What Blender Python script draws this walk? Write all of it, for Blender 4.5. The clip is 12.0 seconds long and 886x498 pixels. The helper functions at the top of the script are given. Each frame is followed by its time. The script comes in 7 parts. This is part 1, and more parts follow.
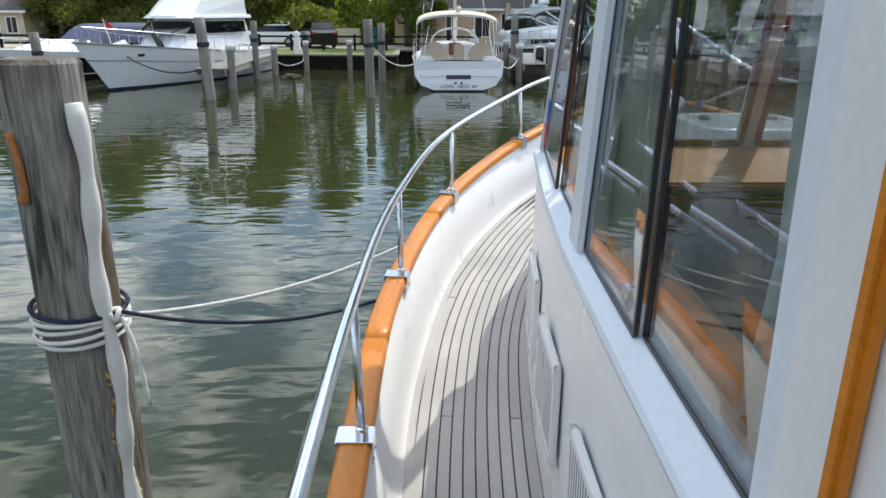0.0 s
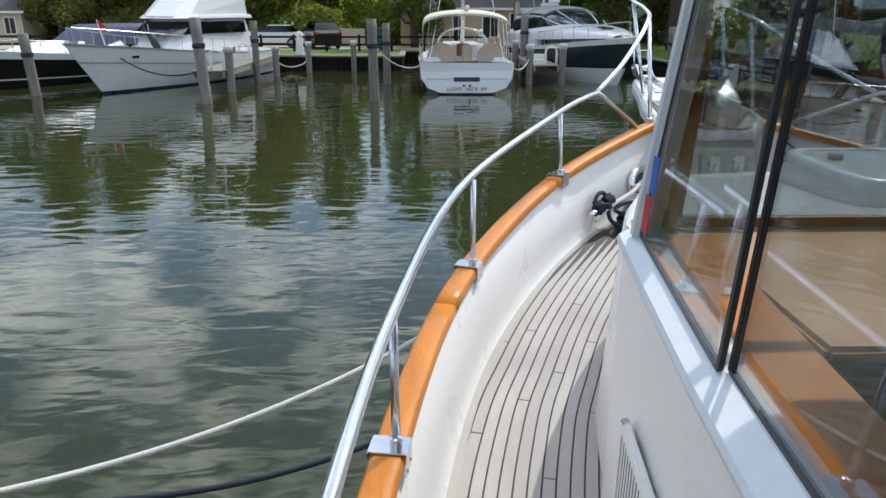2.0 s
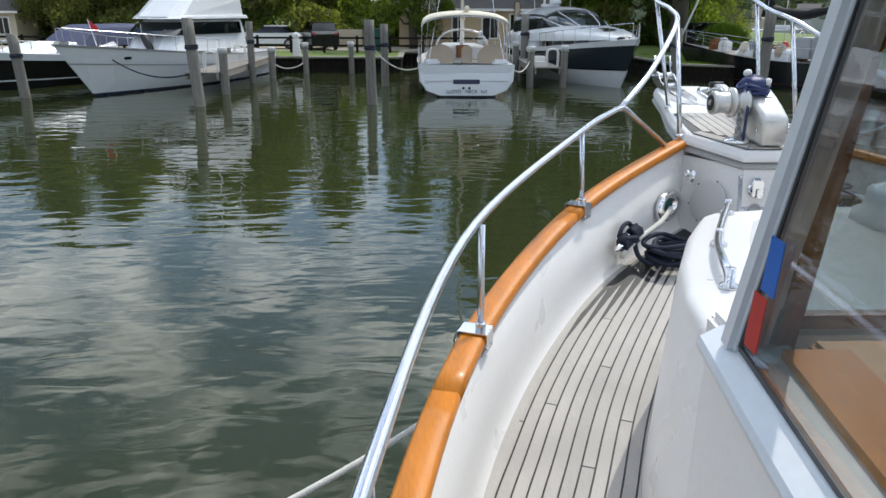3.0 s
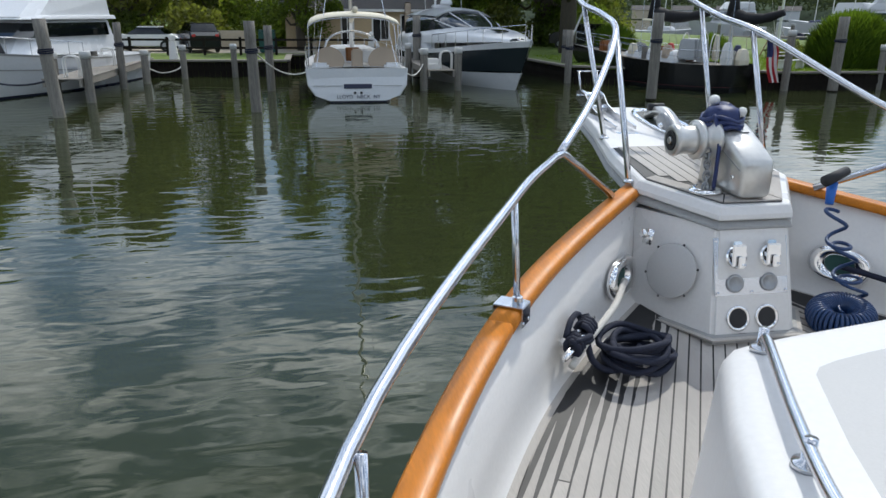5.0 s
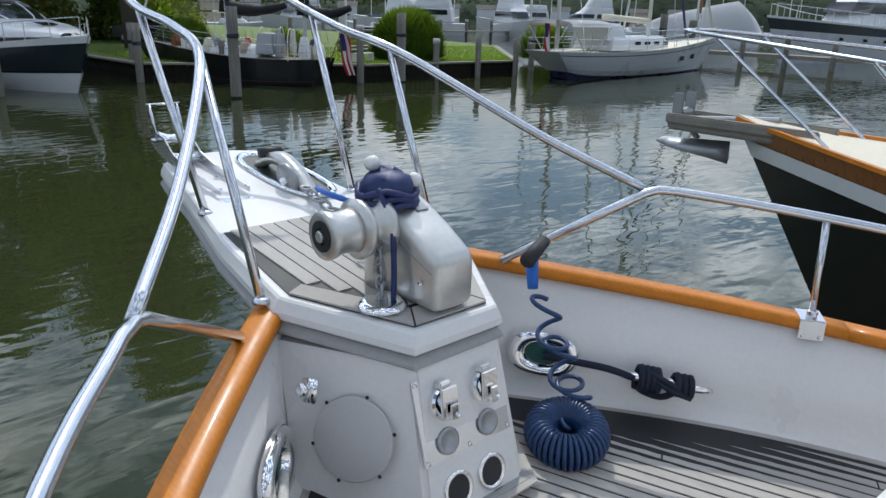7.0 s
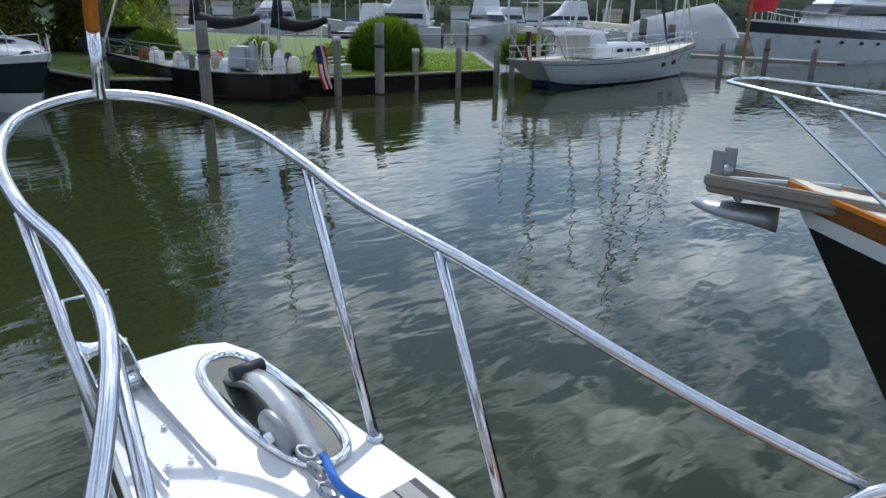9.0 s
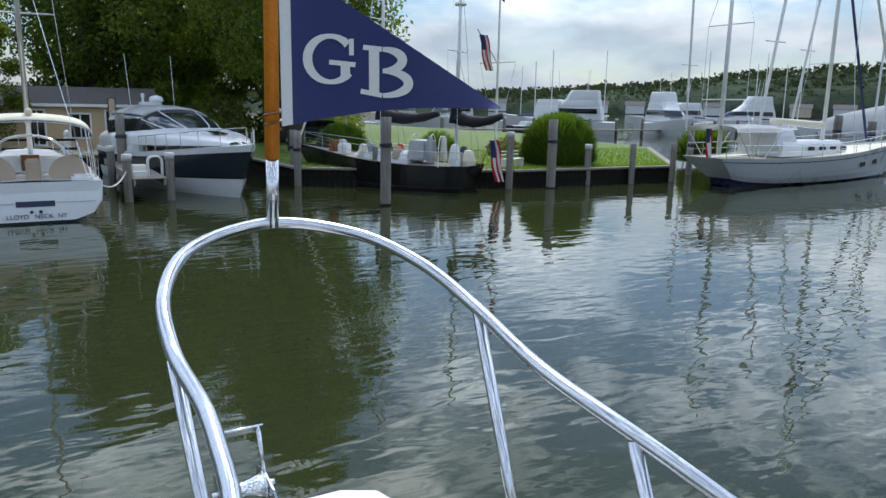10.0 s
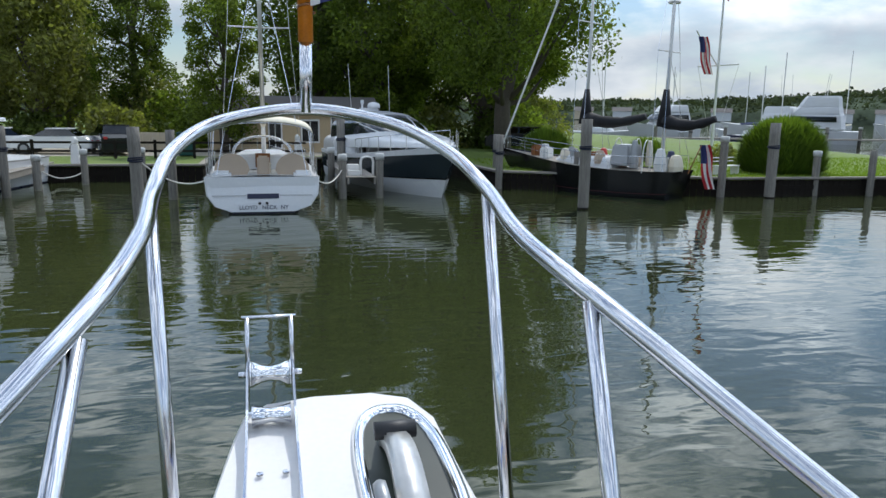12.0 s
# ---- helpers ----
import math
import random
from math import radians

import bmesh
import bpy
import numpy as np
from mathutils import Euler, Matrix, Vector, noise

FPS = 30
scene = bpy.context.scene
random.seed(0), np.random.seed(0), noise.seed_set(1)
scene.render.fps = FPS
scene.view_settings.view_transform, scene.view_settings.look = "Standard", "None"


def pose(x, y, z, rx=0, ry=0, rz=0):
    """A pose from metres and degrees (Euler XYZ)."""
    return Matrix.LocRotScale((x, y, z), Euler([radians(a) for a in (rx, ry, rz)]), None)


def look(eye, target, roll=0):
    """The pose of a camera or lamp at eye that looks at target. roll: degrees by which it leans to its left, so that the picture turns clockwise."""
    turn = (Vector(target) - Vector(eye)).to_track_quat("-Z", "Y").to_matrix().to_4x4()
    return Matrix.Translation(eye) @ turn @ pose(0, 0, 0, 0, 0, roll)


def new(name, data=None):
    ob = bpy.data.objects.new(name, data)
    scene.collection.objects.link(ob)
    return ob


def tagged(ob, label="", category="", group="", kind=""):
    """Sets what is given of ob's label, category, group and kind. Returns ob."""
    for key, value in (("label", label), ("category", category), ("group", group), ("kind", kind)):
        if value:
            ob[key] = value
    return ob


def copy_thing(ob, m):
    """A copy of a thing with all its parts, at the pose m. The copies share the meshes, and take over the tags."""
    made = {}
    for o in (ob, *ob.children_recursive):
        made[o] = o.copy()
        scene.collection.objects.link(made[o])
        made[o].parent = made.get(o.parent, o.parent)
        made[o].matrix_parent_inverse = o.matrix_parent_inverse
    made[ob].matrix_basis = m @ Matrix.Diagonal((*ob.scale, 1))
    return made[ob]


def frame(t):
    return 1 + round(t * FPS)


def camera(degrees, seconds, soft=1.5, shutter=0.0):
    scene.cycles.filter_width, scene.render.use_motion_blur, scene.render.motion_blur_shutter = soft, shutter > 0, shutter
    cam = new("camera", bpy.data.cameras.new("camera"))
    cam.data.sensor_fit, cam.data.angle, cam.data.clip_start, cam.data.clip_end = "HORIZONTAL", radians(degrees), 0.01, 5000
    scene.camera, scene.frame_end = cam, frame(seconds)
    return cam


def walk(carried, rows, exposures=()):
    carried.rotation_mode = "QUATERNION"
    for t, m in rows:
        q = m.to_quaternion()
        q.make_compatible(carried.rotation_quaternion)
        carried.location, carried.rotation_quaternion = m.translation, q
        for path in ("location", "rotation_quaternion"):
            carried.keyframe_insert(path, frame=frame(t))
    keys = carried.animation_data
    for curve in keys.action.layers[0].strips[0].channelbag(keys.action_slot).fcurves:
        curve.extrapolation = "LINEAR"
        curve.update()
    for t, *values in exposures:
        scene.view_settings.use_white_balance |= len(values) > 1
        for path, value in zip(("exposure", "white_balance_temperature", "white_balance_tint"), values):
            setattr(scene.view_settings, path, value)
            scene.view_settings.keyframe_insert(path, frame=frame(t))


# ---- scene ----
LENS = 63.64
PATH = [
    (0.0, pose(-2.038, 0.291, 3.263, 71.53, -0.27, -1.98)),
    (0.5, pose(-2.026, 0.641, 3.279, 71.51, -0.32, -1.67)),
    (1.0, pose(-2.056, 1.023, 3.241, 71.50, -0.27, -1.56)),
    (1.5, pose(-2.075, 1.317, 3.253, 71.51, -0.11, -1.48)),
    (2.0, pose(-2.039, 1.712, 3.236, 71.52, -0.15, -1.50)),
    (2.5, pose(-2.020, 2.017, 3.234, 71.52, -0.08, -1.45)),
    (3.0, pose(-2.027, 2.387, 3.235, 71.58, -0.26, -1.57)),
    (5.0, pose(-1.874, 3.664, 3.262, 71.65, -0.46, -9.89)),
    (5.5, pose(-1.736, 3.999, 3.285, 71.71, -0.81, -17.79)),
    (6.0, pose(-1.626, 4.305, 3.296, 71.86, -1.03, -27.45)),
    (6.5, pose(-1.507, 4.699, 3.323, 71.97, -1.30, -35.55)),
    (7.0, pose(-1.347, 4.987, 3.327, 71.61, -1.54, -41.86)),
    (9.0, pose(-0.722, 6.068, 3.722, 71.71, -1.05, -43.87)),
    (9.5, pose(-0.643, 6.217, 3.810, 74.90, -1.55, -38.46)),
    (10.0, pose(-0.572, 6.333, 3.809, 78.55, -1.13, -30.40)),
    (10.5, pose(-0.493, 6.325, 3.767, 80.23, -1.03, -26.20)),
    (11.0, pose(-0.384, 6.208, 3.640, 80.55, -0.77, -21.63)),
    (11.5, pose(-0.287, 6.167, 3.538, 80.59, -0.50, -17.62)),
    (12.0, pose(-0.104, 6.198, 3.481, 79.16, -0.77, -13.65)),
]
cam = camera(LENS, 12.0)
walk(cam, PATH, [(0.0, 0.24, 6400, 8), (0.5, 0.1, 6400, 8), (1.5, 0.0, 6400, 8), (3.0, -0.1, 6400, 8), (5.0, -0.36, 6300, 8), (6.0, -0.46, 6250, 8), (7.0, -0.44, 6200, 8), (9.0, -0.44, 5900, 8), (10.0, -0.22, 5950, 8), (12.0, -0.18, 6100, 8)])

# ---- light ----
SUN = Vector((0.47, 0.62, 1.0)).normalized()
sun_data = bpy.data.lights.new("sun", "SUN")
sun_data.energy, sun_data.angle, sun_data.color = 2.8, radians(0.6), (1.0, 0.95, 0.87)
sun_ob = new("sun", sun_data)
sun_ob.matrix_world = look(SUN * 60, (0, 0, 0))

world = bpy.data.worlds.new("sky")
scene.world = world
world.use_nodes = True
wn, wl = world.node_tree.nodes, world.node_tree.links
wn.clear()
w_out = wn.new("ShaderNodeOutputWorld")
w_bg = wn.new("ShaderNodeBackground")
w_sky = wn.new("ShaderNodeTexSky")
w_sky.sky_type, w_sky.sun_disc = "NISHITA", False
w_sky.dust_density = 0.3
w_sky.sun_elevation, w_sky.sun_rotation = math.asin(SUN.z), math.atan2(SUN.x, SUN.y)
w_co = wn.new("ShaderNodeTexCoord")
w_map = wn.new("ShaderNodeMapping")
w_map.inputs["Scale"].default_value = (1.0, 1.0, 2.6)
w_noise = wn.new("ShaderNodeTexNoise")
w_noise.inputs["Scale"].default_value, w_noise.inputs["Detail"].default_value = 5.6, 10.0
w_noise.inputs["Roughness"].default_value = 0.56
w_ramp = wn.new("ShaderNodeValToRGB")
w_ramp.color_ramp.elements[0].position, w_ramp.color_ramp.elements[1].position = 0.45, 0.66
w_shade = wn.new("ShaderNodeTexNoise")
w_shade.inputs["Scale"].default_value, w_shade.inputs["Detail"].default_value = 8.0, 8.0
w_cramp = wn.new("ShaderNodeValToRGB")
w_cramp.color_ramp.elements[0].color, w_cramp.color_ramp.elements[1].color = (5.0, 5.5, 6.1, 1), (8.0, 8.1, 8.2, 1)
w_cramp.color_ramp.elements[0].position, w_cramp.color_ramp.elements[1].position = 0.36, 0.62
w_mix = wn.new("ShaderNodeMix")
w_mix.data_type = "RGBA"
wl.new(w_co.outputs["Generated"], w_map.inputs["Vector"])
wl.new(w_map.outputs["Vector"], w_noise.inputs["Vector"])
wl.new(w_map.outputs["Vector"], w_shade.inputs["Vector"])
wl.new(w_shade.outputs["Fac"], w_cramp.inputs["Fac"])
w_norm = wn.new("ShaderNodeVectorMath")
w_norm.operation = "NORMALIZE"
w_dot = wn.new("ShaderNodeVectorMath")
w_dot.operation = "DOT_PRODUCT"
w_dot.inputs[1].default_value = SUN
w_glow = wn.new("ShaderNodeMapRange")
w_glow.inputs["From Min"].default_value, w_glow.inputs["From Max"].default_value = 0.55, 1.0
w_glow.inputs["To Min"].default_value, w_glow.inputs["To Max"].default_value = 1.0, 1.9
w_lit = wn.new("ShaderNodeVectorMath")
w_lit.operation = "SCALE"
wl.new(w_co.outputs["Generated"], w_norm.inputs[0])
wl.new(w_norm.outputs["Vector"], w_dot.inputs[0])
wl.new(w_dot.outputs["Value"], w_glow.inputs["Value"])
wl.new(w_cramp.outputs["Color"], w_lit.inputs[0])
w_sep = wn.new("ShaderNodeSeparateXYZ")
w_high = wn.new("ShaderNodeMapRange")
w_high.inputs["From Min"].default_value, w_high.inputs["From Max"].default_value = 0.10, 0.27
w_high.inputs["To Min"].default_value, w_high.inputs["To Max"].default_value = 1.0, 1.95
w_both = wn.new("ShaderNodeMath")
w_both.operation = "MULTIPLY"
wl.new(w_norm.outputs["Vector"], w_sep.inputs[0])
wl.new(w_sep.outputs["Z"], w_high.inputs["Value"])
# the cloud cover closes up towards the horizon
w_low = wn.new("ShaderNodeMapRange")
w_low.inputs["From Min"].default_value, w_low.inputs["From Max"].default_value = 0.0, 0.30
w_low.inputs["To Min"].default_value, w_low.inputs["To Max"].default_value = 0.11, 0.0
w_cover = wn.new("ShaderNodeMath")
w_cover.operation = "ADD"
wl.new(w_sep.outputs["Z"], w_low.inputs["Value"])
wl.new(w_noise.outputs["Fac"], w_cover.inputs[0])
wl.new(w_low.outputs["Result"], w_cover.inputs[1])
wl.new(w_cover.outputs[0], w_ramp.inputs["Fac"])
wl.new(w_high.outputs["Result"], w_both.inputs[0])
wl.new(w_glow.outputs["Result"], w_both.inputs[1])
wl.new(w_both.outputs[0], w_lit.inputs["Scale"])
wl.new(w_ramp.outputs["Color"], w_mix.inputs["Factor"])
wl.new(w_sky.outputs["Color"], w_mix.inputs["A"])
wl.new(w_lit.outputs["Vector"], w_mix.inputs["B"])
w_deep = wn.new("ShaderNodeMapRange")
w_deep.inputs["From Min"].default_value, w_deep.inputs["From Max"].default_value = 0.10, 0.27
w_deep.inputs["To Min"].default_value, w_deep.inputs["To Max"].default_value = 1.0, 1.75
w_all = wn.new("ShaderNodeVectorMath")
w_all.operation = "SCALE"
wl.new(w_sep.outputs["Z"], w_deep.inputs["Value"])
wl.new(w_mix.outputs["Result"], w_all.inputs[0])
wl.new(w_deep.outputs["Result"], w_all.inputs["Scale"])
wl.new(w_all.outputs["Vector"], w_bg.inputs["Color"])
w_bg.inputs["Strength"].default_value = 0.097
wl.new(w_bg.outputs["Background"], w_out.inputs["Surface"])

# ---- materials ----


def mat(name, color, rough=0.5, metal=0.0, vary=0.12, grain=30.0, big=1.2, bump=0.0, bump_scale=None, stretch=(1, 1, 1), spec=0.5, coat=0.0, island=False, per_object=0.0):
    """A principled material with colour variation at two scales and a fine relief."""
    m = bpy.data.materials.new(name)
    m.use_nodes = True
    n, l = m.node_tree.nodes, m.node_tree.links
    b = n["Principled BSDF"]
    b.inputs["Metallic"].default_value = metal
    b.inputs["Specular IOR Level"].default_value = spec
    b.inputs["Coat Weight"].default_value = coat
    b.inputs["Coat Roughness"].default_value = 0.08
    co = n.new("ShaderNodeTexCoord")
    mp = n.new("ShaderNodeMapping")
    mp.inputs["Scale"].default_value = stretch
    l.new(co.outputs["Object"], mp.inputs["Vector"])
    fine, wide = n.new("ShaderNodeTexNoise"), n.new("ShaderNodeTexNoise")
    for node, s, d in ((fine, grain, 6.0), (wide, big, 4.0)):
        node.inputs["Scale"].default_value, node.inputs["Detail"].default_value = s, d
        l.new(mp.outputs["Vector"], node.inputs["Vector"])
    add = n.new("ShaderNodeMath")
    add.operation = "ADD"
    l.new(fine.outputs["Fac"], add.inputs[0])
    l.new(wide.outputs["Fac"], add.inputs[1])
    last = add
    if per_object or island:
        rnd = n.new("ShaderNodeNewGeometry") if island else n.new("ShaderNodeObjectInfo")
        mul = n.new("ShaderNodeMath")
        mul.operation = "MULTIPLY_ADD"
        mul.inputs[1].default_value = per_object or 0.8
        l.new(rnd.outputs["Random Per Island" if island else "Random"], mul.inputs[0])
        l.new(add.outputs[0], mul.inputs[2])
        last = mul
    ramp = n.new("ShaderNodeMapRange")
    extra = (per_object or (0.8 if island else 0.0))
    ramp.inputs["From Min"].default_value, ramp.inputs["From Max"].default_value = 0.6, 1.4 + extra
    ramp.inputs["To Min"].default_value, ramp.inputs["To Max"].default_value = 1 - vary, 1 + vary
    l.new(last.outputs[0], ramp.inputs["Value"])
    mixc = n.new("ShaderNodeVectorMath")
    mixc.operation = "SCALE"
    mixc.inputs[0].default_value = color
    l.new(ramp.outputs["Result"], mixc.inputs["Scale"])
    l.new(mixc.outputs["Vector"], b.inputs["Base Color"])
    rr = n.new("ShaderNodeMapRange")
    rr.inputs["From Min"].default_value, rr.inputs["From Max"].default_value = 0.3, 0.7
    rr.inputs["To Min"].default_value, rr.inputs["To Max"].default_value = max(0.01, rough * 0.8), min(1, rough * 1.2)
    l.new(wide.outputs["Fac"], rr.inputs["Value"])
    l.new(rr.outputs["Result"], b.inputs["Roughness"])
    if bump:
        bp = n.new("ShaderNodeBump")
        bp.inputs["Strength"].default_value, bp.inputs["Distance"].default_value = 1.0, bump
        src = fine
        if bump_scale:
            src = n.new("ShaderNodeTexNoise")
            src.inputs["Scale"].default_value, src.inputs["Detail"].default_value = bump_scale, 4.0
            l.new(mp.outputs["Vector"], src.inputs["Vector"])
        l.new(src.outputs["Fac"], bp.inputs["Height"])
        l.new(bp.outputs["Normal"], b.inputs["Normal"])
    return m


def leaf_mat(name, color, vary=0.5, glow=0.5, spec=0.2):
    m = mat(name, color, 0.55, vary=vary, grain=0.4, big=0.12, island=True, spec=spec)
    n, l = m.node_tree.nodes, m.node_tree.links
    b, out = n["Principled BSDF"], n["Material Output"]
    tr = n.new("ShaderNodeBsdfTranslucent")
    warm = n.new("ShaderNodeVectorMath")
    warm.operation = "MULTIPLY"
    warm.inputs[1].default_value = (1.55, 1.7, 0.6)
    l.new(b.inputs["Base Color"].links[0].from_socket, warm.inputs[0])
    l.new(warm.outputs["Vector"], tr.inputs["Color"])
    mx = n.new("ShaderNodeMixShader")
    mx.inputs["Fac"].default_value = glow
    l.new(b.outputs[0], mx.inputs[1])
    l.new(tr.outputs[0], mx.inputs[2])
    l.new(mx.outputs[0], out.inputs["Surface"])
    return m


def glass_mat(name, tint=(0.74, 0.78, 0.79), mirror=0.085):
    """Flat window glass: clear with a mirror gloss that grows at grazing view."""
    m = bpy.data.materials.new(name)
    m.use_nodes = True
    n, l = m.node_tree.nodes, m.node_tree.links
    n.remove(n["Principled BSDF"])
    out = n["Material Output"]
    t, g, mx, fr = n.new("ShaderNodeBsdfTransparent"), n.new("ShaderNodeBsdfGlossy"), n.new("ShaderNodeMixShader"), n.new("ShaderNodeLayerWeight")
    t.inputs["Color"].default_value = (*tint, 1)
    g.inputs["Roughness"].default_value = 0.01
    g.inputs["Color"].default_value = (0.95, 0.97, 1, 1)
    pw = n.new("ShaderNodeMath")
    pw.operation = "POWER"
    pw.inputs[1].default_value = 4.0
    ad = n.new("ShaderNodeMath")
    ad.operation = "MULTIPLY_ADD"
    ad.inputs[1].default_value, ad.inputs[2].default_value = 0.62, mirror
    l.new(fr.outputs["Facing"], pw.inputs[0])
    l.new(pw.outputs[0], ad.inputs[0])
    l.new(ad.outputs[0], mx.inputs["Fac"])
    l.new(t.outputs[0], mx.inputs[1])
    l.new(g.outputs[0], mx.inputs[2])
    l.new(mx.outputs[0], out.inputs["Surface"])
    return m


GELCOAT = mat("white_gelcoat", (0.735, 0.72, 0.70), 0.32, vary=0.05, grain=60, big=2.0, bump=0.0004, bump_scale=9)
NONSKID = mat("nonskid_gelcoat", (0.49, 0.485, 0.475), 0.5, vary=0.06, grain=160, big=2.0, bump=0.0003)
GREYPAINT = mat("grey_trim", (0.33, 0.33, 0.32), 0.55, vary=0.1, grain=60)
# pale grey trim; the blue cast of reflected sky is mixed into its colour
SILLBLUE = mat("sky_tinted_sill", (0.66, 0.69, 0.72), 0.35, vary=0.06, grain=40)
VARNISH = mat("varnished_teak", (0.56, 0.185, 0.012), 0.38, vary=0.22, grain=22, big=2.5, stretch=(6, 1, 6), coat=0.06, bump=0.0003, spec=0.3)
DARKTEAK = mat("dark_varnished_teak", (0.23, 0.085, 0.022), 0.3, vary=0.25, grain=18, big=2, stretch=(6, 6, 1), coat=0.4)
TEAK = mat("weathered_teak", (0.44, 0.412, 0.378), 0.75, vary=0.22, grain=26, big=2.2, stretch=(8, 1, 8), bump=0.0012, per_object=0.5)
CAULK = mat("black_caulk", (0.018, 0.018, 0.019), 0.6, vary=0.2)
STEEL = mat("stainless_steel", (0.66, 0.67, 0.70), 0.16, metal=1.0, vary=0.05, grain=40, big=4)
CHROME = mat("chrome", (0.86, 0.86, 0.86), 0.06, metal=1.0, vary=0.03)
SATIN = mat("satin_aluminium", (0.62, 0.61, 0.58), 0.34, metal=0.75, vary=0.08, grain=50, bump=0.0004)
BLACKFRAME = mat("dark_aluminium_frame", (0.05, 0.052, 0.055), 0.35, metal=0.4, vary=0.1)
RUBBER = mat("black_rubber", (0.02, 0.02, 0.022), 0.6, vary=0.2)
NAVYROPE = mat("navy_rope", (0.012, 0.016, 0.035), 0.85, vary=0.4, grain=160, bump=0.002, bump_scale=240)
WHITEROPE = mat("white_rope", (0.62, 0.60, 0.55), 0.85, vary=0.2, grain=150, bump=0.002, bump_scale=200)
NAVYCOVER = mat("navy_canvas", (0.016, 0.03, 0.115), 0.5, vary=0.3, grain=60)
BLUEHOSE = mat("blue_hose", (0.012, 0.04, 0.12), 0.32, vary=0.2)
BLUEPLASTIC = mat("blue_plastic", (0.02, 0.13, 0.5), 0.4)
REDPLASTIC = mat("red_paint", (0.5, 0.03, 0.025), 0.45)
GLASS = glass_mat("window_glass")
BOTTLEMAT = glass_mat("clear_plastic", (0.9, 0.93, 0.95), 0.12)
CABGLASS = mat("dark_windscreen_glass", (0.018, 0.022, 0.026), 0.06, vary=0.1)
DARKGLASS = glass_mat("tinted_window_glass", (0.10, 0.115, 0.12), 0.06)
PILE = mat("weathered_pile_wood", (0.20, 0.185, 0.16), 0.85, vary=0.75, grain=9, big=1.6, stretch=(9, 9, 0.6), bump=0.02, per_object=0.35)
def stain(m, tint, scale, lo, hi, stretch=(1, 1, 0.35)):
    """Adds blotches of another colour to a material."""
    n, l = m.node_tree.nodes, m.node_tree.links
    b = n["Principled BSDF"]
    src = b.inputs["Base Color"].links[0].from_socket
    co, mp, t, r, mx = n.new("ShaderNodeTexCoord"), n.new("ShaderNodeMapping"), n.new("ShaderNodeTexNoise"), n.new("ShaderNodeMapRange"), n.new("ShaderNodeMix")
    mp.inputs["Scale"].default_value = stretch
    t.inputs["Scale"].default_value, t.inputs["Detail"].default_value = scale, 6.0
    r.inputs["From Min"].default_value, r.inputs["From Max"].default_value = lo, hi
    mx.data_type = "RGBA"
    mx.inputs["B"].default_value = (*tint, 1)
    l.new(co.outputs["Object"], mp.inputs["Vector"])
    l.new(mp.outputs["Vector"], t.inputs["Vector"])
    l.new(t.outputs["Fac"], r.inputs["Value"])
    l.new(r.outputs["Result"], mx.inputs["Factor"])
    l.new(src, mx.inputs["A"])
    l.new(mx.outputs["Result"], b.inputs["Base Color"])
    return m


OLDPILE = stain(mat("old_pile_wood", (0.22, 0.205, 0.175), 0.85, vary=0.8, grain=9, big=1.6, stretch=(9, 9, 0.6), bump=0.025), (0.10, 0.055, 0.022), 3.2, 0.50, 0.66)
stain(OLDPILE, (0.035, 0.032, 0.028), 7.0, 0.56, 0.66, (2.2, 2.2, 0.25))
stain(TEAK, (0.36, 0.335, 0.31), 1.6, 0.46, 0.70, (1, 1, 1))
stain(GELCOAT, (0.70, 0.67, 0.62), 1.3, 0.58, 0.80, (1, 1, 0.6))
RUST = mat("rusty_iron", (0.34, 0.13, 0.03), 0.8, vary=0.4, grain=30, bump=0.003)
WEED = mat("dry_weed", (0.42, 0.27, 0.08), 0.9, vary=0.4, grain=60)
PILECAP = mat("white_pile_cap", (0.55, 0.55, 0.53), 0.6, vary=0.15)
BOARD = mat("weathered_dock_board", (0.27, 0.245, 0.21), 0.85, vary=0.3, grain=14, stretch=(1, 6, 6), bump=0.004, per_object=0.4)
# wet timber, its colour lowered to near black to hold the bulkhead's shade
DARKWOOD = mat("wet_shade_dark_timber", (0.016, 0.013, 0.010), 0.85, vary=0.4, grain=10, bump=0.006, per_object=0.4, spec=0.15)
CANVASTAN = mat("tan_canvas", (0.45, 0.36, 0.27), 0.8, vary=0.12, grain=40)
CREAM = mat("cream_canvas", (0.72, 0.66, 0.52), 0.7, vary=0.08)
BLACKCANVAS = mat("black_canvas", (0.012, 0.012, 0.014), 0.8, vary=0.3)
BLUECANVAS = mat("blue_grey_canvas", (0.06, 0.07, 0.13), 0.8, vary=0.2)
HULLWHITE = mat("white_hull_paint", (0.72, 0.73, 0.74), 0.25, vary=0.05, grain=12, big=0.5)
HULLBLACK = mat("black_hull_paint", (0.008, 0.008, 0.009), 0.15, vary=0.3)
HULLGREY = mat("charcoal_hull_paint", (0.022, 0.032, 0.038), 0.18, vary=0.1)
HULLPALE = mat("pale_grey_hull_paint", (0.55, 0.57, 0.60), 0.3, vary=0.06, grain=12, big=0.5)
NAVYPAINT = mat("navy_paint", (0.01, 0.014, 0.05), 0.3)
BURGUNDY = mat("burgundy_bottom_paint", (0.06, 0.01, 0.012), 0.5)
FLAGBLUE = mat("navy_flag_cloth", (0.030, 0.036, 0.125), 0.85, vary=0.15, grain=120, big=3)
FLAGWHITE = mat("white_flag_cloth", (0.70, 0.69, 0.66), 0.85, vary=0.08, grain=120)
FLAGRED = mat("red_flag_cloth", (0.45, 0.02, 0.03), 0.85, vary=0.12, grain=60)
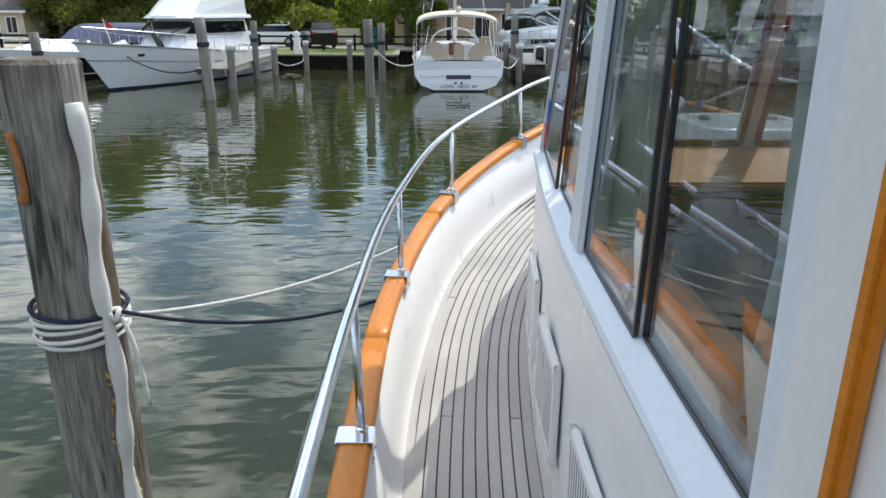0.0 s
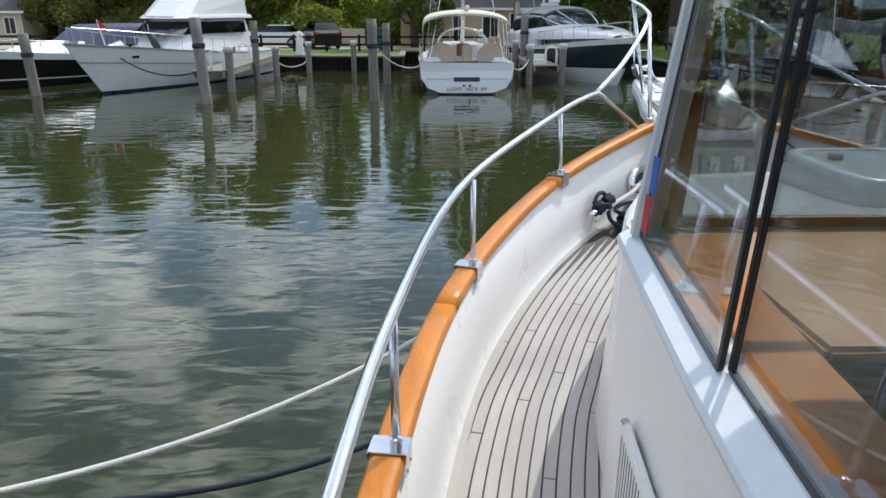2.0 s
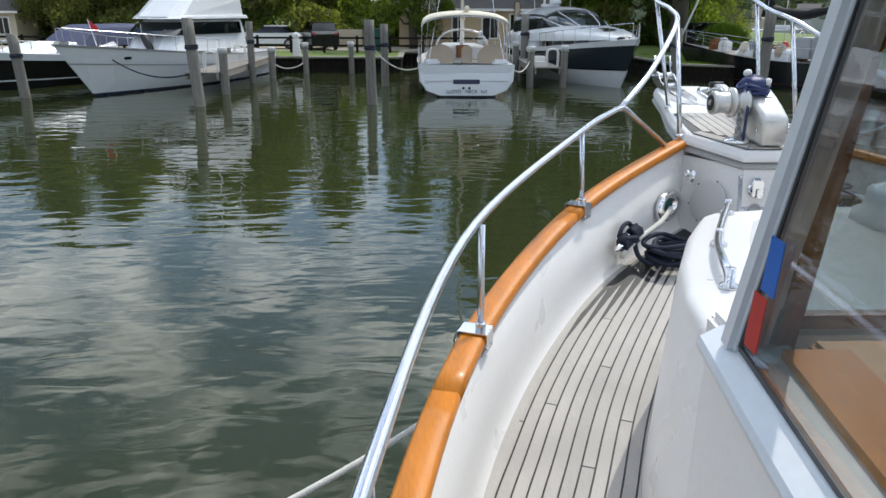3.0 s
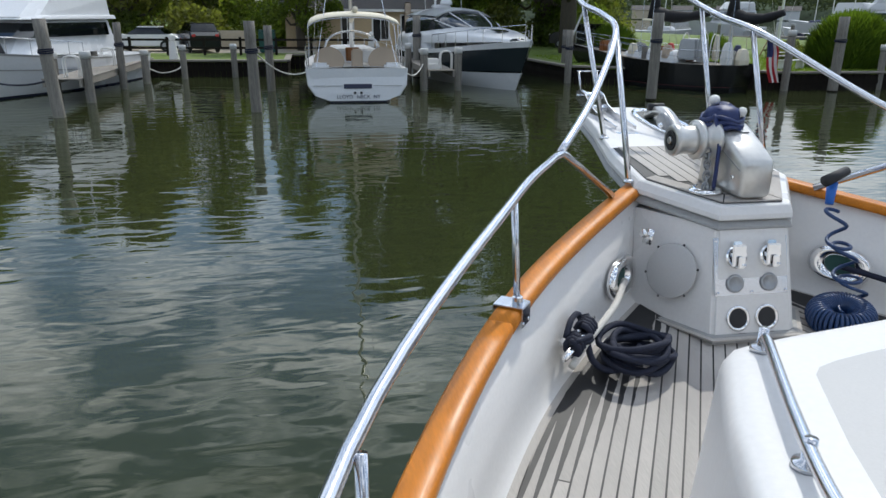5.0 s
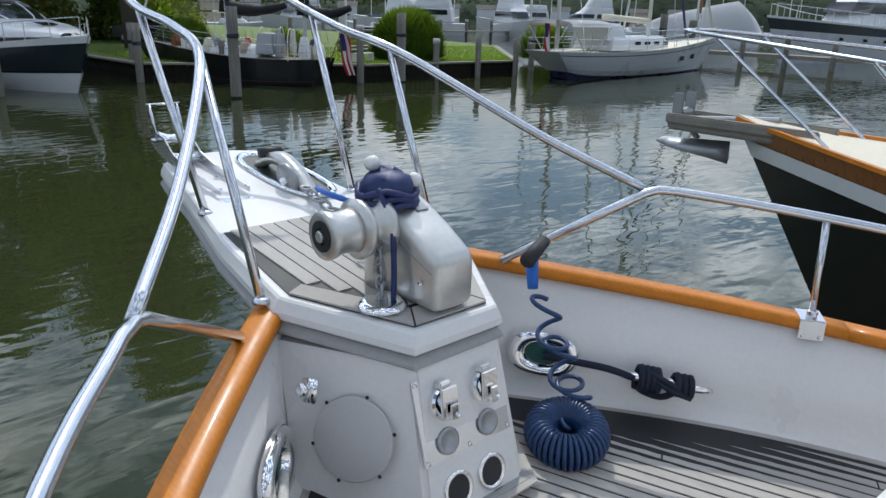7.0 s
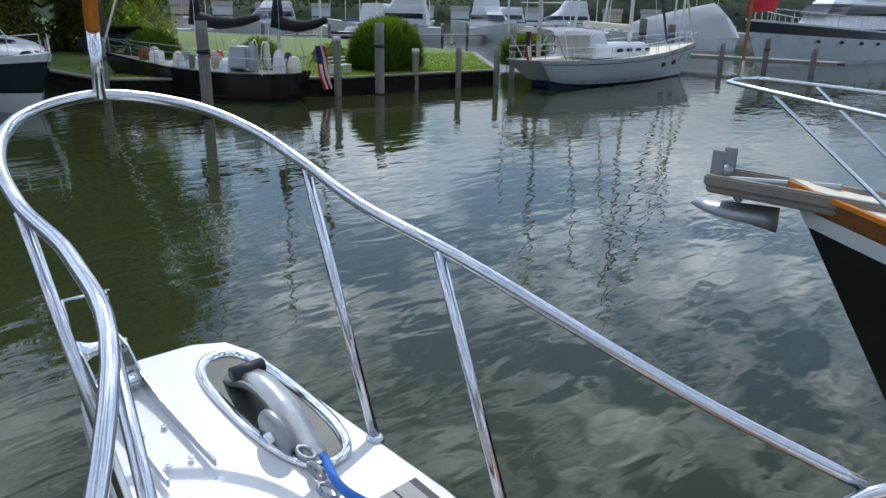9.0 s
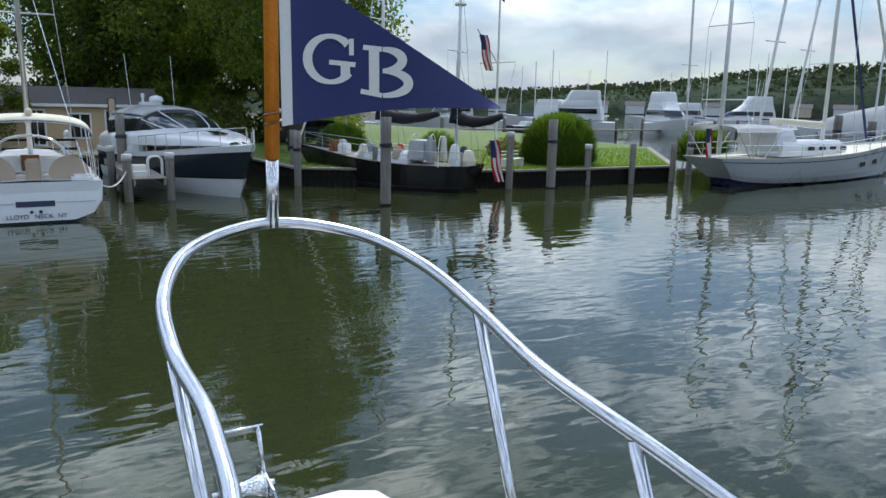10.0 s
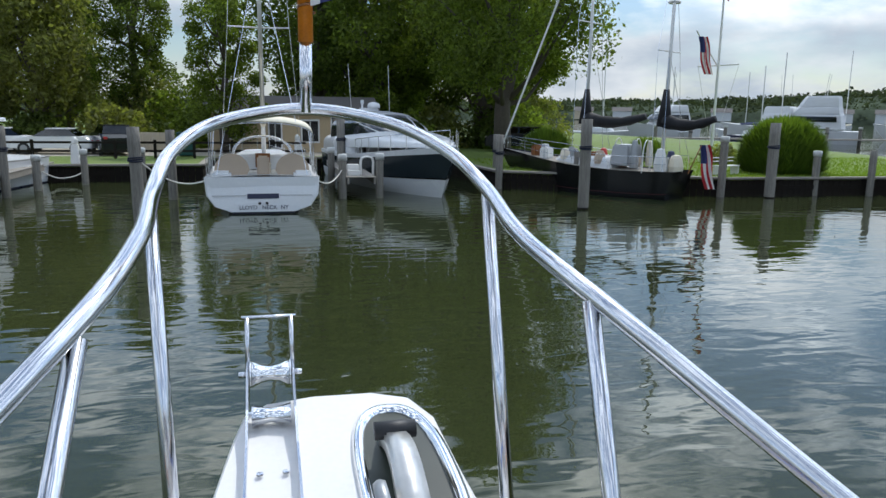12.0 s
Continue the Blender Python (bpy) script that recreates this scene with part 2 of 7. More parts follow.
GRASS = mat("lawn_soil", (0.12, 0.175, 0.025), 0.9, vary=0.3, grain=3, big=0.25, bump=0.03, bump_scale=30)
BLADE = leaf_mat("grass_blades", (0.16, 0.23, 0.025), 0.3, 0.4)
LEAF = leaf_mat("tree_leaves", (0.125, 0.162, 0.034), 0.8, 0.58)
LEAFDARK = leaf_mat("dark_tree_leaves", (0.095, 0.125, 0.032), 0.8, 0.55)
LEAFYEL = leaf_mat("yellowish_tree_leaves", (0.165, 0.175, 0.055), 0.7)
REED = leaf_mat("ornamental_grass", (0.105, 0.155, 0.028), 0.45)
BARK = mat("bark", (0.085, 0.07, 0.055), 0.9, vary=0.4, grain=9, stretch=(4, 4, 0.8), bump=0.02)
SIDING = mat("tan_siding", (0.50, 0.38, 0.23), 0.75, vary=0.08, grain=8)
PALESIDING = mat("beige_siding", (0.55, 0.47, 0.34), 0.75, vary=0.08, grain=8)
ROOF = mat("grey_shingle_roof", (0.11, 0.10, 0.095), 0.9, vary=0.25, grain=12, bump=0.01)
WHITEPAINT = mat("white_paint", (0.75, 0.74, 0.71), 0.5, vary=0.06)
GRAVEL = mat("pale_gravel", (0.42, 0.37, 0.29), 0.95, vary=0.25, grain=20, bump=0.02)
GREENCAN = mat("dark_green_plastic", (0.01, 0.07, 0.06), 0.5)
TYRE = mat("tyre_rubber", (0.02, 0.02, 0.02), 0.8)
CARWHITE = mat("white_car_paint", (0.74, 0.74, 0.74), 0.2, vary=0.02)
CARBLACK = mat("black_car_paint", (0.015, 0.016, 0.018), 0.15, vary=0.05)
CURTAIN = mat("off_white_curtain", (0.62, 0.60, 0.54), 0.9, vary=0.1, grain=20)
CABINSIDE = mat("interior_panel", (0.36, 0.30, 0.22), 0.6, vary=0.1)
DASHTEAK = mat("satin_teak_dash", (0.50, 0.25, 0.09), 0.4, vary=0.15, grain=14, stretch=(1, 6, 1))
# dark green that paints the shade and depth of the open collar
WELL = mat("painted_well_shade", (0.018, 0.026, 0.016), 0.5, vary=0.4, grain=8)
GALV = mat("galvanised_steel", (0.36, 0.37, 0.38), 0.45, metal=0.6, vary=0.15, grain=60)
HILL = mat("far_wooded_hill", (0.06, 0.075, 0.05), 1.0, vary=0.6, grain=0.20, big=0.03, spec=0.0)
HILLTREES = leaf_mat("far_woods", (0.07, 0.085, 0.05), 0.6, 0.15, 0.0)
HAZYWHITE = mat("far_white_paint", (0.62, 0.63, 0.64), 0.5, vary=0.05)


def water_mat():
    m = bpy.data.materials.new("harbour_water")
    m.use_nodes = True
    n, l = m.node_tree.nodes, m.node_tree.links
    b = n["Principled BSDF"]
    b.inputs["Roughness"].default_value, b.inputs["IOR"].default_value = 0.015, 1.37
    b.inputs["Specular Tint"].default_value = (0.95, 1.0, 0.88, 1)
    co = n.new("ShaderNodeTexCoord")
    murk = n.new("ShaderNodeTexNoise")
    murk.inputs["Scale"].default_value, murk.inputs["Detail"].default_value = 0.25, 4.0
    ramp = n.new("ShaderNodeValToRGB")
    ramp.color_ramp.elements[0].color, ramp.color_ramp.elements[1].color = (0.024, 0.029, 0.009, 1), (0.034, 0.041, 0.018, 1)
    l.new(co.outputs["Object"], murk.inputs["Vector"])
    l.new(murk.outputs["Fac"], ramp.inputs["Fac"])
    l.new(ramp.outputs["Color"], b.inputs["Base Color"])
    heights = []
    for scale, rot, stretch, amp, detail in ((0.8, 0.3, (0.75, 1.4, 1), 0.0115, 0.4), (2.0, -0.2, (0.65, 1.5, 1), 0.0082, 0.7), (5.0, 0.12, (0.8, 1.3, 1), 0.0012, 0.5)):
        mp = n.new("ShaderNodeMapping")
        mp.inputs["Rotation"].default_value, mp.inputs["Scale"].default_value = (0, 0, rot), stretch
        t = n.new("ShaderNodeTexNoise")
        t.inputs["Scale"].default_value, t.inputs["Detail"].default_value, t.inputs["Distortion"].default_value = scale, detail, 0.6
        mu = n.new("ShaderNodeMath")
        mu.operation = "MULTIPLY"
        mu.inputs[1].default_value = amp
        l.new(co.outputs["Object"], mp.inputs["Vector"])
        l.new(mp.outputs["Vector"], t.inputs["Vector"])
        l.new(t.outputs["Fac"], mu.inputs[0])
        heights.append(mu)
    a1, a2 = n.new("ShaderNodeMath"), n.new("ShaderNodeMath")
    l.new(heights[0].outputs[0], a1.inputs[0])
    l.new(heights[1].outputs[0], a1.inputs[1])
    l.new(a1.outputs[0], a2.inputs[0])
    l.new(heights[2].outputs[0], a2.inputs[1])
    bp = n.new("ShaderNodeBump")
    bp.inputs["Strength"].default_value, bp.inputs["Distance"].default_value = 1.0, 1.0
    l.new(a2.outputs[0], bp.inputs["Height"])
    l.new(bp.outputs["Normal"], b.inputs["Normal"])
    return m


WATER = water_mat()

# ---- mesh helpers ----


def link(name, bm, material, parent=None, label="", smooth=False):
    me = bpy.data.meshes.new(name)
    bm.normal_update()
    bm.to_mesh(me)
    bm.free()
    me.materials.append(material)
    if smooth:
        for p in me.polygons:
            p.use_smooth = True
    ob = new(name, me)
    if parent is not None:
        ob.parent = parent
    if label:
        ob["label"] = label
    return ob


def part(name, bm, material, parent, label="", smooth=False):
    return link(name, bm, material, parent, label, smooth)


def thing(name, label, category, group="", kind="", at=(0, 0, 0), turn=0):
    ob = new(name)
    ob.empty_display_size = 0.1
    ob.matrix_basis = pose(*at, 0, 0, turn)
    return tagged(ob, label, category, group, kind)


def block(size, at=(0, 0, 0), bevel=0.0, turn=(0, 0, 0), bm=None, segs=2, taper=None):
    """A bevelled block; taper scales the top in x and y."""
    own = bmesh.new()
    bmesh.ops.create_cube(own, size=1.0)
    for v in own.verts:
        k = taper if (taper and v.co.z > 0) else (1, 1)
        v.co = Vector((v.co.x * size[0] * k[0], v.co.y * size[1] * k[1], v.co.z * size[2]))
    if bevel:
        bmesh.ops.bevel(own, geom=own.edges[:], offset=bevel, segments=segs, affect="EDGES", clamp_overlap=True)
    own.transform(pose(*at, *turn))
    if bm is None:
        return own
    me = bpy.data.meshes.new("tmp")
    own.to_mesh(me)
    own.free()
    bm.from_mesh(me)
    bpy.data.meshes.remove(me)
    return bm


def loft(rings, closed=True, caps=True, bm=None):
    """A skin over rings of equal count."""
    bm = bm or bmesh.new()
    vs = [[bm.verts.new(p) for p in r] for r in rings]
    n = len(rings[0])
    for a, b in zip(vs, vs[1:]):
        for i in range(n if closed else n - 1):
            j = (i + 1) % n
            try:
                bm.faces.new((a[i], a[j], b[j], b[i]))
            except ValueError:
                pass
    if caps and closed:
        for r in (list(reversed(vs[0])), vs[-1]):
            try:
                bm.faces.new(r)
            except ValueError:
                pass
    return bm


def tube(points, r, seg=10, bm=None, caps=True):
    """A round tube along points; r is one radius or one per point."""
    pts = [Vector(p) for p in points]
    rr = r if isinstance(r, (list, tuple)) else [r] * len(pts)
    up = None
    rings = []
    for i, p in enumerate(pts):
        d = (pts[min(i + 1, len(pts) - 1)] - pts[max(i - 1, 0)]).normalized()
        if up is None:
            up = d.orthogonal().normalized()
        up = (up - d * up.dot(d)).normalized()
        side = d.cross(up)
        rings.append([p + (up * math.cos(a) + side * math.sin(a)) * rr[i] for a in (2 * math.pi * k / seg for k in range(seg))])
    return loft(rings, True, caps, bm)


def smooth_line(points, steps=8):
    """A rounded curve through points."""
    p = [Vector(q) for q in points]
    p = [p[0] * 2 - p[1]] + p + [p[-1] * 2 - p[-2]]
    out = []
    for i in range(1, len(p) - 2):
        for s in range(steps):
            t = s / steps
            a, b, c, d = p[i - 1], p[i], p[i + 1], p[i + 2]
            out.append(0.5 * (2 * b + (c - a) * t + (2 * a - 5 * b + 4 * c - d) * t * t + (3 * b - a - 3 * c + d) * t ** 3))
    out.append(p[-2])
    return out


def lathe(profile, seg=20, at=(0, 0, 0), turn=(0, 0, 0), bm=None):
    """A turned body from (radius, height) pairs."""
    rings = [[Vector((max(r, 1e-4) * math.cos(a), max(r, 1e-4) * math.sin(a), h)) for a in (2 * math.pi * k / seg for k in range(seg))] for r, h in profile]
    m = pose(*at, *turn)
    return loft([[m @ v for v in r] for r in rings], True, True, bm)


def prism(outline, z0, z1, bm=None):
    """An upright slab over an outline of (x, y)."""
    return loft([[(x, y, z0) for x, y in outline], [(x, y, z1) for x, y in outline]], True, True, bm)


def rope_line(a, b, sag, n=18):
    a, b = Vector(a), Vector(b)
    return [a.lerp(b, t) - Vector((0, 0, sag * 4 * t * (1 - t))) for t in (i / n for i in range(n + 1))]

# ---- water ----
bm = bmesh.new()
bmesh.ops.create_grid(bm, x_segments=1, y_segments=1, size=2500)
tagged(link("water", bm, WATER), "green murky harbour water with small ripples", "water", kind="structure")

# ---- the yacht walked on ----
SHEER = smooth_line([(2.00, -7.0, 2.24), (2.20, -4.0, 2.15), (2.25, -1.0, 2.09), (2.206, 2.1, 2.085), (2.119, 3.4, 2.10), (1.828, 4.67, 2.172), (1.23, 5.84, 2.316), (0.47, 6.685, 2.478), (0.04, 7.0, 2.56)], 10)
BOW = len(SHEER) - 1


def deck_z(y):
    return 1.56 + 0.011 * max(0.0, y - 0.5) ** 2


def inward(i):
    d = SHEER[min(i + 1, BOW)] - SHEER[max(i - 1, 0)]
    return Vector((-d.y, d.x, 0)).normalized()


def off(i, d, z, s):
    """The point d inside the sheer line at station i, on side s (-1 port)."""
    p = SHEER[i] + inward(i) * d
    return Vector((s * max(p.x, 0.012), p.y, z))


def foot_x(y):
    """Half width of the cabin and trunk at the deck."""
    return float(np.interp(y, [-5, 1.0, 2.46, 3.43, 4.04, 4.4, 4.85, 5.15, 5.3, 5.4, 5.42], [1.66, 1.63, 1.592, 1.503, 1.378, 1.25, 1.10, 0.98, 0.87, 0.5, -1]))


yacht = thing("motor_yacht", "white trawler yacht with teak decks and varnished cap rails", "boat")
for s in (-1, 1):
    # hull side
    rings = [[off(i, -0.02, SHEER[i].z - 0.04, s), off(i, 0.02 + 0.10 * (i / BOW) ** 6, 1.2, s), off(i, 0.12 + 0.35 * (i / BOW) ** 4, 0.3, s), off(i, 0.3 + 0.5 * (i / BOW) ** 4, -0.4, s)] for i in range(BOW + 1)]
    part("hull", loft(rings, False, False), GELCOAT, yacht, smooth=True)
    # bulwark, inside, with a cove into the waterway
    rings = []
    for i in range(BOW + 1):
        y, zt = SHEER[i].y, SHEER[i].z - 0.035
        zd = deck_z(y)
        rings.append([off(i, -0.045, zt, s), off(i, 0.012, zt, s), off(i, 0.052, zd + 0.12, s), off(i, 0.067, zd + 0.06, s), off(i, 0.082, zd + 0.016, s), off(i, 0.098, zd + 0.003, s), off(i, 0.14, zd - 0.03, s)])
    part("bulwark", loft(rings, False, False), GELCOAT, yacht, smooth=True)
    # cap rail in scarfed lengths
    cuts = [0, 22, 34, 47, 59, BOW - 4]
    for a, b in zip(cuts, cuts[1:]):
        rings = []
        for i in range(a, b + 1):
            z = SHEER[i].z
            rings.append([off(i, d, z + h, s) for d, h in ((-0.064, -0.042), (-0.068, -0.026), (-0.066, -0.010), (-0.056, 0.0), (0.018, 0.0), (0.027, -0.009), (0.029, -0.026), (0.026, -0.042))])
        part("cap_rail", loft(rings), VARNISH, yacht, "orange varnished teak cap rail", True)

# deck base, dark, seen only in the seams between the planks
bm = bmesh.new()
loft([[off(i, 0.13, deck_z(SHEER[i].y), -1), (0, SHEER[i].y, deck_z(SHEER[i].y)), off(i, 0.13, deck_z(SHEER[i].y), 1)] for i in range(10, BOW - 2)], False, False, bm)
part("deck_base", bm, CAULK, yacht)

# rail
RAIL = smooth_line([(2.10, -4.0, 2.72), (2.20, -1.0, 2.64), (2.225, 0.6, 2.575), (2.217, 2.1, 2.515), (2.123, 3.40, 2.495), (1.85, 4.72, 2.546), (1.249, 5.86, 2.683), (0.975, 6.28, 2.733)], 8)
PULPIT = smooth_line([(0.91, 6.38, 2.735), (0.705, 6.72, 2.90), (0.43, 7.18, 3.165), (0.375, 7.5, 3.245), (0.385, 7.78, 3.31), (0.34, 7.98, 3.385), (0.22, 8.14, 3.45), (0.0, 8.21, 3.485), (-0.22, 8.14, 3.45), (-0.32, 7.98, 3.385), (-0.34, 7.78, 3.31), (-0.328, 7.5, 3.255), (-0.385, 7.18, 3.17), (-0.66, 6.72, 2.915), (-0.935, 6.335, 2.735)], 6)
railing = thing("deck_railing", "polished stainless steel deck railing on the cap rail", "railing")
for s in (-1, 1):
    side = [Vector((s * p.x, p.y, p.z)) for p in RAIL] + [Vector((s * 0.93, 6.335, 2.735)), Vector((s * 0.90, 6.365, 2.722)), Vector((s * (0.565 if s < 0 else 0.46), 6.655, 2.475))]
    part("top_rail", tube(side, 0.0165), STEEL, railing, smooth=True)
    for (bx, by, bz), (tx, ty, tz) in (((2.215, 0.55, 2.09), (2.225, 0.6, 2.57)), ((2.206, 2.1, 2.085), (2.217, 2.1, 2.51)), ((2.119, 3.4, 2.10), (2.123, 3.4, 2.49)), ((1.828, 4.67, 2.172), (1.827, 4.72, 2.545)), ((1.23, 5.84, 2.316), (1.249, 5.86, 2.68))):
        stanchion = part("stanchion", tube([(s * bx, by, bz), (s * tx, ty, tz)], 0.0125), STEEL, railing, smooth=True)
        i = min(range(BOW + 1), key=lambda k: abs(SHEER[k].y - by))
        tang = (SHEER[min(i + 1, BOW)] - SHEER[i - 1])
        ang = math.degrees(math.atan2(-s * tang.x, tang.y))
        bracket = block((0.106, 0.085, 0.005), (0.020 * s, 0, 0.004), 0.0015)
        block((0.005, 0.085, 0.072), (0.0325 * -s, 0, -0.032), 0.0015, bm=bracket)
        block((0.005, 0.085, 0.022), (0.0725 * s, 0, -0.008), 0.0015, bm=bracket)
        for e in (-0.028, 0.028):
            lathe([(0.007, 0.0), (0.005, 0.003), (0.0, 0.0035)], 8, (0.035 * -s, e, -0.055), (0, -s * 90, 0), bm=bracket)
        lathe([(0.019, 0.004), (0.019, 0.030), (0.0135, 0.034)], 14, bm=bracket)
        bracket.transform(pose(s * bx, by, bz, 0, 0, ang))
        part("foot_bracket", bracket, STEEL, stanchion, "bright steel bracket folded over the rail")
pulpit = thing("bow_pulpit", "polished stainless steel bow pulpit rail around the platform", "railing")
part("pulpit_rail", tube(PULPIT, 0.0165, 12), STEEL, pulpit, smooth=True)
for s in (-1, 1):
    for a, b in (((0.435, 6.77, 2.51), (0.365, 7.22, 3.17)), ((0.29, 7.45, 2.60), (0.345, 7.76, 3.30))) if s < 0 else (((0.385, 6.96, 2.55), (0.402, 7.24, 3.18)), ((0.345, 7.42, 2.60), (0.385, 7.77, 3.30))):
        leg = part("pulpit_leg", tube([(s * a[0], a[1], a[2]), (s * b[0], b[1], b[2])], 0.0145), STEEL, pulpit, smooth=True)
        ft = lathe([(0.026, 0), (0.026, 0.010), (0.018, 0.018)], 14, (s * a[0], a[1], a[2] - 0.008))
        part("leg_socket", ft, STEEL, leg, smooth=True)
part("staff_socket", tube([(0, 8.205, 3.475), (0.004, 8.205, 3.67)], 0.017, 14), STEEL, pulpit, smooth=True)

# platform and samson box
PLAT = [(-0.215, 6.33), (0.13, 6.33), (0.37, 6.72), (0.385, 7.16), (0.345, 7.75), (0.335, 8.02), (0.285, 8.135), (0.18, 8.18), (0.0, 8.185), (-0.14, 8.16), (-0.20, 8.10), (-0.225, 7.98), (-0.275, 7.65), (-0.38, 7.16), (-0.43, 6.72)]


def plat_z(y):
    return 2.49 + 0.10 * (y - 6.33)


def slab(grow, dz0, dz1, outline=PLAT):
    rings = []
    for g, dz in ((grow - 0.006, dz0), (grow, dz0 + 0.006), (grow - 0.002, dz0 + 0.4 * (dz1 - dz0)), (grow - 0.018, dz1 - 0.006), (grow - 0.026, dz1)):
        rings.append([(x * (1 + g / 0.35), y + (-g if y < 6.5 else (g if y > 7.9 else 0)), plat_z(y) + dz) for x, y in outline])
    return loft(rings)


platform = thing("bow_platform", "white fibreglass bow platform with a teak inset", "bow platform")
part("platform_slab", slab(0.0, -0.062, 0.0), GELCOAT, platform)
part("lower_band", slab(0.006, -0.102, -0.066), GREYPAINT, platform, "grey rubbing band")
teak_line = [(-0.183, 6.372), (0.098, 6.372), (0.325, 6.74), (0.325, 7.23), (-0.325, 7.23), (-0.375, 6.71)]
part("teak_seam_bed", loft([[(x, y, plat_z(y) + h) for x, y in teak_line] for h in (0.001, 0.004)]), CAULK, platform)
for pts in ([(-0.183, 6.372), (-0.130, 6.455), (-0.315, 6.745), (-0.375, 6.713)], [(-0.176, 6.372), (0.098, 6.372), (0.066, 6.455), (-0.124, 6.455)], [(0.103, 6.378), (0.325, 6.742), (0.270, 6.77), (0.072, 6.459)]):
    part("margin_board", loft([[(x, y, plat_z(y) + h) for x, y in pts] for h in (0.003, 0.010)]), TEAK, platform)
PX = 0.055
for k in range(-6, 6):
    x0, x1 = k * PX - 0.03 + 0.003, (k + 1) * PX - 0.03 - 0.003
    xl, xr = -min(x0, x1), max(x0, x1)
    if xl > 0.335 or xr > 0.322:
        continue
    y0 = max(6.462, 6.462 + (xl - 0.128) * 1.57, 6.462 + (xr - 0.070) * 1.57)
    pts = [(x0, y0), (x1, y0), (x1, 7.225), (x0, 7.225)]
    part("plank", loft([[(x, y, plat_z(y) + h) for x, y in pts] for h in (0.003, 0.010)]), TEAK, platform)
samson = thing("windlass_box", "white fibreglass windlass box with shore power inlets", "deck box")
foot = [(-0.25, 6.20), (0.14, 6.20), (0.38, 6.58), (0.28, 6.9), (-0.30, 6.9), (-0.46, 6.58)]
head = [(-0.213, 6.335), (0.118, 6.335), (0.365, 6.73), (0.27, 6.95), (-0.28, 6.95), (-0.425, 6.73)]
rings = []
for t in (0.0, 0.04, 0.96, 1.0):
    rings.append([(a[0] + (b[0] - a[0]) * t, a[1] + (b[1] - a[1]) * t, 1.90 + 0.50 * t) for a, b in zip(foot, head)])
bm = loft(rings)
bmesh.ops.bevel(bm, geom=[e for e in bm.edges if abs(e.verts[0].co.z - e.verts[1].co.z) > 0.2], offset=0.014, segments=3, affect="EDGES")
part("box_body", bm, GELCOAT, samson)
rings = [[(x * 1.03, y - (0.012 if y < 6.3 else 0), z) for x, y in foot] for z in (1.89, 1.955)]
part("foot_band", loft(rings), GREYPAINT, samson, "grey foot band")


def on_aft(u, v, lift):
    """A pose on the aft face of the box: u across, v up from the foot, z out of the face."""
    y = 6.20 + 0.145 * (v / 0.47)
    return pose(u - 0.058, y - lift, 1.90 + v, 90 - 17.0, 0, 0)


bm = block((0.345, 0.25, 0.006), (0, 0, 0), 0.002)
for x in (-0.16, 0, 0.16):
    for y in (-0.114, 0.114):
        lathe([(0.008, 0.003), (0.007, 0.006), (0.001, 0.007)], 8, (x, y, 0), bm=bm)
bm.transform(on_aft(0.0, 0.335, 0.008))
part("inlet_plate", bm, STEEL, samson, "polished steel plate with screws")
for u in (-0.10, 0.10):
    bm = lathe([(0.050, 0.0), (0.050, 0.022), (0.044, 0.028), (0.036, 0.026), (0.034, 0.012), (0.0, 0.012)], 22, (0, 0, 0))
    block((0.062, 0.092, 0.010), (0.0, 0.006, 0.040), 0.004, (10, 0, 0), bm=bm)
    block((0.040, 0.022, 0.034), (0.0, 0.056, 0.020), 0.004, bm=bm)
    block((0.028, 0.050, 0.008), (0.004, -0.024, 0.050), 0.003, (10, 0, 0), bm=bm)
    lathe([(0.006, 0.0), (0.006, 0.010), (0.0, 0.011)], 8, (0.014, -0.036, 0.048), bm=bm)
    bm.transform(on_aft(u * 0.80, 0.375, 0.012))
    part("power_inlet", bm, CHROME, samson, "chrome hinged shore power inlet")
    bm = lathe([(0.040, 0.0), (0.040, 0.006), (0.03, 0.008), (0.028, 0.004)], 18)
    bm.transform(on_aft(u * 0.80, 0.265, 0.012))
    part("small_cap", bm, GALV, samson, smooth=True)
    bm = lathe([(0.056, 0.0), (0.056, 0.008), (0.046, 0.012), (0.042, 0.002)], 22)
    bm.transform(on_aft(u * 0.68, 0.118, 0.004))
    ring = part("port_ring", bm, CHROME, samson, smooth=True)
    bm = lathe([(0.042, 0.0), (0.042, 0.006), (0.0, 0.0065)], 18)
    bm.transform(on_aft(u * 0.68, 0.118, 0.004))
    part("dark_port", bm, RUBBER, ring)
    bm = block((0.03, 0.012, 0.004), (0, 0, 0))
    bm.transform(on_aft(u * 0.68 + 0.02, 0.05, 0.003))
    part("label_plate", bm, RUBBER, samson)
side_n = Vector((-0.38, -0.21, 0.13)).normalized()
side_m = Matrix.Translation(Vector((-0.348, 6.435, 2.175)) + side_n * 0.004) @ side_n.to_track_quat("Z", "Y").to_matrix().to_4x4()
bm = lathe([(0.122, -0.004), (0.122, 0.002), (0.118, 0.004), (0.0, 0.0045)], 40)
bm.transform(side_m)
disc = part("inspection_disc", bm, NONSKID, samson, "round pale inspection plate", True)
for k in range(6):
    a = k * math.pi / 3 + 0.3
    bm = lathe([(0.006, 0.0), (0.004, 0.003)], 8, (0.128 * math.cos(a), 0.128 * math.sin(a), 0))
    bm.transform(side_m)
    part("screw", bm, RUBBER, disc)

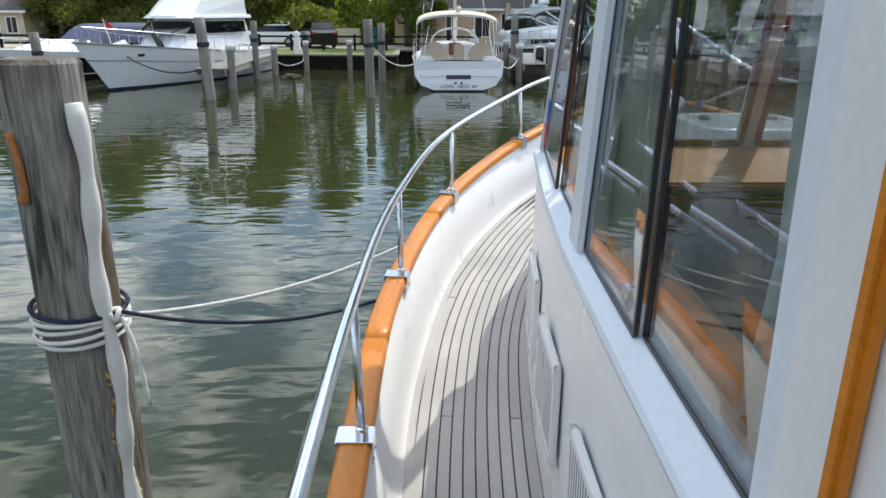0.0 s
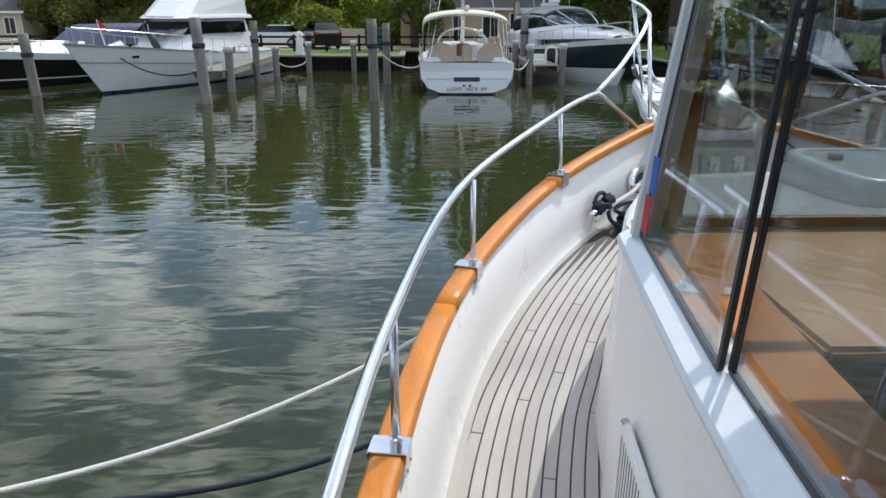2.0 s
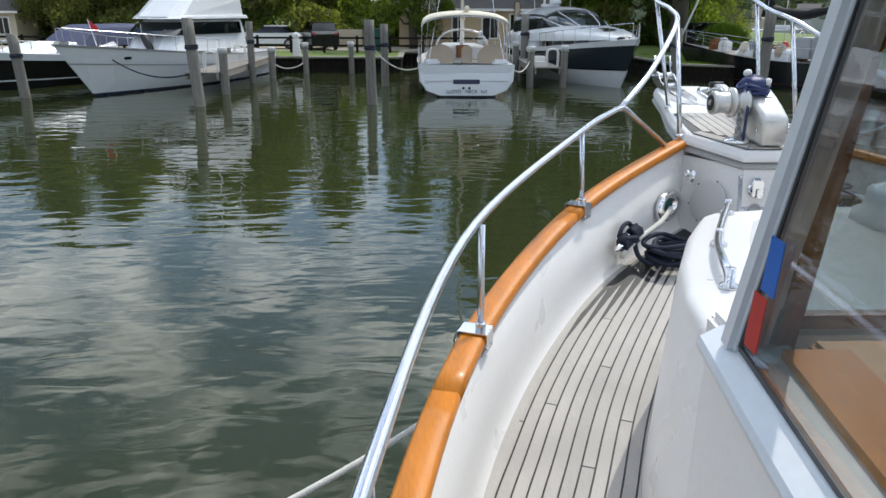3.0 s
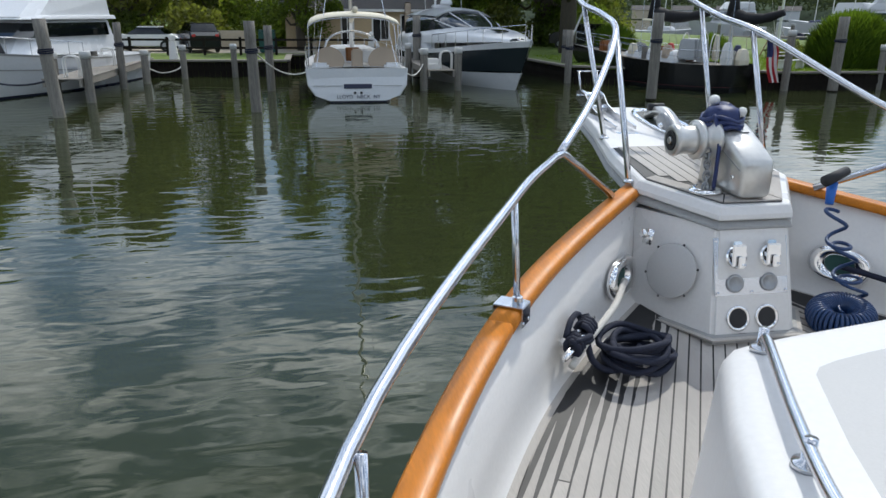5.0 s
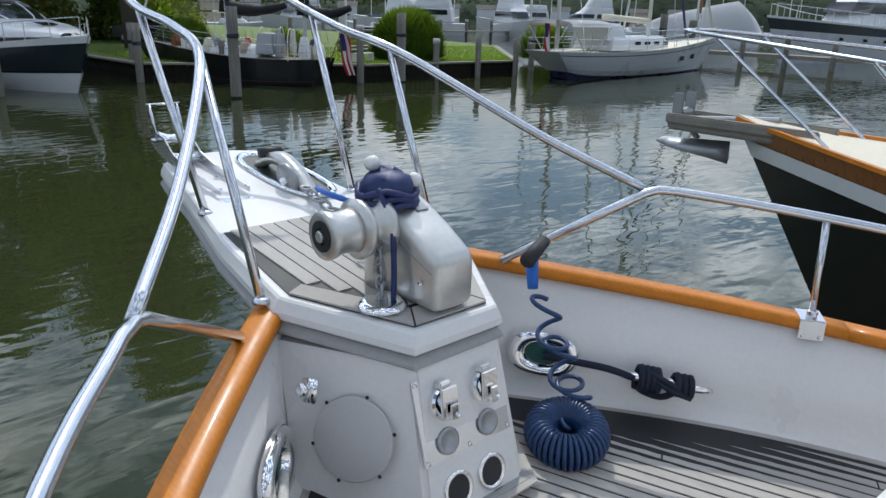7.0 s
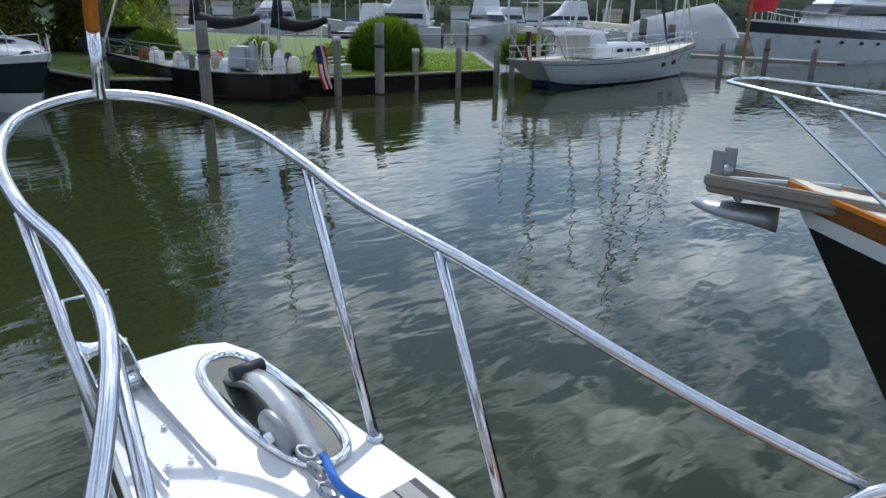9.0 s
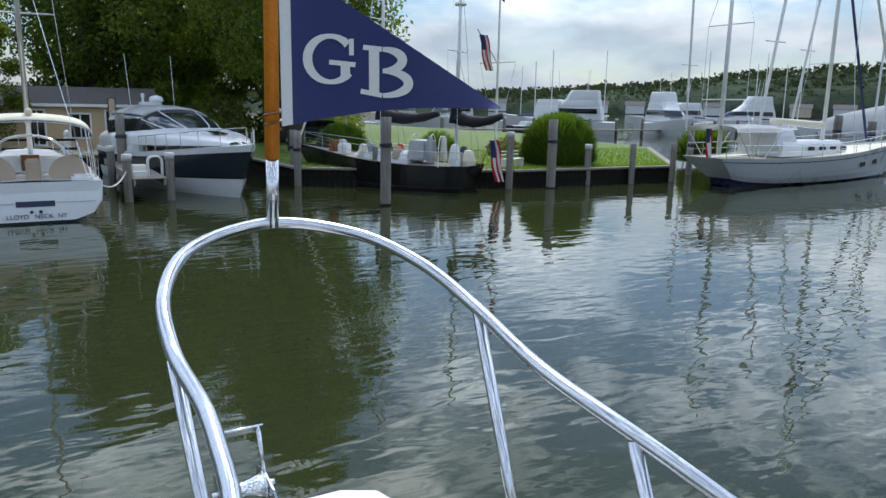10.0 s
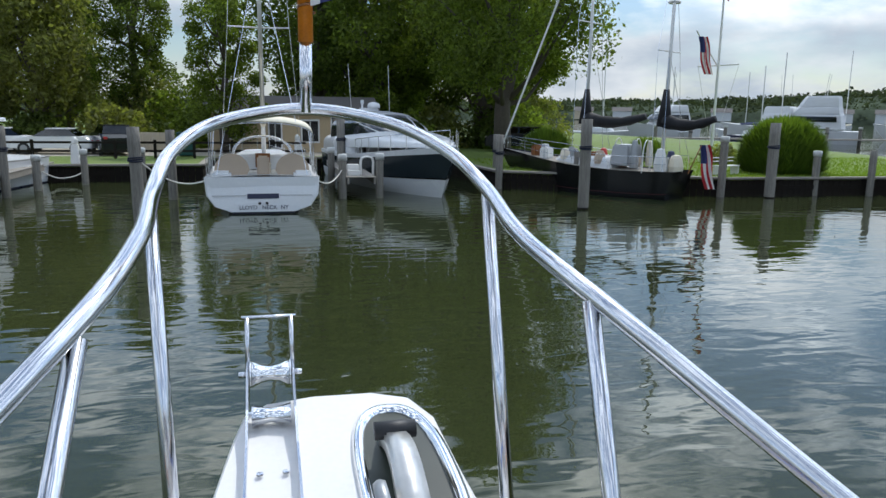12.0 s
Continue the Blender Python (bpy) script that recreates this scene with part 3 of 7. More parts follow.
latch = bmesh.new()
block((0.05, 0.07, 0.008), (0, 0, 0.004), 0.003, bm=latch)
lathe([(0.012, 0), (0.012, 0.03), (0.02, 0.034), (0.018, 0.05), (0.0, 0.052)], 14, (0, 0.01, 0.006), bm=latch)
latch.transform(Matrix.Translation(Vector((-0.41, 6.555, 2.30)) + side_n * 0.004) @ side_n.to_track_quat("Z", "Y").to_matrix().to_4x4())
part("deck_fill_cap", latch, CHROME, samson, "small chrome fitting", True)

# windlass
windlass = thing("anchor_windlass", "silver cast anchor windlass with chain drum and blue-wrapped motor", "windlass", at=(-0.04, 6.53, plat_z(6.5) + 0.006))
rings = []
for y, z0, z1, w in ((-0.165, 0.012, 0.150, 0.066), (-0.150, 0.0, 0.172, 0.076), (-0.06, 0.0, 0.222, 0.082), (0.04, 0.0, 0.272, 0.084), (0.10, 0.0, 0.300, 0.080), (0.15, 0.0, 0.285, 0.066)):
    ring = []
    for k in range(28):
        a = 2 * math.pi * k / 28
        c, q = math.cos(a), math.sin(a)
        ring.append((w * math.copysign(abs(c) ** 0.32, c), y, (z0 + z1) / 2 + (z1 - z0) / 2 * math.copysign(abs(q) ** 0.32, q)))
    rings.append(ring)
part("gear_housing", loft(rings), SATIN, windlass, smooth=True)
part("lid_seam", loft([[(x * 1.008, y, z) for x, y, z in ((-w, y, z1), (w, y, z1), (w, y, z1 + 0.004), (-w, y, z1 + 0.004))] for y, z1, w in ((-0.151, 0.118, 0.0775), (-0.06, 0.158, 0.0825), (0.04, 0.200, 0.0845), (0.10, 0.222, 0.0805))]), GALV, windlass)
for x in (-0.083, 0.083):
    part("housing_screw", lathe([(0.009, 0), (0.008, 0.004), (0, 0.005)], 10, (x, -0.11, 0.085), (0, 90 if x > 0 else -90, 0)), CHROME, windlass)
part("neck", lathe([(0.062, 0.0), (0.058, 0.10), (0.064, 0.20), (0.072, 0.30)], 20, (-0.05, 0.10, 0.0)), SATIN, windlass, smooth=True)
bm = block((0.045, 0.06, 0.005), (0.02, 0.03, 0.270), 0.002, (27, 0, 0))
part("maker_plate", bm, GALV, windlass)
part("gypsy_drum", lathe([(0.03, 0.0), (0.085, 0.01), (0.085, 0.03), (0.055, 0.045), (0.05, 0.06), (0.055, 0.075), (0.085, 0.085), (0.088, 0.105), (0.06, 0.115)], 28, (-0.08, 0.06, 0.22), (0, -90, 0)), SATIN, windlass, "chrome chain gypsy", True)
drum = part("warping_drum", lathe([(0.066, 0.0), (0.062, 0.02), (0.060, 0.06), (0.068, 0.082), (0.070, 0.1), (0.066, 0.106), (0.045, 0.106)], 32, (-0.19, 0.06, 0.22), (0, -90, 0)), SATIN, windlass, smooth=True)
part("drum_cap", lathe([(0.045, -0.004), (0.045, 0.006), (0.025, 0.008), (0.022, 0.002), (0.0, 0.002)], 24, (-0.294, 0.06, 0.22), (0, -90, 0)), RUBBER, drum)
part("shaft_end", lathe([(0.017, 0.0), (0.017, 0.009), (0.014, 0.012), (0.0, 0.012)], 20, (-0.296, 0.06, 0.22), (0, -90, 0)), SATIN, drum, "bare metal shaft end")
bm = lathe([(0.078, 0.0), (0.084, 0.03), (0.078, 0.06), (0.06, 0.085), (0.03, 0.098), (0.0, 0.10)], 28, (-0.04, 0.10, 0.275))
for v in bm.verts:
    v.co += Vector((noise.noise(v.co * 24) * 0.022, noise.noise(v.co * 24 + Vector((5, 0, 0))) * 0.022, noise.noise(v.co * 20 + Vector((0, 9, 0))) * 0.02))
part("motor_wrap", bm, NAVYCOVER, windlass, "navy canvas wrapped over the motor", True)
for a, b in (((-0.085, 0.15, 0.375), (-0.045, 0.13, 0.392)), ((0.0, 0.05, 0.345), (0.035, 0.035, 0.337))):
    a, b = Vector(a), Vector(b)
    part("white_float", tube([a + (b - a) * t for t in (0.0, 0.06, 0.2, 0.5, 0.8, 0.94, 1.0)], [0.004, 0.013, 0.020, 0.023, 0.020, 0.013, 0.004], 12), WHITEPAINT, windlass, "white plastic line float", True)
part("hanging_line", tube(smooth_line([(-0.11, 0.05, 0.33), (-0.105, -0.005, 0.24), (-0.115, -0.03, 0.12), (-0.12, -0.035, 0.02)]), 0.009, 7), NAVYCOVER, windlass, "navy line hanging down", True)
bm = lathe([(0.075, 0.0), (0.075, 0.008), (0.055, 0.02), (0.04, 0.016)], 20, (-0.15, -0.02, 0.002))
part("chain_pipe", bm, CHROME, windlass, smooth=True)
for k in range(7):
    t = k / 6
    p = Vector((-0.135 - 0.01 * t, 0.02 - 0.03 * t, 0.17 - 0.15 * t))
    ring = [p + (Matrix.Rotation(k * 1.5, 3, "Z") @ Vector((0.014 * math.cos(a), 0, 0.022 * math.sin(a)))) for a in (j * math.pi / 4 for j in range(9))]
    part("chain_link", tube(ring, 0.005, 6), GALV, windlass, smooth=True)
bm = bmesh.new()
for k in range(3):
    pts = [(0.086 * math.cos(a) - 0.04, 0.10 + 0.090 * math.sin(a), 0.27 + 0.02 * k + 0.012 * math.sin(3 * a + k)) for a in (j * 0.45 for j in range(15))]
    tube(pts, 0.011, 6, bm)
part("lashing", bm, NAVYCOVER, windlass, "navy rope lashing", True)

# anchor in its slot and roller
slot = thing("anchor_hoop", "polished steel oval collar in the bow platform", "fairlead")
HC, HW, HL = (0.195, 7.725), 0.098, 0.315
oval = []
for k in range(40):
    a = 2 * math.pi * k / 40
    oval.append((HC[0] + HW * math.copysign(abs(math.cos(a)) ** 0.75, math.cos(a)), HC[1] + HL * math.copysign(abs(math.sin(a)) ** 0.75, math.sin(a))))
rings = []
for g, h in ((0.020, 0.003), (0.024, 0.012), (0.012, 0.020), (-0.004, 0.016), (-0.010, -0.02), (-0.010, -0.11)):
    rings.append([(x + (x - HC[0]) / HW * g, y + (y - HC[1]) / HL * g, plat_z(y) + h) for x, y in oval])
part("collar", loft(rings, True, False), CHROME, slot, smooth=True)
# no hole in the slab: a flat sheet carries the opening's shade as colour
part("painted_well", loft([[(x, y, plat_z(y) + 0.002) for x, y in oval], [(HC[0] + (x - HC[0]) * .98, HC[1] + (y - HC[1]) * .98, plat_z(y) + 0.003) for x, y in oval]]), WELL, slot, "flat sheet painted dark green for the shaded opening inside the collar")
anchor = thing("stowed_anchor", "pale galvanised plough anchor shank lying in the collar", "anchor")
rings = []
for t in (i / 12 for i in range(13)):
    y = 7.92 - 0.47 * t
    z = plat_z(y) + 0.005 + 0.10 * math.sin(math.pi * min(1, t * 1.05)) ** 0.8
    w = 0.026 + 0.012 * t
    rings.append([(0.175 - w, y, z - 0.05), (0.175 + w, y, z - 0.05), (0.175 + w, y, z), (0.175 - w, y, z)])
bm = loft(rings)
bmesh.ops.bevel(bm, geom=bm.edges[:], offset=0.006, segments=2, affect="EDGES", clamp_overlap=True)
part("shank", bm, SATIN, anchor, smooth=True)
part("chain_sheave", lathe([(0.02, -0.016), (0.066, -0.014), (0.072, -0.004), (0.072, 0.004), (0.066, 0.014), (0.02, 0.016)], 26, (0.115, 7.55, plat_z(7.5) + 0.045), (0, 78, 0)), GALV, anchor, "round steel sheave", True)
part("sheave_pin", lathe([(0.016, -0.03), (0.016, 0.03)], 12, (0.115, 7.55, plat_z(7.5) + 0.045), (0, 78, 0)), CHROME, anchor, smooth=True)
part("pivot", lathe([(0.022, -0.05), (0.022, 0.05)], 14, (0.175, 7.80, plat_z(7.8) + 0.085), (0, 90, 0)), RUBBER, anchor, smooth=True)
chain = thing("anchor_chain", "galvanised chain with blue line running to the windlass", "chain")
for k in range(12):
    t = k / 11
    p = Vector((0.14 - 0.22 * t, 7.45 - 0.86 * t, plat_z(7.45 - 0.86 * t) + 0.03 + 0.17 * t ** 2))
    ring = [p + (Matrix.Rotation(k * 1.57, 3, "Y") @ Vector((0.018 * math.cos(a), 0.036 * math.sin(a), 0))) for a in (j * math.pi / 4 for j in range(9))]
    part("chain_link", tube(ring, 0.0065, 6), GALV, chain, smooth=True)
part("blue_line", tube(smooth_line([(0.16, 7.40, 2.64), (0.10, 7.22, 2.66), (0.16, 7.02, 2.64), (0.07, 6.84, 2.70), (0.0, 6.62, 2.80)]), 0.012, 8), BLUEPLASTIC, chain, "blue line", True)
roller = thing("bow_roller", "polished steel bow roller bracket with chrome roller", "bow roller", at=(-0.116, 7.66, plat_z(7.66)))
roller.scale = (1, 1, 0.8)
bm = block((0.13, 0.62, 0.008), (0, 0.16, 0.010), 0.002, (5.7, 0, 0))
part("base_plate", bm, STEEL, roller)
for s in (-1, 1):
    rings = []
    for y, z0, z1 in ((-0.10, 0.004, 0.03), (0.2, 0.03, 0.075), (0.34, 0.05, 0.12), (0.42, 0.07, 0.19), (0.52, 0.10, 0.21), (0.58, 0.14, 0.19)):
        rings.append([(s * 0.058, y, z0), (s * 0.064, y, z0), (s * 0.064, y, z1), (s * 0.058, y, z1)])
    part("cheek", loft(rings), STEEL, roller)
    part("upright", tube([(s * 0.061, 0.50, 0.17), (s * 0.061, 0.56, 0.35)], 0.0065, 8), STEEL, roller, smooth=True)
    bm = lathe([(0.045, 0.0), (0.045, 0.004), (0.0, 0.004)], 20, (s * 0.052, 0.50, 0.165), (0, s * 90, 0))
    part("roller_flange", bm, CHROME, roller, smooth=True)
    bm = lathe([(0.011, 0), (0.011, 0.022)], 8, (s * 0.064, 0.50, 0.165), (0, s * 90, 0))
    part("axle_end", bm, STEEL, roller, smooth=True)
part("retaining_bar", tube([(-0.075, 0.56, 0.35), (0.075, 0.56, 0.35)], 0.006, 8), STEEL, roller, smooth=True)
part("chrome_roller", lathe([(0.045, -0.05), (0.03, -0.025), (0.024, 0.0), (0.03, 0.025), (0.045, 0.05)], 24, (0, 0.50, 0.165), (0, 90, 0)), CHROME, roller, smooth=True)
part("second_roller", lathe([(0.035, -0.05), (0.022, 0.0), (0.035, 0.05)], 20, (0, 0.36, 0.085), (0, 90, 0)), CHROME, roller, smooth=True)
for k in (-0.03, 0.13):
    for s in (-1, 1):
        part("bolt", lathe([(0.009, 0), (0.008, 0.004), (0.0, 0.005)], 10, (s * 0.03, k, 0.014 + k * 0.1)), STEEL, roller)

# trunk cabin ahead of the windscreen
TOP = [(-1.385, 3.55), (-1.36, 3.86), (-1.315, 4.15), (-1.22, 4.45), (-1.06, 4.82), (-0.935, 5.05), (-0.90, 5.11), (-0.86, 5.145), (-0.79, 5.17), (-0.66, 5.20), (-0.34, 5.26), (0.0, 5.28)]
TOP = TOP + [(-x, y) for x, y in reversed(TOP[:-1])]
trunk = thing("trunk_cabin", "white fibreglass trunk cabin top with a soft rounded edge", "cabin")


def trunk_ring(grow, dz, foot=False):
    out = []
    for x, y in TOP:
        k = 1 + grow / 1.2
        yy = y + (grow if y > 4.9 else grow * max(0, (y - 3.6) / 1.3))
        z = deck_z(y) - 0.02 if foot else 2.535 - 0.075 * (y - 3.8) / 1.5 + dz
        out.append((x * k, yy, z))
    return out


bm = loft([trunk_ring(0.05, 0, True), trunk_ring(0.014, -0.055), trunk_ring(0.009, -0.028), trunk_ring(0.001, -0.011), trunk_ring(-0.012, -0.002), trunk_ring(-0.04, 0.003), trunk_ring(-0.16, 0.015)], True, False)
part("trunk_shell", bm, GELCOAT, trunk, smooth=True)
part("trunk_top", loft([trunk_ring(-0.16, 0.015), trunk_ring(-0.28, 0.024), trunk_ring(-0.6, 0.042)]), NONSKID, trunk, "pale nonskid cambered top")
for s in (-1, 1):
    grab = thing("grab_rail", "polished steel grab rail on the trunk cabin top", "grab rail", group="trunk grab rails")
    pts = smooth_line([(s * 0.816, 5.105, 2.475), (s * 0.822, 5.09, 2.510), (s * 0.845, 5.04, 2.522), (s * 0.99, 4.745, 2.535), (s * 1.10, 4.50, 2.548), (s * 1.165, 4.30, 2.558), (s * 1.19, 4.20, 2.55), (s * 1.194, 4.18, 2.50)], 6)
    part("bar", tube(pts, 0.013), STEEL, grab, smooth=True)
    for x, y in ((0.816, 5.105), (1.045, 4.62), (1.194, 4.18)):
        z = 2.535 - 0.075 * (y - 3.8) / 1.5 + 0.004
        part("post_base", lathe([(0.028, 0), (0.026, 0.012), (0.013, 0.016), (0.012, 0.06)], 14, (s * x, y, z)), STEEL, grab, smooth=True)
hatch = thing("deck_hatch", "raised white rounded deck hatch with a smoked grey lens", "hatch", at=(0.0, 4.69, 2.50))
hatch.scale = (1.08, 1.08, 1.0)


def hatch_ring(r, z):
    out = []
    for k in range(48):
        a = 2 * math.pi * k / 48
        c, s_ = math.cos(a), math.sin(a)
        out.append((r * math.copysign(abs(c) ** 0.34, c), r * math.copysign(abs(s_) ** 0.34, s_), z))
    return out


part("hatch_coaming", loft([hatch_ring(0.37, -0.02), hatch_ring(0.365, 0.02), hatch_ring(0.345, 0.035), hatch_ring(0.335, 0.075)], True, False), GELCOAT, hatch, smooth=True)
part("hatch_frame", loft([hatch_ring(0.338, 0.07), hatch_ring(0.335, 0.11), hatch_ring(0.32, 0.122), hatch_ring(0.295, 0.122), hatch_ring(0.29, 0.108)], True, False), HULLWHITE, hatch, smooth=True)
part("hatch_lens", loft([hatch_ring(0.292, 0.09), hatch_ring(0.292, 0.112), hatch_ring(0.15, 0.116)]), GREYPAINT, hatch, "smoked grey acrylic lens")
for x in (-0.2, 0.2):
    part("hatch_dog", lathe([(0.03, 0.11), (0.03, 0.135), (0.02, 0.145), (0, 0.146)], 12, (x, 0.1, 0)), GREYPAINT, hatch, smooth=True)

# pilothouse
CAB = [(-5.0, 1.68), (-1.0, 1.66), (1.05, 1.62), (1.55, 1.605), (2.2, 1.58), (2.8, 1.53), (3.25, 1.48), (3.66, 1.43)]


def cab_x(y):
    return float(np.interp(y, [c[0] for c in CAB], [c[1] for c in CAB]))


house = thing("pilothouse", "white trawler pilothouse with large sliding windows", "cabin")
YS = sorted({c[0] for c in CAB} | {-3.0, 0.3, 0.7, 3.0, 3.5})
SILL = 2.65


def lean_in(y, z):
    """How far the side glazing has tipped, outwards positive, at height z."""
    return float(np.interp(y, [1.0, 1.55, 2.2], [0.012, -0.02, -0.065])) * (z - SILL)


for s in (-1, 1):
    rings = []
    for y in YS:
        x = cab_x(y)
        rings.append([(s * (foot_x(y) + 0.01), y, deck_z(y) - 0.02), (s * (x + 0.035), y, SILL - 0.16), (s * (x + 0.03), y, SILL - 0.03), (s * (x - 0.06), y, SILL - 0.03), (s * (x - 0.06), y, deck_z(y) - 0.02)])
    part("lower_wall", loft(rings), GELCOAT, house, smooth=False)
    rings = [[(s * (cab_x(y) + d), y, SILL + h) for d, h in ((0.052, -0.05), (0.056, -0.035), (0.05, -0.022), (0.0, 0.006), (-0.08, 0.012), (-0.08, -0.05))] for y in YS]
    part("window_ledge", loft(rings), SILLBLUE, house, "pale grey window ledge with the sky's blue reflection in its colour")
    lean = lambda y: 0.30 * max(0.0, (y - 2.9) / 0.76)
    for y0, y1 in ((3.545, 3.607), (2.085, 2.245), (0.945, 1.04), (-1.2, -1.0), (-3.2, -3.0)):
        rk = lean((y0 + y1) / 2)
        rings = []
        for z in (SILL, 3.72):
            dy = -rk * (z - SILL) / 0.63 * 0.46
            dx = lean_in(y0, z) - (0.025 if y0 < 1.1 else 0.0)
            rings.append([(s * (cab_x(y0) + 0.03 + dx), y0 + dy, z), (s * (cab_x(y1) + 0.03 + dx), y1 + dy, z), (s * (cab_x(y1) - 0.05 + dx), y1 + dy, z), (s * (cab_x(y0) - 0.05 + dx), y0 + dy, z)])
        bm = loft(rings)
        bmesh.ops.bevel(bm, geom=[e for e in bm.edges if abs(e.verts[0].co.z - e.verts[1].co.z) > 0.5], offset=0.012, segments=2, affect="EDGES")
        part("window_post", bm, SILLBLUE, house)
    rows = [(2.245, 2.775), (2.785, 3.540), (1.04, 1.545), (1.555, 2.085), (-3.0, -2.1), (-2.08, -1.2)]
    for k, (y0, y1) in enumerate(rows):
        d = 0.009 if k % 2 else -0.009
        pts = []
        for y, z in ((y0, SILL + 0.01), (y1, SILL + 0.01), (y1, 3.62), (y0, 3.62)):
            dx = lean_in(y, z)
            dy = -lean(y) * (z - SILL) / 0.63 * 0.46 if y > 3.5 else 0
            pts.append((cab_x(y) + dx + d, y + dy, z))
        bm = loft([[(s * (x + o), y, z) for x, y, z in pts] for o in (-0.003, 0.003)])
        pane = part("window_pane", bm, GLASS, house, "clear reflective sliding window pane")
        pane.visible_shadow = False
        # slim dark frame around the pane
        bm = bmesh.new()
        fw = 0.0075
        for a, b in ((0, 1), (1, 2), (2, 3), (3, 0)):
            p, q = Vector(pts[a]), Vector(pts[b])
            p.x, q.x = s * p.x, s * q.x
            tube([p, q], fw, 4, bm)
        part("window_frame", bm, BLACKFRAME, pane, "dark aluminium frame")
    part("drip_rail", loft([[(s * (cab_x(y) - 0.02 + d), y, z) for d, z in ((0.02, 3.64), (0.05, 3.66), (0.05, 3.72), (-0.05, 3.72), (-0.05, 3.64))] for y in YS if y < 3.6]), GELCOAT, house)
    for y in (3.50,):
        part("inner_post", block((0.05, 0.06, 1.0), (s * (cab_x(y) - 0.078), y - 0.005, 3.12), 0.008, (10, 0, 0)), DARKTEAK, house, "varnished brown teak corner post")
    part("inner_sill", loft([[(s * (cab_x(y) - d), y, SILL + h) for d, h in ((0.05, -0.02), (0.05, 0.026), (0.17, 0.026), (0.17, -0.02))] for y in YS if y < 3.6]), VARNISH, house, "varnished teak inner sill")
for s in (-1, 1):
    part("side_door_panel", block((0.05, 2.0, 1.06), (s * 1.622, -0.04, 3.19), 0.006), GELCOAT, house, "plain white panel beside the windows")
part("door_trim", block((0.022, 0.024, 1.06), (-1.656, 0.832, 3.19), 0.006), VARNISH, house, "varnished teak door trim")
rings = []
for y in (-5.2, 1.5, 3.0, 3.3):
    w = cab_x(min(y, 3.6)) + 0.08
    rings.append([(-w, y, 3.72), (-w, y, 3.78), (-w * 0.5, y, 3.85), (w * 0.5, y, 3.85), (w, y, 3.78), (w, y, 3.72)])
part("roof", loft(rings), GELCOAT, house)
part("back_wall", block((3.2, 0.06, 2.2), (0, -5.0, 2.65)), GELCOAT, house)
part("cabin_sole", block((2.9, 7.4, 0.04), (0, -1.25, 1.72)), DARKTEAK, house)
# windscreen
for x0, x1 in ((-1.36, -0.50), (-0.42, 0.42), (0.50, 1.36)):
    pts = [(x0, 3.64, SILL + 0.02), (x1, 3.64, SILL + 0.02), (x1, 3.42, 3.62), (x0, 3.42, 3.62)]
    bm = loft([[(x, y + o, z) for x, y, z in pts] for o in (-0.003, 0.003)])
    pane = part("windscreen_pane", bm, GLASS, house)
    pane.visible_shadow = False
    bm = bmesh.new()
    for a, b in ((0, 1), (1, 2), (2, 3), (3, 0)):
        tube([pts[a], pts[b]], 0.02, 4, bm)
    part("windscreen_frame", bm, DARKTEAK, pane, "varnished teak windscreen frame")
for x in (-0.46, 0.46):
    part("windscreen_post", loft([[(x - 0.045, 3.64, SILL), (x + 0.045, 3.64, SILL), (x + 0.045, 3.70, SILL), (x - 0.045, 3.70, SILL)], [(x - 0.045, 3.38, 3.7), (x + 0.045, 3.38, 3.7), (x + 0.045, 3.44, 3.7), (x - 0.045, 3.44, 3.7)]]), GELCOAT, house)
part("windscreen_sill", block((2.9, 0.10, 0.12), (0, 3.67, SILL - 0.05), 0.015), GELCOAT, house)
part("front_wall", block((2.76, 0.06, 1.0), (0, 3.60, 2.12)), GELCOAT, house)
dash = thing("helm_dashboard", "teak helm dashboard under the windscreen", "dashboard")
part("dash_top", block((2.62, 0.72, 0.035), (0, 3.22, SILL - 0.01), 0.01), DASHTEAK, dash)
part("dash_front", block((2.6, 0.04, 0.8), (0, 2.88, 2.2)), DARKTEAK, dash)
wheel = thing("ship_steering_wheel", "dark wooden steering wheel on the dashboard", "steering wheel", at=(-0.42, 2.80, 2.72))
ring = [(0.27 * math.cos(a), -0.05 + 0.07 * math.sin(a), 0.26 * math.sin(a)) for a in (k * math.pi / 18 for k in range(37))]
part("wheel_rim", tube(ring, 0.02, 10), DARKTEAK, wheel, smooth=True)
for k in range(6):
    a = k * math.pi / 3
    part("spoke", tube([(0, -0.05, 0), (0.27 * math.cos(a), -0.05 + 0.07 * math.sin(a), 0.26 * math.sin(a))], 0.011, 8), STEEL, wheel, smooth=True)
part("wheel_hub", lathe([(0.05, -0.03), (0.05, 0.16)], 16, (0, -0.05, 0), (-90, 0, 0)), STEEL, wheel, smooth=True)
for y0, y1 in ((1.82, 2.06), (0.98, 1.16)):
    curtain = thing("side_curtain", "off-white gathered curtain inside the side window", "curtain", group="pilothouse curtains")
    rings = []
    for z in (2.70, 2.95, 3.2, 3.6):
        rings.append([(-cab_x(y0) + 0.075 + 0.02 * math.sin(k * 1.9) + 0.01 * math.sin(z * 9), y0 + (y1 - y0) * k / 16 * (1.0 + 0.25 * (3.6 - z)), z) for k in range(17)] + [(-cab_x(y0) + 0.081 + 0.02 * math.sin(k * 1.9) + 0.01 * math.sin(z * 9), y0 + (y1 - y0) * k / 16 * (1.0 + 0.25 * (3.6 - z)), z) for k in range(16, -1, -1)])
    part("curtain_cloth", loft(rings), CURTAIN, curtain, smooth=True)
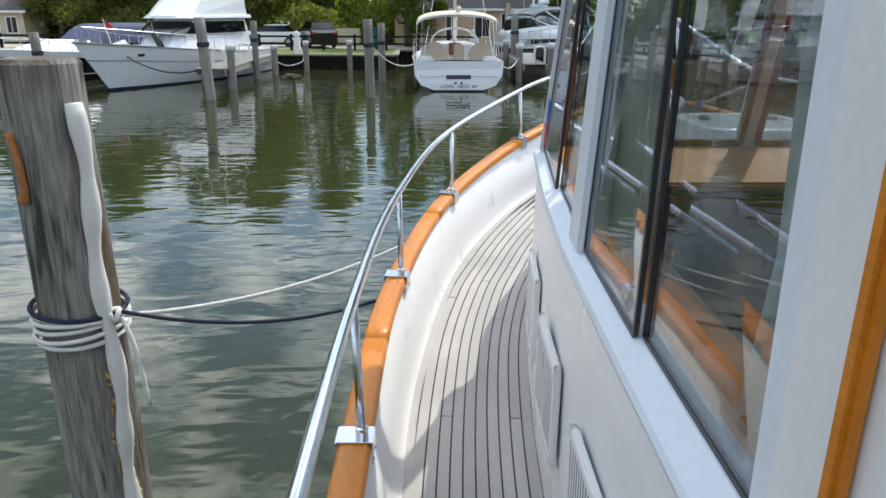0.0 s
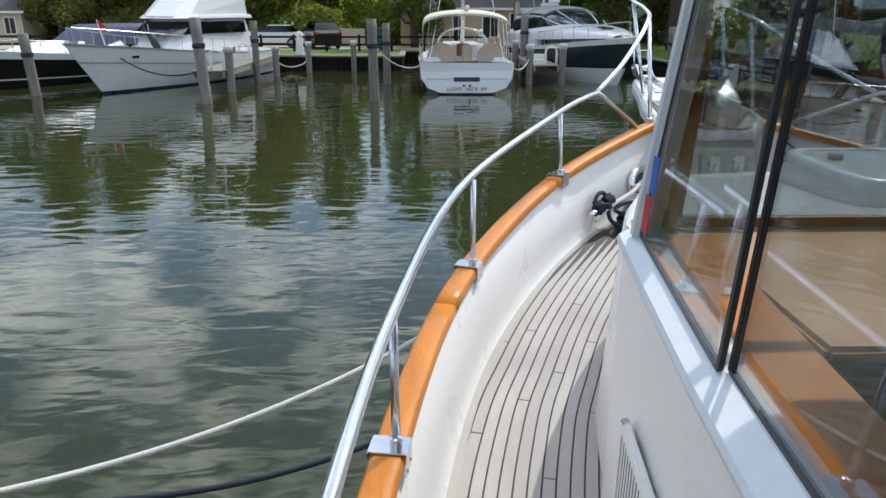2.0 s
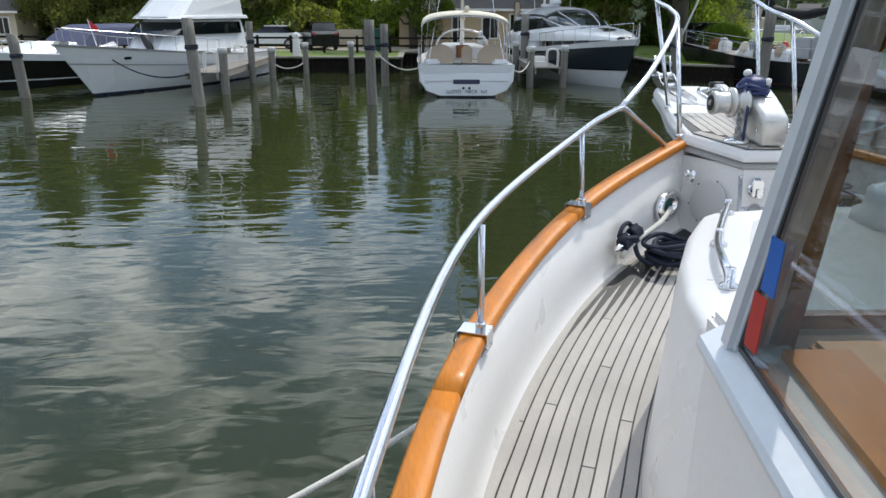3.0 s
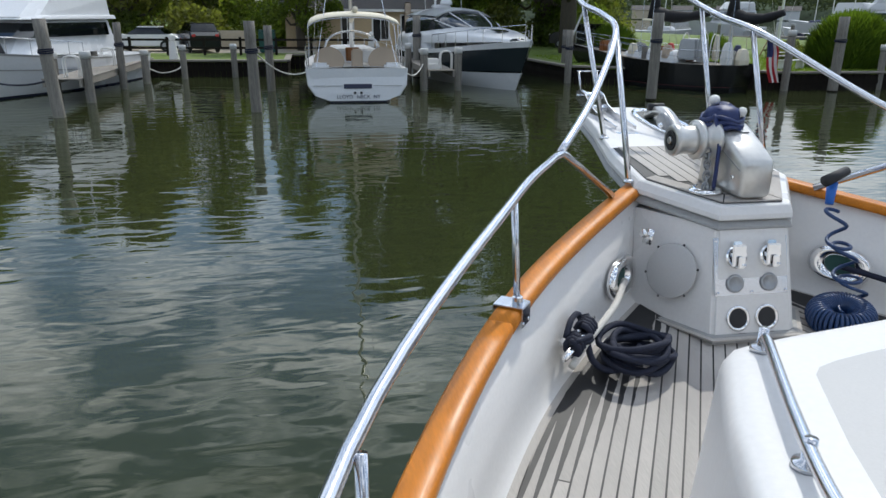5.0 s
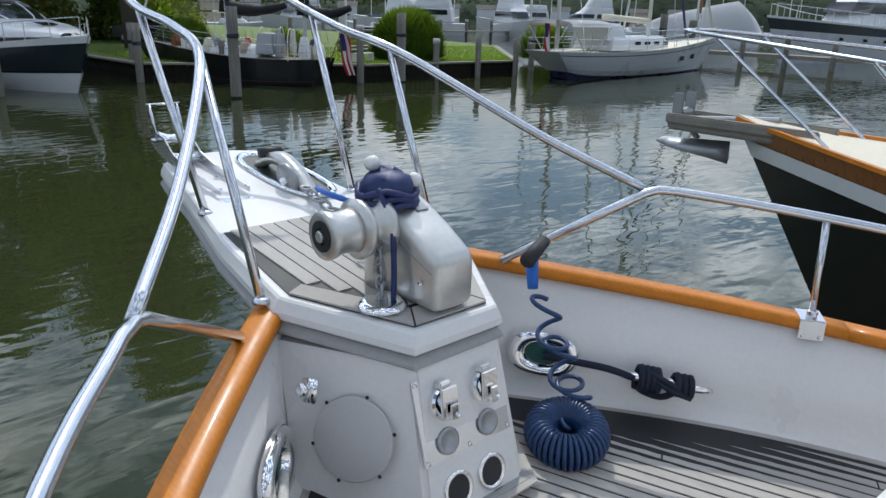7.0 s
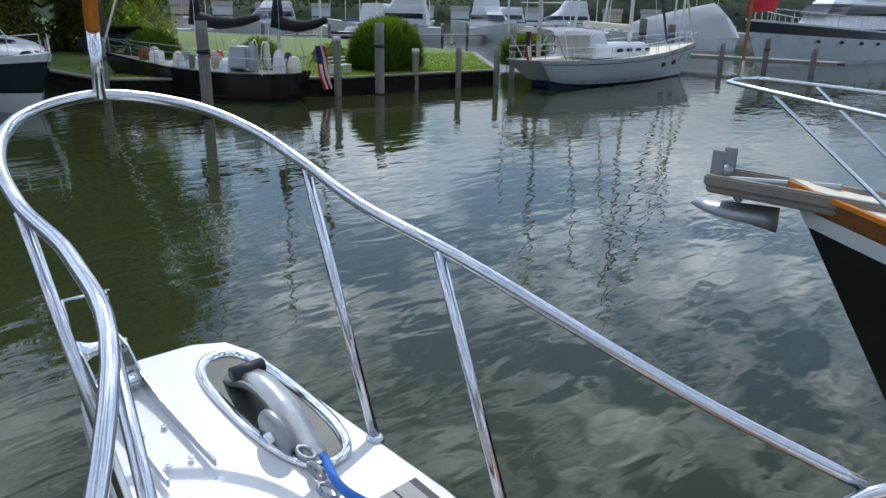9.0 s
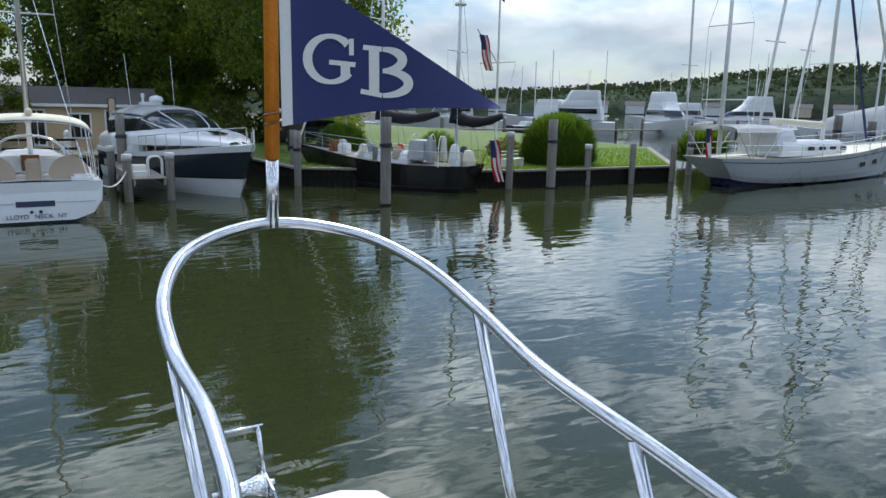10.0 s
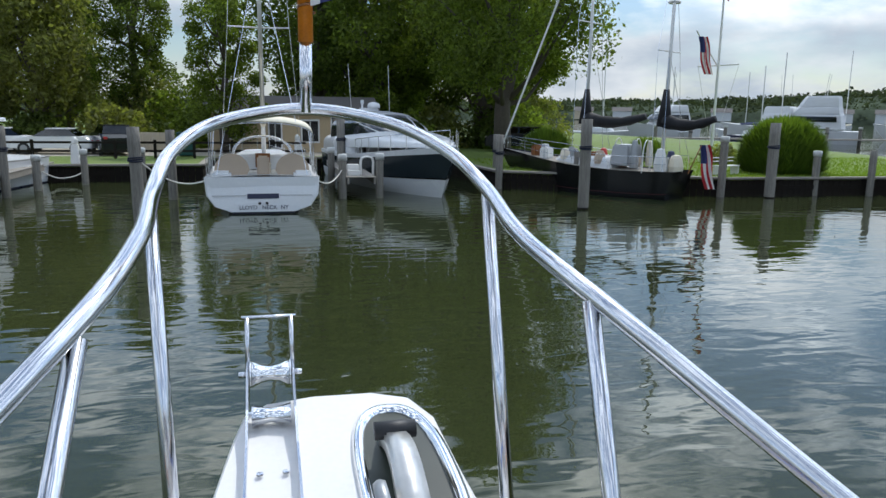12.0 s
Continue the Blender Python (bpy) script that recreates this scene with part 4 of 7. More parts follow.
for z, w, m_, nm in ((2.735, 0.10, REDPLASTIC, "red"), (2.842, 0.095, BLUEPLASTIC, "blue")):
    st = thing("window_sticker", f"small {nm} sticker on the side window", "sticker", group="window stickers")
    part("sticker_sheet", block((0.002, 0.045, w), (-cab_x(3.5) - 0.018 + 0.05 * (z - SILL), 3.50 - 0.18 * (z - SILL), z), 0, (0, 3, 0)), m_, st)

bottle = thing("water_bottle", "clear plastic water bottle on the inner window sill", "bottle", at=(-1.44, 2.10, 2.677))
part("bottle_body", lathe([(0.0, 0.0), (0.032, 0.0), (0.035, 0.01), (0.033, 0.06), (0.035, 0.12), (0.033, 0.16), (0.014, 0.20), (0.014, 0.215)], 20), BOTTLEMAT, bottle, smooth=True)
part("bottle_cap", lathe([(0.016, 0.213), (0.016, 0.232), (0.0, 0.233)], 14), WHITEPAINT, bottle, smooth=True)
part("bottle_label", lathe([(0.0355, 0.07), (0.0358, 0.115)], 20), BLUECANVAS, bottle, "pale blue label", True)

# louvred vents in the cabin side
for yc in (3.05, 2.35, 1.65):
    vent = thing("side_vent", "white louvred vent grille in the cabin side", "vent grille", group="cabin side vents", at=(0, 0, 0))
    zf = deck_z(yc) - 0.02
    run_ = (cab_x(yc) + 0.025 - foot_x(yc)) / (SILL - 0.16 - zf)
    x = foot_x(yc) + 0.01 + run_ * (2.10 - zf) + 0.020
    tip = -math.degrees(math.atan(run_))
    ang = math.degrees(math.atan2(foot_x(yc - 0.3) - foot_x(yc + 0.3), 0.6))
    bm = bmesh.new()
    for dy, dz, sy, sz in ((0, 0.155, 0.42, 0.035), (0, -0.155, 0.42, 0.035), (0.195, 0, 0.035, 0.345), (-0.195, 0, 0.035, 0.345)):
        block((0.022, sy, sz), (0, dy, dz), 0.005, bm=bm)
    bm.transform(pose(-x, yc, 2.10, 0, tip, -ang))
    part("vent_frame", bm, GELCOAT, vent)
    bm = block((0.006, 0.37, 0.29), (-0.004, 0, 0))
    bm.transform(pose(-x, yc, 2.10, 0, tip, -ang))
    part("vent_back", bm, RUBBER, vent)
    for k in range(14):
        bm = block((0.003, 0.013, 0.28), (-0.0068, -0.17 + k * 0.026, 0), 0, (0, 0, 0))
        bm.transform(pose(-x, yc, 2.10, 0, tip, -ang))
        part("slat", bm, GELCOAT, vent)

# hawse fittings, cleats and lines
def hawse(at, turn, label):
    h = thing("hawse_fitting", label, "hawse", group="bulwark hawses", at=at)
    h.matrix_basis = pose(*at, *turn)
    h.scale = (1.18, 1.18, 1.0)
    rings = []
    for g, z in ((1.22, 0.0), (1.25, 0.014), (1.12, 0.032), (0.92, 0.036), (0.62, 0.022), (0.52, -0.01)):
        rings.append([(0.095 * g * math.copysign(abs(math.cos(a)) ** 0.7, math.cos(a)), 0.06 * g * math.sin(a), z) for a in (2 * math.pi * k / 28 for k in range(28))])
    part("oval_ring", loft(rings, True, False), CHROME, h, smooth=True)
    part("opening", loft([[(0.056 * math.cos(a), 0.035 * math.sin(a), z) for a in (2 * math.pi * k / 20 for k in range(20))] for z in (0.0, 0.004)]), GREENCAN, h, "dark opening")
    return h


def cleat(at, turn, label, rope):
    c = thing("bulwark_cleat", label, "cleat", group="bulwark cleats")
    c.matrix_basis = pose(*at, *turn)
    part("horn", tube(smooth_line([(-0.165, 0, 0.058), (-0.08, 0, 0.064), (0.08, 0, 0.064), (0.165, 0, 0.058)], 2), [0.011, 0.015, 0.019, 0.021, 0.019, 0.015, 0.011], 12), CHROME, c, smooth=True)
    for x in (-0.05, 0.05):
        part("cleat_leg", tube([(x, 0, 0), (x * 0.8, 0, 0.06)], [0.02, 0.015], 10), CHROME, c, smooth=True)
    bm = bmesh.new()
    for x0, x1, w, turns_ in ((-0.09, -0.02, 0.036, 3), (0.03, 0.11, 0.040, 4)):
        n_ = turns_ * 10
        tube([(x0 + (x1 - x0) * j / n_, w * math.cos(j * 0.63), 0.060 + w * 0.8 * math.sin(j * 0.63)) for j in range(n_ + 1)], 0.0125, 6, bm)
    for k in range(2):
        tube(smooth_line([(-0.09, 0.035, 0.06 + 0.02 * k), (0, -0.01 + 0.02 * k, 0.098), (0.10, -0.036, 0.07)], 4), 0.0125, 6, bm)
    tube(smooth_line([(-0.06, 0.03, 0.03), (0.0, 0.07, 0.03), (0.08, 0.06, 0.025), (0.1, 0.03, 0.03)], 4), 0.0125, 6, bm)
    part("rope_lashing", bm, rope, c, "rope belayed on the cleat", True)
    return c


def wall_pose(i, d, z, s):
    p, n = off(i, d, z, s), inward(i)
    n = Vector((s * n.x, n.y, 0.12)).normalized()
    t = (SHEER[min(i + 1, BOW)] - SHEER[i - 1]).normalized()
    t = Vector((s * t.x, t.y, t.z))
    t = (t - n * t.dot(n)).normalized()
    b = n.cross(t)
    m = Matrix((t, b, n)).transposed().to_4x4()
    m.translation = p
    e = m.to_euler()
    return p, [math.degrees(a) for a in e]


def station(y):
    return min(range(BOW + 1), key=lambda k: abs(SHEER[k].y - y))


for s in (-1, 1):
    p, r = wall_pose(station(6.52), 0.062, 2.13, s)
    hawse(p, r, "polished oval hawse ring in the white bulwark")
    p, r = wall_pose(station(6.13 if s < 0 else 6.27), 0.064, 2.06, s)
    cleat(p, r, "chrome cleat with dark mooring rope on the bulwark" if s > 0 else "chrome cleat with dark and pale ropes on the bulwark", NAVYROPE)
coil = thing("rope_coil", "coiled navy mooring rope lying on the teak deck", "rope")
for k in range(9):
    rad = 0.115 - 0.006 * (k % 4)
    cx, cy = -0.66 + 0.02 * math.sin(k * 2.1), 6.06 + 0.02 * math.cos(k * 1.7)
    pts = [(cx + rad * 1.15 * math.cos(a) + 0.012 * math.sin(3 * a + k), cy + rad * math.sin(a), 1.945 + 0.012 * k + 0.014 * math.sin(2 * a + k * 1.3)) for a in (j * math.pi / 12 for j in range(25))]
    part("rope_turn", tube(pts, 0.0135, 7), NAVYROPE, coil, smooth=True)
part("rope_tail", tube(smooth_line([(-0.88, 6.05, 2.05), (-0.86, 6.02, 1.98), (-0.80, 6.0, 1.945), (-0.72, 6.02, 1.95), (-0.64, 6.08, 2.0)]), 0.0135, 7), NAVYROPE, coil, smooth=True)
line = thing("cleat_line", "pale dock line from the hawse to the cleat", "rope")
part("line_strand", tube(smooth_line([off(station(6.52), 0.09, 2.12, -1), off(station(6.40), 0.14, 2.09, -1), off(station(6.25), 0.155, 2.07, -1), off(station(6.12), 0.15, 2.05, -1), off(station(6.02), 0.14, 2.00, -1)]), 0.015, 8), WHITEROPE, line, smooth=True)
lineS = thing("starboard_line", "taut black line from the hawse to the cleat", "rope")
part("line_strand", tube(smooth_line([off(station(6.52), 0.09, 2.13, 1), off(station(6.42), 0.12, 2.11, 1), off(station(6.28), 0.13, 2.08, 1)]), 0.014, 8), NAVYROPE, lineS, smooth=True)
hose = thing("washdown_hose", "coiled navy blue spiral hose beside the windlass box", "hose")
pts = []
for k in range(560):
    a = k * 2 * math.pi / 14
    t = k / 559
    b = 2.3 - 6.4 * t
    R = 0.088 + 0.050 * math.cos(a)
    pts.append((0.385 + R * math.cos(b), 6.24 + R * math.sin(b), deck_z(6.2) + 0.075 + 0.054 * math.sin(a) + 0.02 * math.sin(b + 0.8)))
part("hose_coil", tube(pts, 0.0085, 6), BLUEHOSE, hose, smooth=True)
pts = [(0.345 + 0.10 * t + (0.030 + 0.035 * t) * math.cos(a), 6.36 - 0.12 * t + 0.045 * math.sin(a), 2.44 - 0.40 * t + 0.03 * math.sin(a * 0.5)) for t, a in ((k / 83, k * 0.42) for k in range(84))]
part("hose_lead", tube(pts, 0.0085, 6), BLUEHOSE, hose, smooth=True)
part("nozzle_body", tube([(0.40, 6.46, 2.55), (0.37, 6.42, 2.46)], [0.024, 0.018], 10), BLUEPLASTIC, hose, "bright blue nozzle grip", True)
part("nozzle_head", tube([(0.33, 6.42, 2.565), (0.46, 6.46, 2.60)], [0.026, 0.022], 10), RUBBER, hose, smooth=True)

# burgee
staff = thing("bow_staff", "varnished wooden bow staff in a steel socket", "flag staff")
part("staff_pole", tube([(0.004, 8.205, 3.66), (0.0, 8.14, 4.6)], [0.020, 0.016], 14), VARNISH, staff, smooth=True)
part("lashing_cord", tube([(0.006 + 0.022 * math.cos(a), 8.198 + 0.022 * math.sin(a), 3.735 + 0.004 * a) for a in (k * 0.5 for k in range(28))], 0.004, 5), DARKTEAK, staff)
pennant = thing("pennant_flag", "navy triangular pennant with two cream letter shapes flying from the staff", "flag")


def flag_at(u, v):
    """A point of the pennant: u along the fly 0 to 1, v 0 at the bottom edge and 1 at the top."""
    z0, z1 = flag_edges(u)
    wave = 0.028 * math.sin(u * 6.5 + v * 0.8) * u
    return Vector((0.015 + 0.46 * u + 0.5 * wave, 8.15 - 0.32 * u + 0.8 * wave, z0 + (z1 - z0) * v))


def flag_edges(u):
    return 3.745 + 0.055 * u + 0.02 * math.sin(math.pi * u), 4.155 - 0.35 * u


def cloth(u0, u1, thick, lift=0.0, nu=40, nv=14):
    bm = bmesh.new()
    for side in (-1, 1):
        vs = [[bm.verts.new(flag_at(u0 + (u1 - u0) * i / nu, j / nv) + Vector((0, side * thick, 0))) for j in range(nv + 1)] for i in range(nu + 1)]
        for i in range(nu):
            for j in range(nv):
                bm.faces.new((vs[i][j], vs[i + 1][j], vs[i + 1][j + 1], vs[i][j + 1]))
    return bm


part("flag_field", cloth(0.05, 1.0, 0.001), FLAGBLUE, pennant, "navy cloth", True)
part("flag_hoist", cloth(0.0, 0.05, 0.0015, nu=3), FLAGWHITE, pennant, "white hoist band", True)


def stroke(points, w, side):
    """A cream stroke sewn onto the cloth, from (u, height) points in metres on the flag."""
    bm = bmesh.new()
    rings = []
    for k, (x, z, ww) in enumerate(points):
        a = points[max(k - 1, 0)]
        b = points[min(k + 1, len(points) - 1)]
        d = Vector((b[0] - a[0], b[1] - a[1])).normalized()
        n = Vector((-d.y, d.x)) * ww * w / 2
        ring = []
        for q in (Vector((x, z)) + n, Vector((x, z)) - n):
            u = q.x / 0.56
            z0, z1 = flag_edges(u)
            ring.append(flag_at(u, (q.y - z0) / (z1 - z0)) + Vector((side * 0.0025, side * 0.0035, 0)))
        rings.append(ring)
    return loft(rings, False, False, bm)


def arc(cx, cz, rx, rz, a0, a1, n=20, thin=0.45):
    out = []
    for k in range(n + 1):
        a = radians(a0 + (a1 - a0) * k / n)
        out.append((cx + rx * math.cos(a), cz + rz * math.sin(a), thin + (1 - thin) * abs(math.cos(a)) ** 1.2))
    return out


G_LINES = [arc(0.128, 3.915, 0.058, 0.056, 40, 325), [(0.166, 3.868, 1.0), (0.166, 3.905, 1.0)], [(0.125, 3.908, 0.5), (0.192, 3.902, 0.5)], [(0.182, 3.925, 0.5), (0.182, 3.965, 0.5)]]
B_LINES = [[(0.240, 3.835, 1.1), (0.240, 3.945, 1.1)], [(0.212, 3.945, 0.5), (0.26, 3.940, 0.5)], [(0.205, 3.838, 0.5), (0.26, 3.828, 0.5)], arc(0.262, 3.914, 0.050, 0.026, -90, 90), arc(0.262, 3.858, 0.066, 0.030, -90, 90)]
for side in (-1, 1):
    for lines in (G_LINES, B_LINES):
        for pts in lines:
            part("letter_shape", stroke(pts, 0.024, side), FLAGWHITE, pennant)

# piling beside the yacht with its dock lines
pile = thing("mooring_pile", "tall weathered grey wooden mooring pile with rope turns", "pile", at=(-3.68, 3.55, 0.02))
rings = []
for k in range(26):
    z = -1.0 + 4.02 * k / 25
    r = 0.192 - 0.006 * z
    rings.append([(math.cos(a) * (r + 0.012 * noise.noise(Vector((math.cos(a) * 2.2, math.sin(a) * 2.2, z * 0.5)))) + 0.0 * z, math.sin(a) * (r + 0.012 * noise.noise(Vector((math.cos(a) * 2.2, math.sin(a) * 2.2, z * 0.5)))), z) for a in (2 * math.pi * j / 36 for j in range(36))])
rings.append([(x * 0.9, y * 0.9, z + 0.02) for x, y, z in rings[-1]])
part("pile_shaft", loft(rings), OLDPILE, pile, smooth=False)
guard = []
for k in range(14):
    z = 2.86 - k * 0.22
    guard.append(Vector((0.172 + 0.014 * math.sin(k * 1.3), -0.115, z)))
part("chafe_hose", tube(smooth_line(guard, 4), [0.036 + 0.007 * math.sin(k * 0.9) for k in range(53)], 12), WHITEROPE, pile, "dirty white canvas chafe guard", True)
part("bent_nail", tube(smooth_line([(-0.10, -0.155, 2.74), (-0.075, -0.17, 2.62), (-0.065, -0.178, 2.50), (-0.075, -0.172, 2.44), (-0.10, -0.16, 2.46)], 4), 0.017, 8), RUST, pile, "rusty iron strap", True)
tuft_rnd = random.Random(12)
tufts = bmesh.new()
for _ in range(170):
    a = -0.62 + tuft_rnd.gauss(0, 0.10)
    z = 0.75 + 0.95 * tuft_rnd.random()
    p = Vector((0.185 * math.cos(a), 0.185 * math.sin(a), z))
    tip = p + Vector((0.03 * math.cos(a) + tuft_rnd.uniform(-0.02, 0.02), 0.03 * math.sin(a), tuft_rnd.uniform(-0.035, 0.02)))
    tube([p, p.lerp(tip, 0.6), tip], [0.006, 0.004, 0.001], 5, tufts)
part("weed_fringe", tufts, WEED, pile, "dry tan fringe of weed on the pile")["kind"] = "stuff"
turns = thing("pile_rope_turns", "white and dark rope wound round the pile", "rope", at=(-3.68, 3.55, 0))
for k in range(6):
    R = 0.206 + 0.006 * (k % 2)
    pts = [(R * math.cos(a), R * math.sin(a), 1.78 + 0.026 * k + 0.02 * math.sin(a + k)) for a in (2 * math.pi * j / 32 for j in range(33))]
    part("rope_turn", tube(pts, 0.0115, 7), WHITEROPE if k != 5 else NAVYROPE, turns, smooth=True)
knot = [(0.20 + 0.03 * math.sin(2 * a), -0.10 + 0.03 * math.cos(3 * a), 1.89 + 0.03 * math.sin(3 * a)) for a in (k * 0.3 for k in range(22))]
part("knot", tube(knot, 0.013, 7), WHITEROPE, turns, smooth=True)
part("loose_end", tube(smooth_line([(0.24, -0.11, 1.88), (0.29, -0.13, 1.72), (0.32, -0.13, 1.42)]), 0.011, 7), WHITEROPE, turns, smooth=True)
dock_line = thing("dock_line", "white dock line from the pile to the yacht", "rope")
part("line_strand", tube(rope_line((-3.48, 3.46, 1.88), (-1.98, 4.45, 1.98), 0.10), 0.0105, 8), WHITEROPE, dock_line, smooth=True)
dark_line = thing("dark_dock_line", "black dock line from the pile to the yacht", "rope")
part("line_strand", tube(rope_line((-3.48, 3.46, 1.91), (-2.12, 3.95, 1.80), 0.12), 0.0105, 8), NAVYROPE, dark_line, smooth=True)

# teak deck planks sprung along the cabin side and nibbed into a margin plank
WP, GAP = 0.0485, 0.0068
SPRING = smooth_line([(1.665, -5.0, 0), (1.66, -2.5, 0), (1.645, 0.0, 0), (1.632, 1.2, 0), (1.592, 2.46, 0), (1.503, 3.43, 0), (1.378, 4.04, 0), (1.255, 4.40, 0), (1.105, 4.78, 0), (0.90, 5.20, 0), (0.60, 5.75, 0), (0.28, 6.34, 0), (-0.04, 6.93, 0)], 12)


def side_of(k, d):
    """The point d outside the cabin line at its station k."""
    t = (SPRING[min(k + 1, len(SPRING) - 1)] - SPRING[max(k - 1, 0)]).normalized()
    return SPRING[k] + Vector((t.y, -t.x, 0)) * d


MARGIN = [SHEER[i] + inward(i) * 0.118 for i in range(BOW - 1)]


def margin_x(y):
    return float(np.interp(y, [p.y for p in MARGIN], [p.x for p in MARGIN]))


def on_deck(p):
    if p.y < -4.2 or p.x < 0.030 or p.x > margin_x(p.y) or p.y > 6.93:
        return False
    if p.y < 5.40 and p.x < foot_x(p.y) - 0.02:
        return False
    return not (p.y > 6.36 and p.x < 0.24 + (p.y - 6.36) * 0.2)


planks, beds = [], bmesh.new()
for s in (-1, 1):
    for row in range(-22, 32):
        d0 = row * WP + GAP / 2
        d1 = d0 + WP - GAP
        runs, run = [], []
        for k in range(len(SPRING)):
            if on_deck(side_of(k, d1)) or on_deck(side_of(k, d0)):
                run.append(k)
            elif run:
                runs.append(run)
                run = []
        if run:
            runs.append(run)
        for run in runs:
            a, first = 0, (14, 49, 31, 62, 22, 40)[row % 6]
            while a < len(run) - 1:
                b = min(len(run) - 1, a + (first if a == 0 else 58))
                if len(run) - 1 - b < 5:
                    b = len(run) - 1
                seg_, a = run[a:b + 1], b
                if len(seg_) < 2:
                    continue
                for grow, h0, h1 in ((0.0, 0.003, 0.0085), (GAP * 0.62, 0.001, 0.0055)):
                    rings = []
                    for n_, k in enumerate(seg_):
                        p0, p1 = side_of(k, d0 - grow), side_of(k, d1 + grow)
                        along = (side_of(min(k + 1, len(SPRING) - 1), d0) - side_of(max(k - 1, 0), d0)).normalized()
                        shift = along * ((grow - GAP / 2) * (-1 if n_ == 0 else (1 if n_ == len(seg_) - 1 else 0)))
                        p0, p1 = p0 + shift, p1 + shift
                        p0.x, p1.x = (min(max(p.x, 0.030), margin_x(p.y)) for p in (p0, p1))
                        z = deck_z(p0.y)
                        rings.append([(s * p0.x, p0.y, z + h0), (s * p1.x, p1.y, z + h0), (s * p1.x, p1.y, z + h1), (s * p0.x, p0.y, z + h1)])
                    if grow:
                        loft(rings, True, True, beds)
                    else:
                        planks.append(rings)
    for a, b in ((10, 24), (24, 37), (37, 50), (50, 62), (62, BOW - 2)):
        rings = []
        for i in range(a, b + 1):
            ring = [off(i, d, h, s) for d, h in ((0.082, 0.0), (0.126, 0.0), (0.126, 0.0078), (0.082, 0.0078))]
            rings.append([(p.x, p.y, p.z + deck_z(p.y)) for p in ring])
        planks.append(rings)
deck = thing("teak_deck", "weathered grey teak deck with black caulked seams", "deck", kind="structure")
planks.append([[(s_, y, deck_z(y) + h) for s_, h in ((-0.026, 0.003), (0.026, 0.003), (0.026, 0.0085), (-0.026, 0.0085))] for y in (5.32, 5.7, 6.0, 6.22)])
planks.append([[(x * 1.09, 6.5 + (y - 6.5) * 1.12, deck_z(6.4) + h) for x, y in foot] for h in (0.004, 0.0105)])
part("seam_caulk", beds, CAULK, deck, "black seam caulking")["kind"] = "stuff"
for rings in planks:
    part("plank", loft(rings), TEAK, deck)

# ---- shore ----
LAND = [(-170, 44.5), (-11.4, 44.5), (-11.2, 43.4), (-3.3, 43.2), (-3.3, 48.6), (9.7, 48.6), (10.4, 38.3), (19.4, 33.9), (29.6, 33.3), (42, 47), (48, 72), (32, 170), (-170, 170)]
LZ = 0.82
tagged(link("ground", prism(LAND, -1.5, LZ), GRASS), "grassy shore with a bright mown lawn behind the bulkhead", "ground", kind="structure")
tagged(link("road", prism([(-60, 50.2), (8.8, 49.6), (12, 53), (9, 58), (-60, 58)], LZ, LZ + 0.01), GRAVEL), "pale gravel parking strip along the shore", "road", kind="structure")


def bulkhead(a, b):
    """A timber bulkhead of upright boards with a cap beam."""
    a, b = Vector((*a, 0)), Vector((*b, 0))
    d = b - a
    n = max(2, int(d.length / 0.28))
    bh = thing("timber_bulkhead", "wet timber bulkhead coloured near black for shade, with a weathered cap beam", "bulkhead", kind="structure")
    rnd = random.Random(int(abs(a.x) * 10))
    bm = bmesh.new()
    ang = math.degrees(math.atan2(d.y, d.x))
    for k in range(n):
        p = a.lerp(b, (k + 0.5) / n)
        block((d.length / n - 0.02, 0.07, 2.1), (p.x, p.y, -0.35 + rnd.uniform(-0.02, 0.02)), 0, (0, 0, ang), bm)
    # the shade on the boards' water side is in their near-black colour
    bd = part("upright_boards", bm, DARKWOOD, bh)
    bd["kind"] = "stuff"
    m = (a + b) / 2
    nb = max(1, int(d.length / 4))
    for k in range(nb):
        p = a.lerp(b, (k + 0.5) / nb)
        part("cap_board", block((d.length / nb - 0.015, 0.34, 0.09), (p.x, p.y, 0.80), 0.01, (0, 0, ang)), BOARD, bh)
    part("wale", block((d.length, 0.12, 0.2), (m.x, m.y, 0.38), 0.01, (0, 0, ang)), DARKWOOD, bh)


for a, b in zip(LAND[:9], LAND[1:10]):
    if a[0] < -100:
        a = (-40, 44.5)
    if a[0] > 32:
        continue
    bulkhead((a[0] + 0.02, a[1] - 0.09), (b[0], b[1] - 0.09))


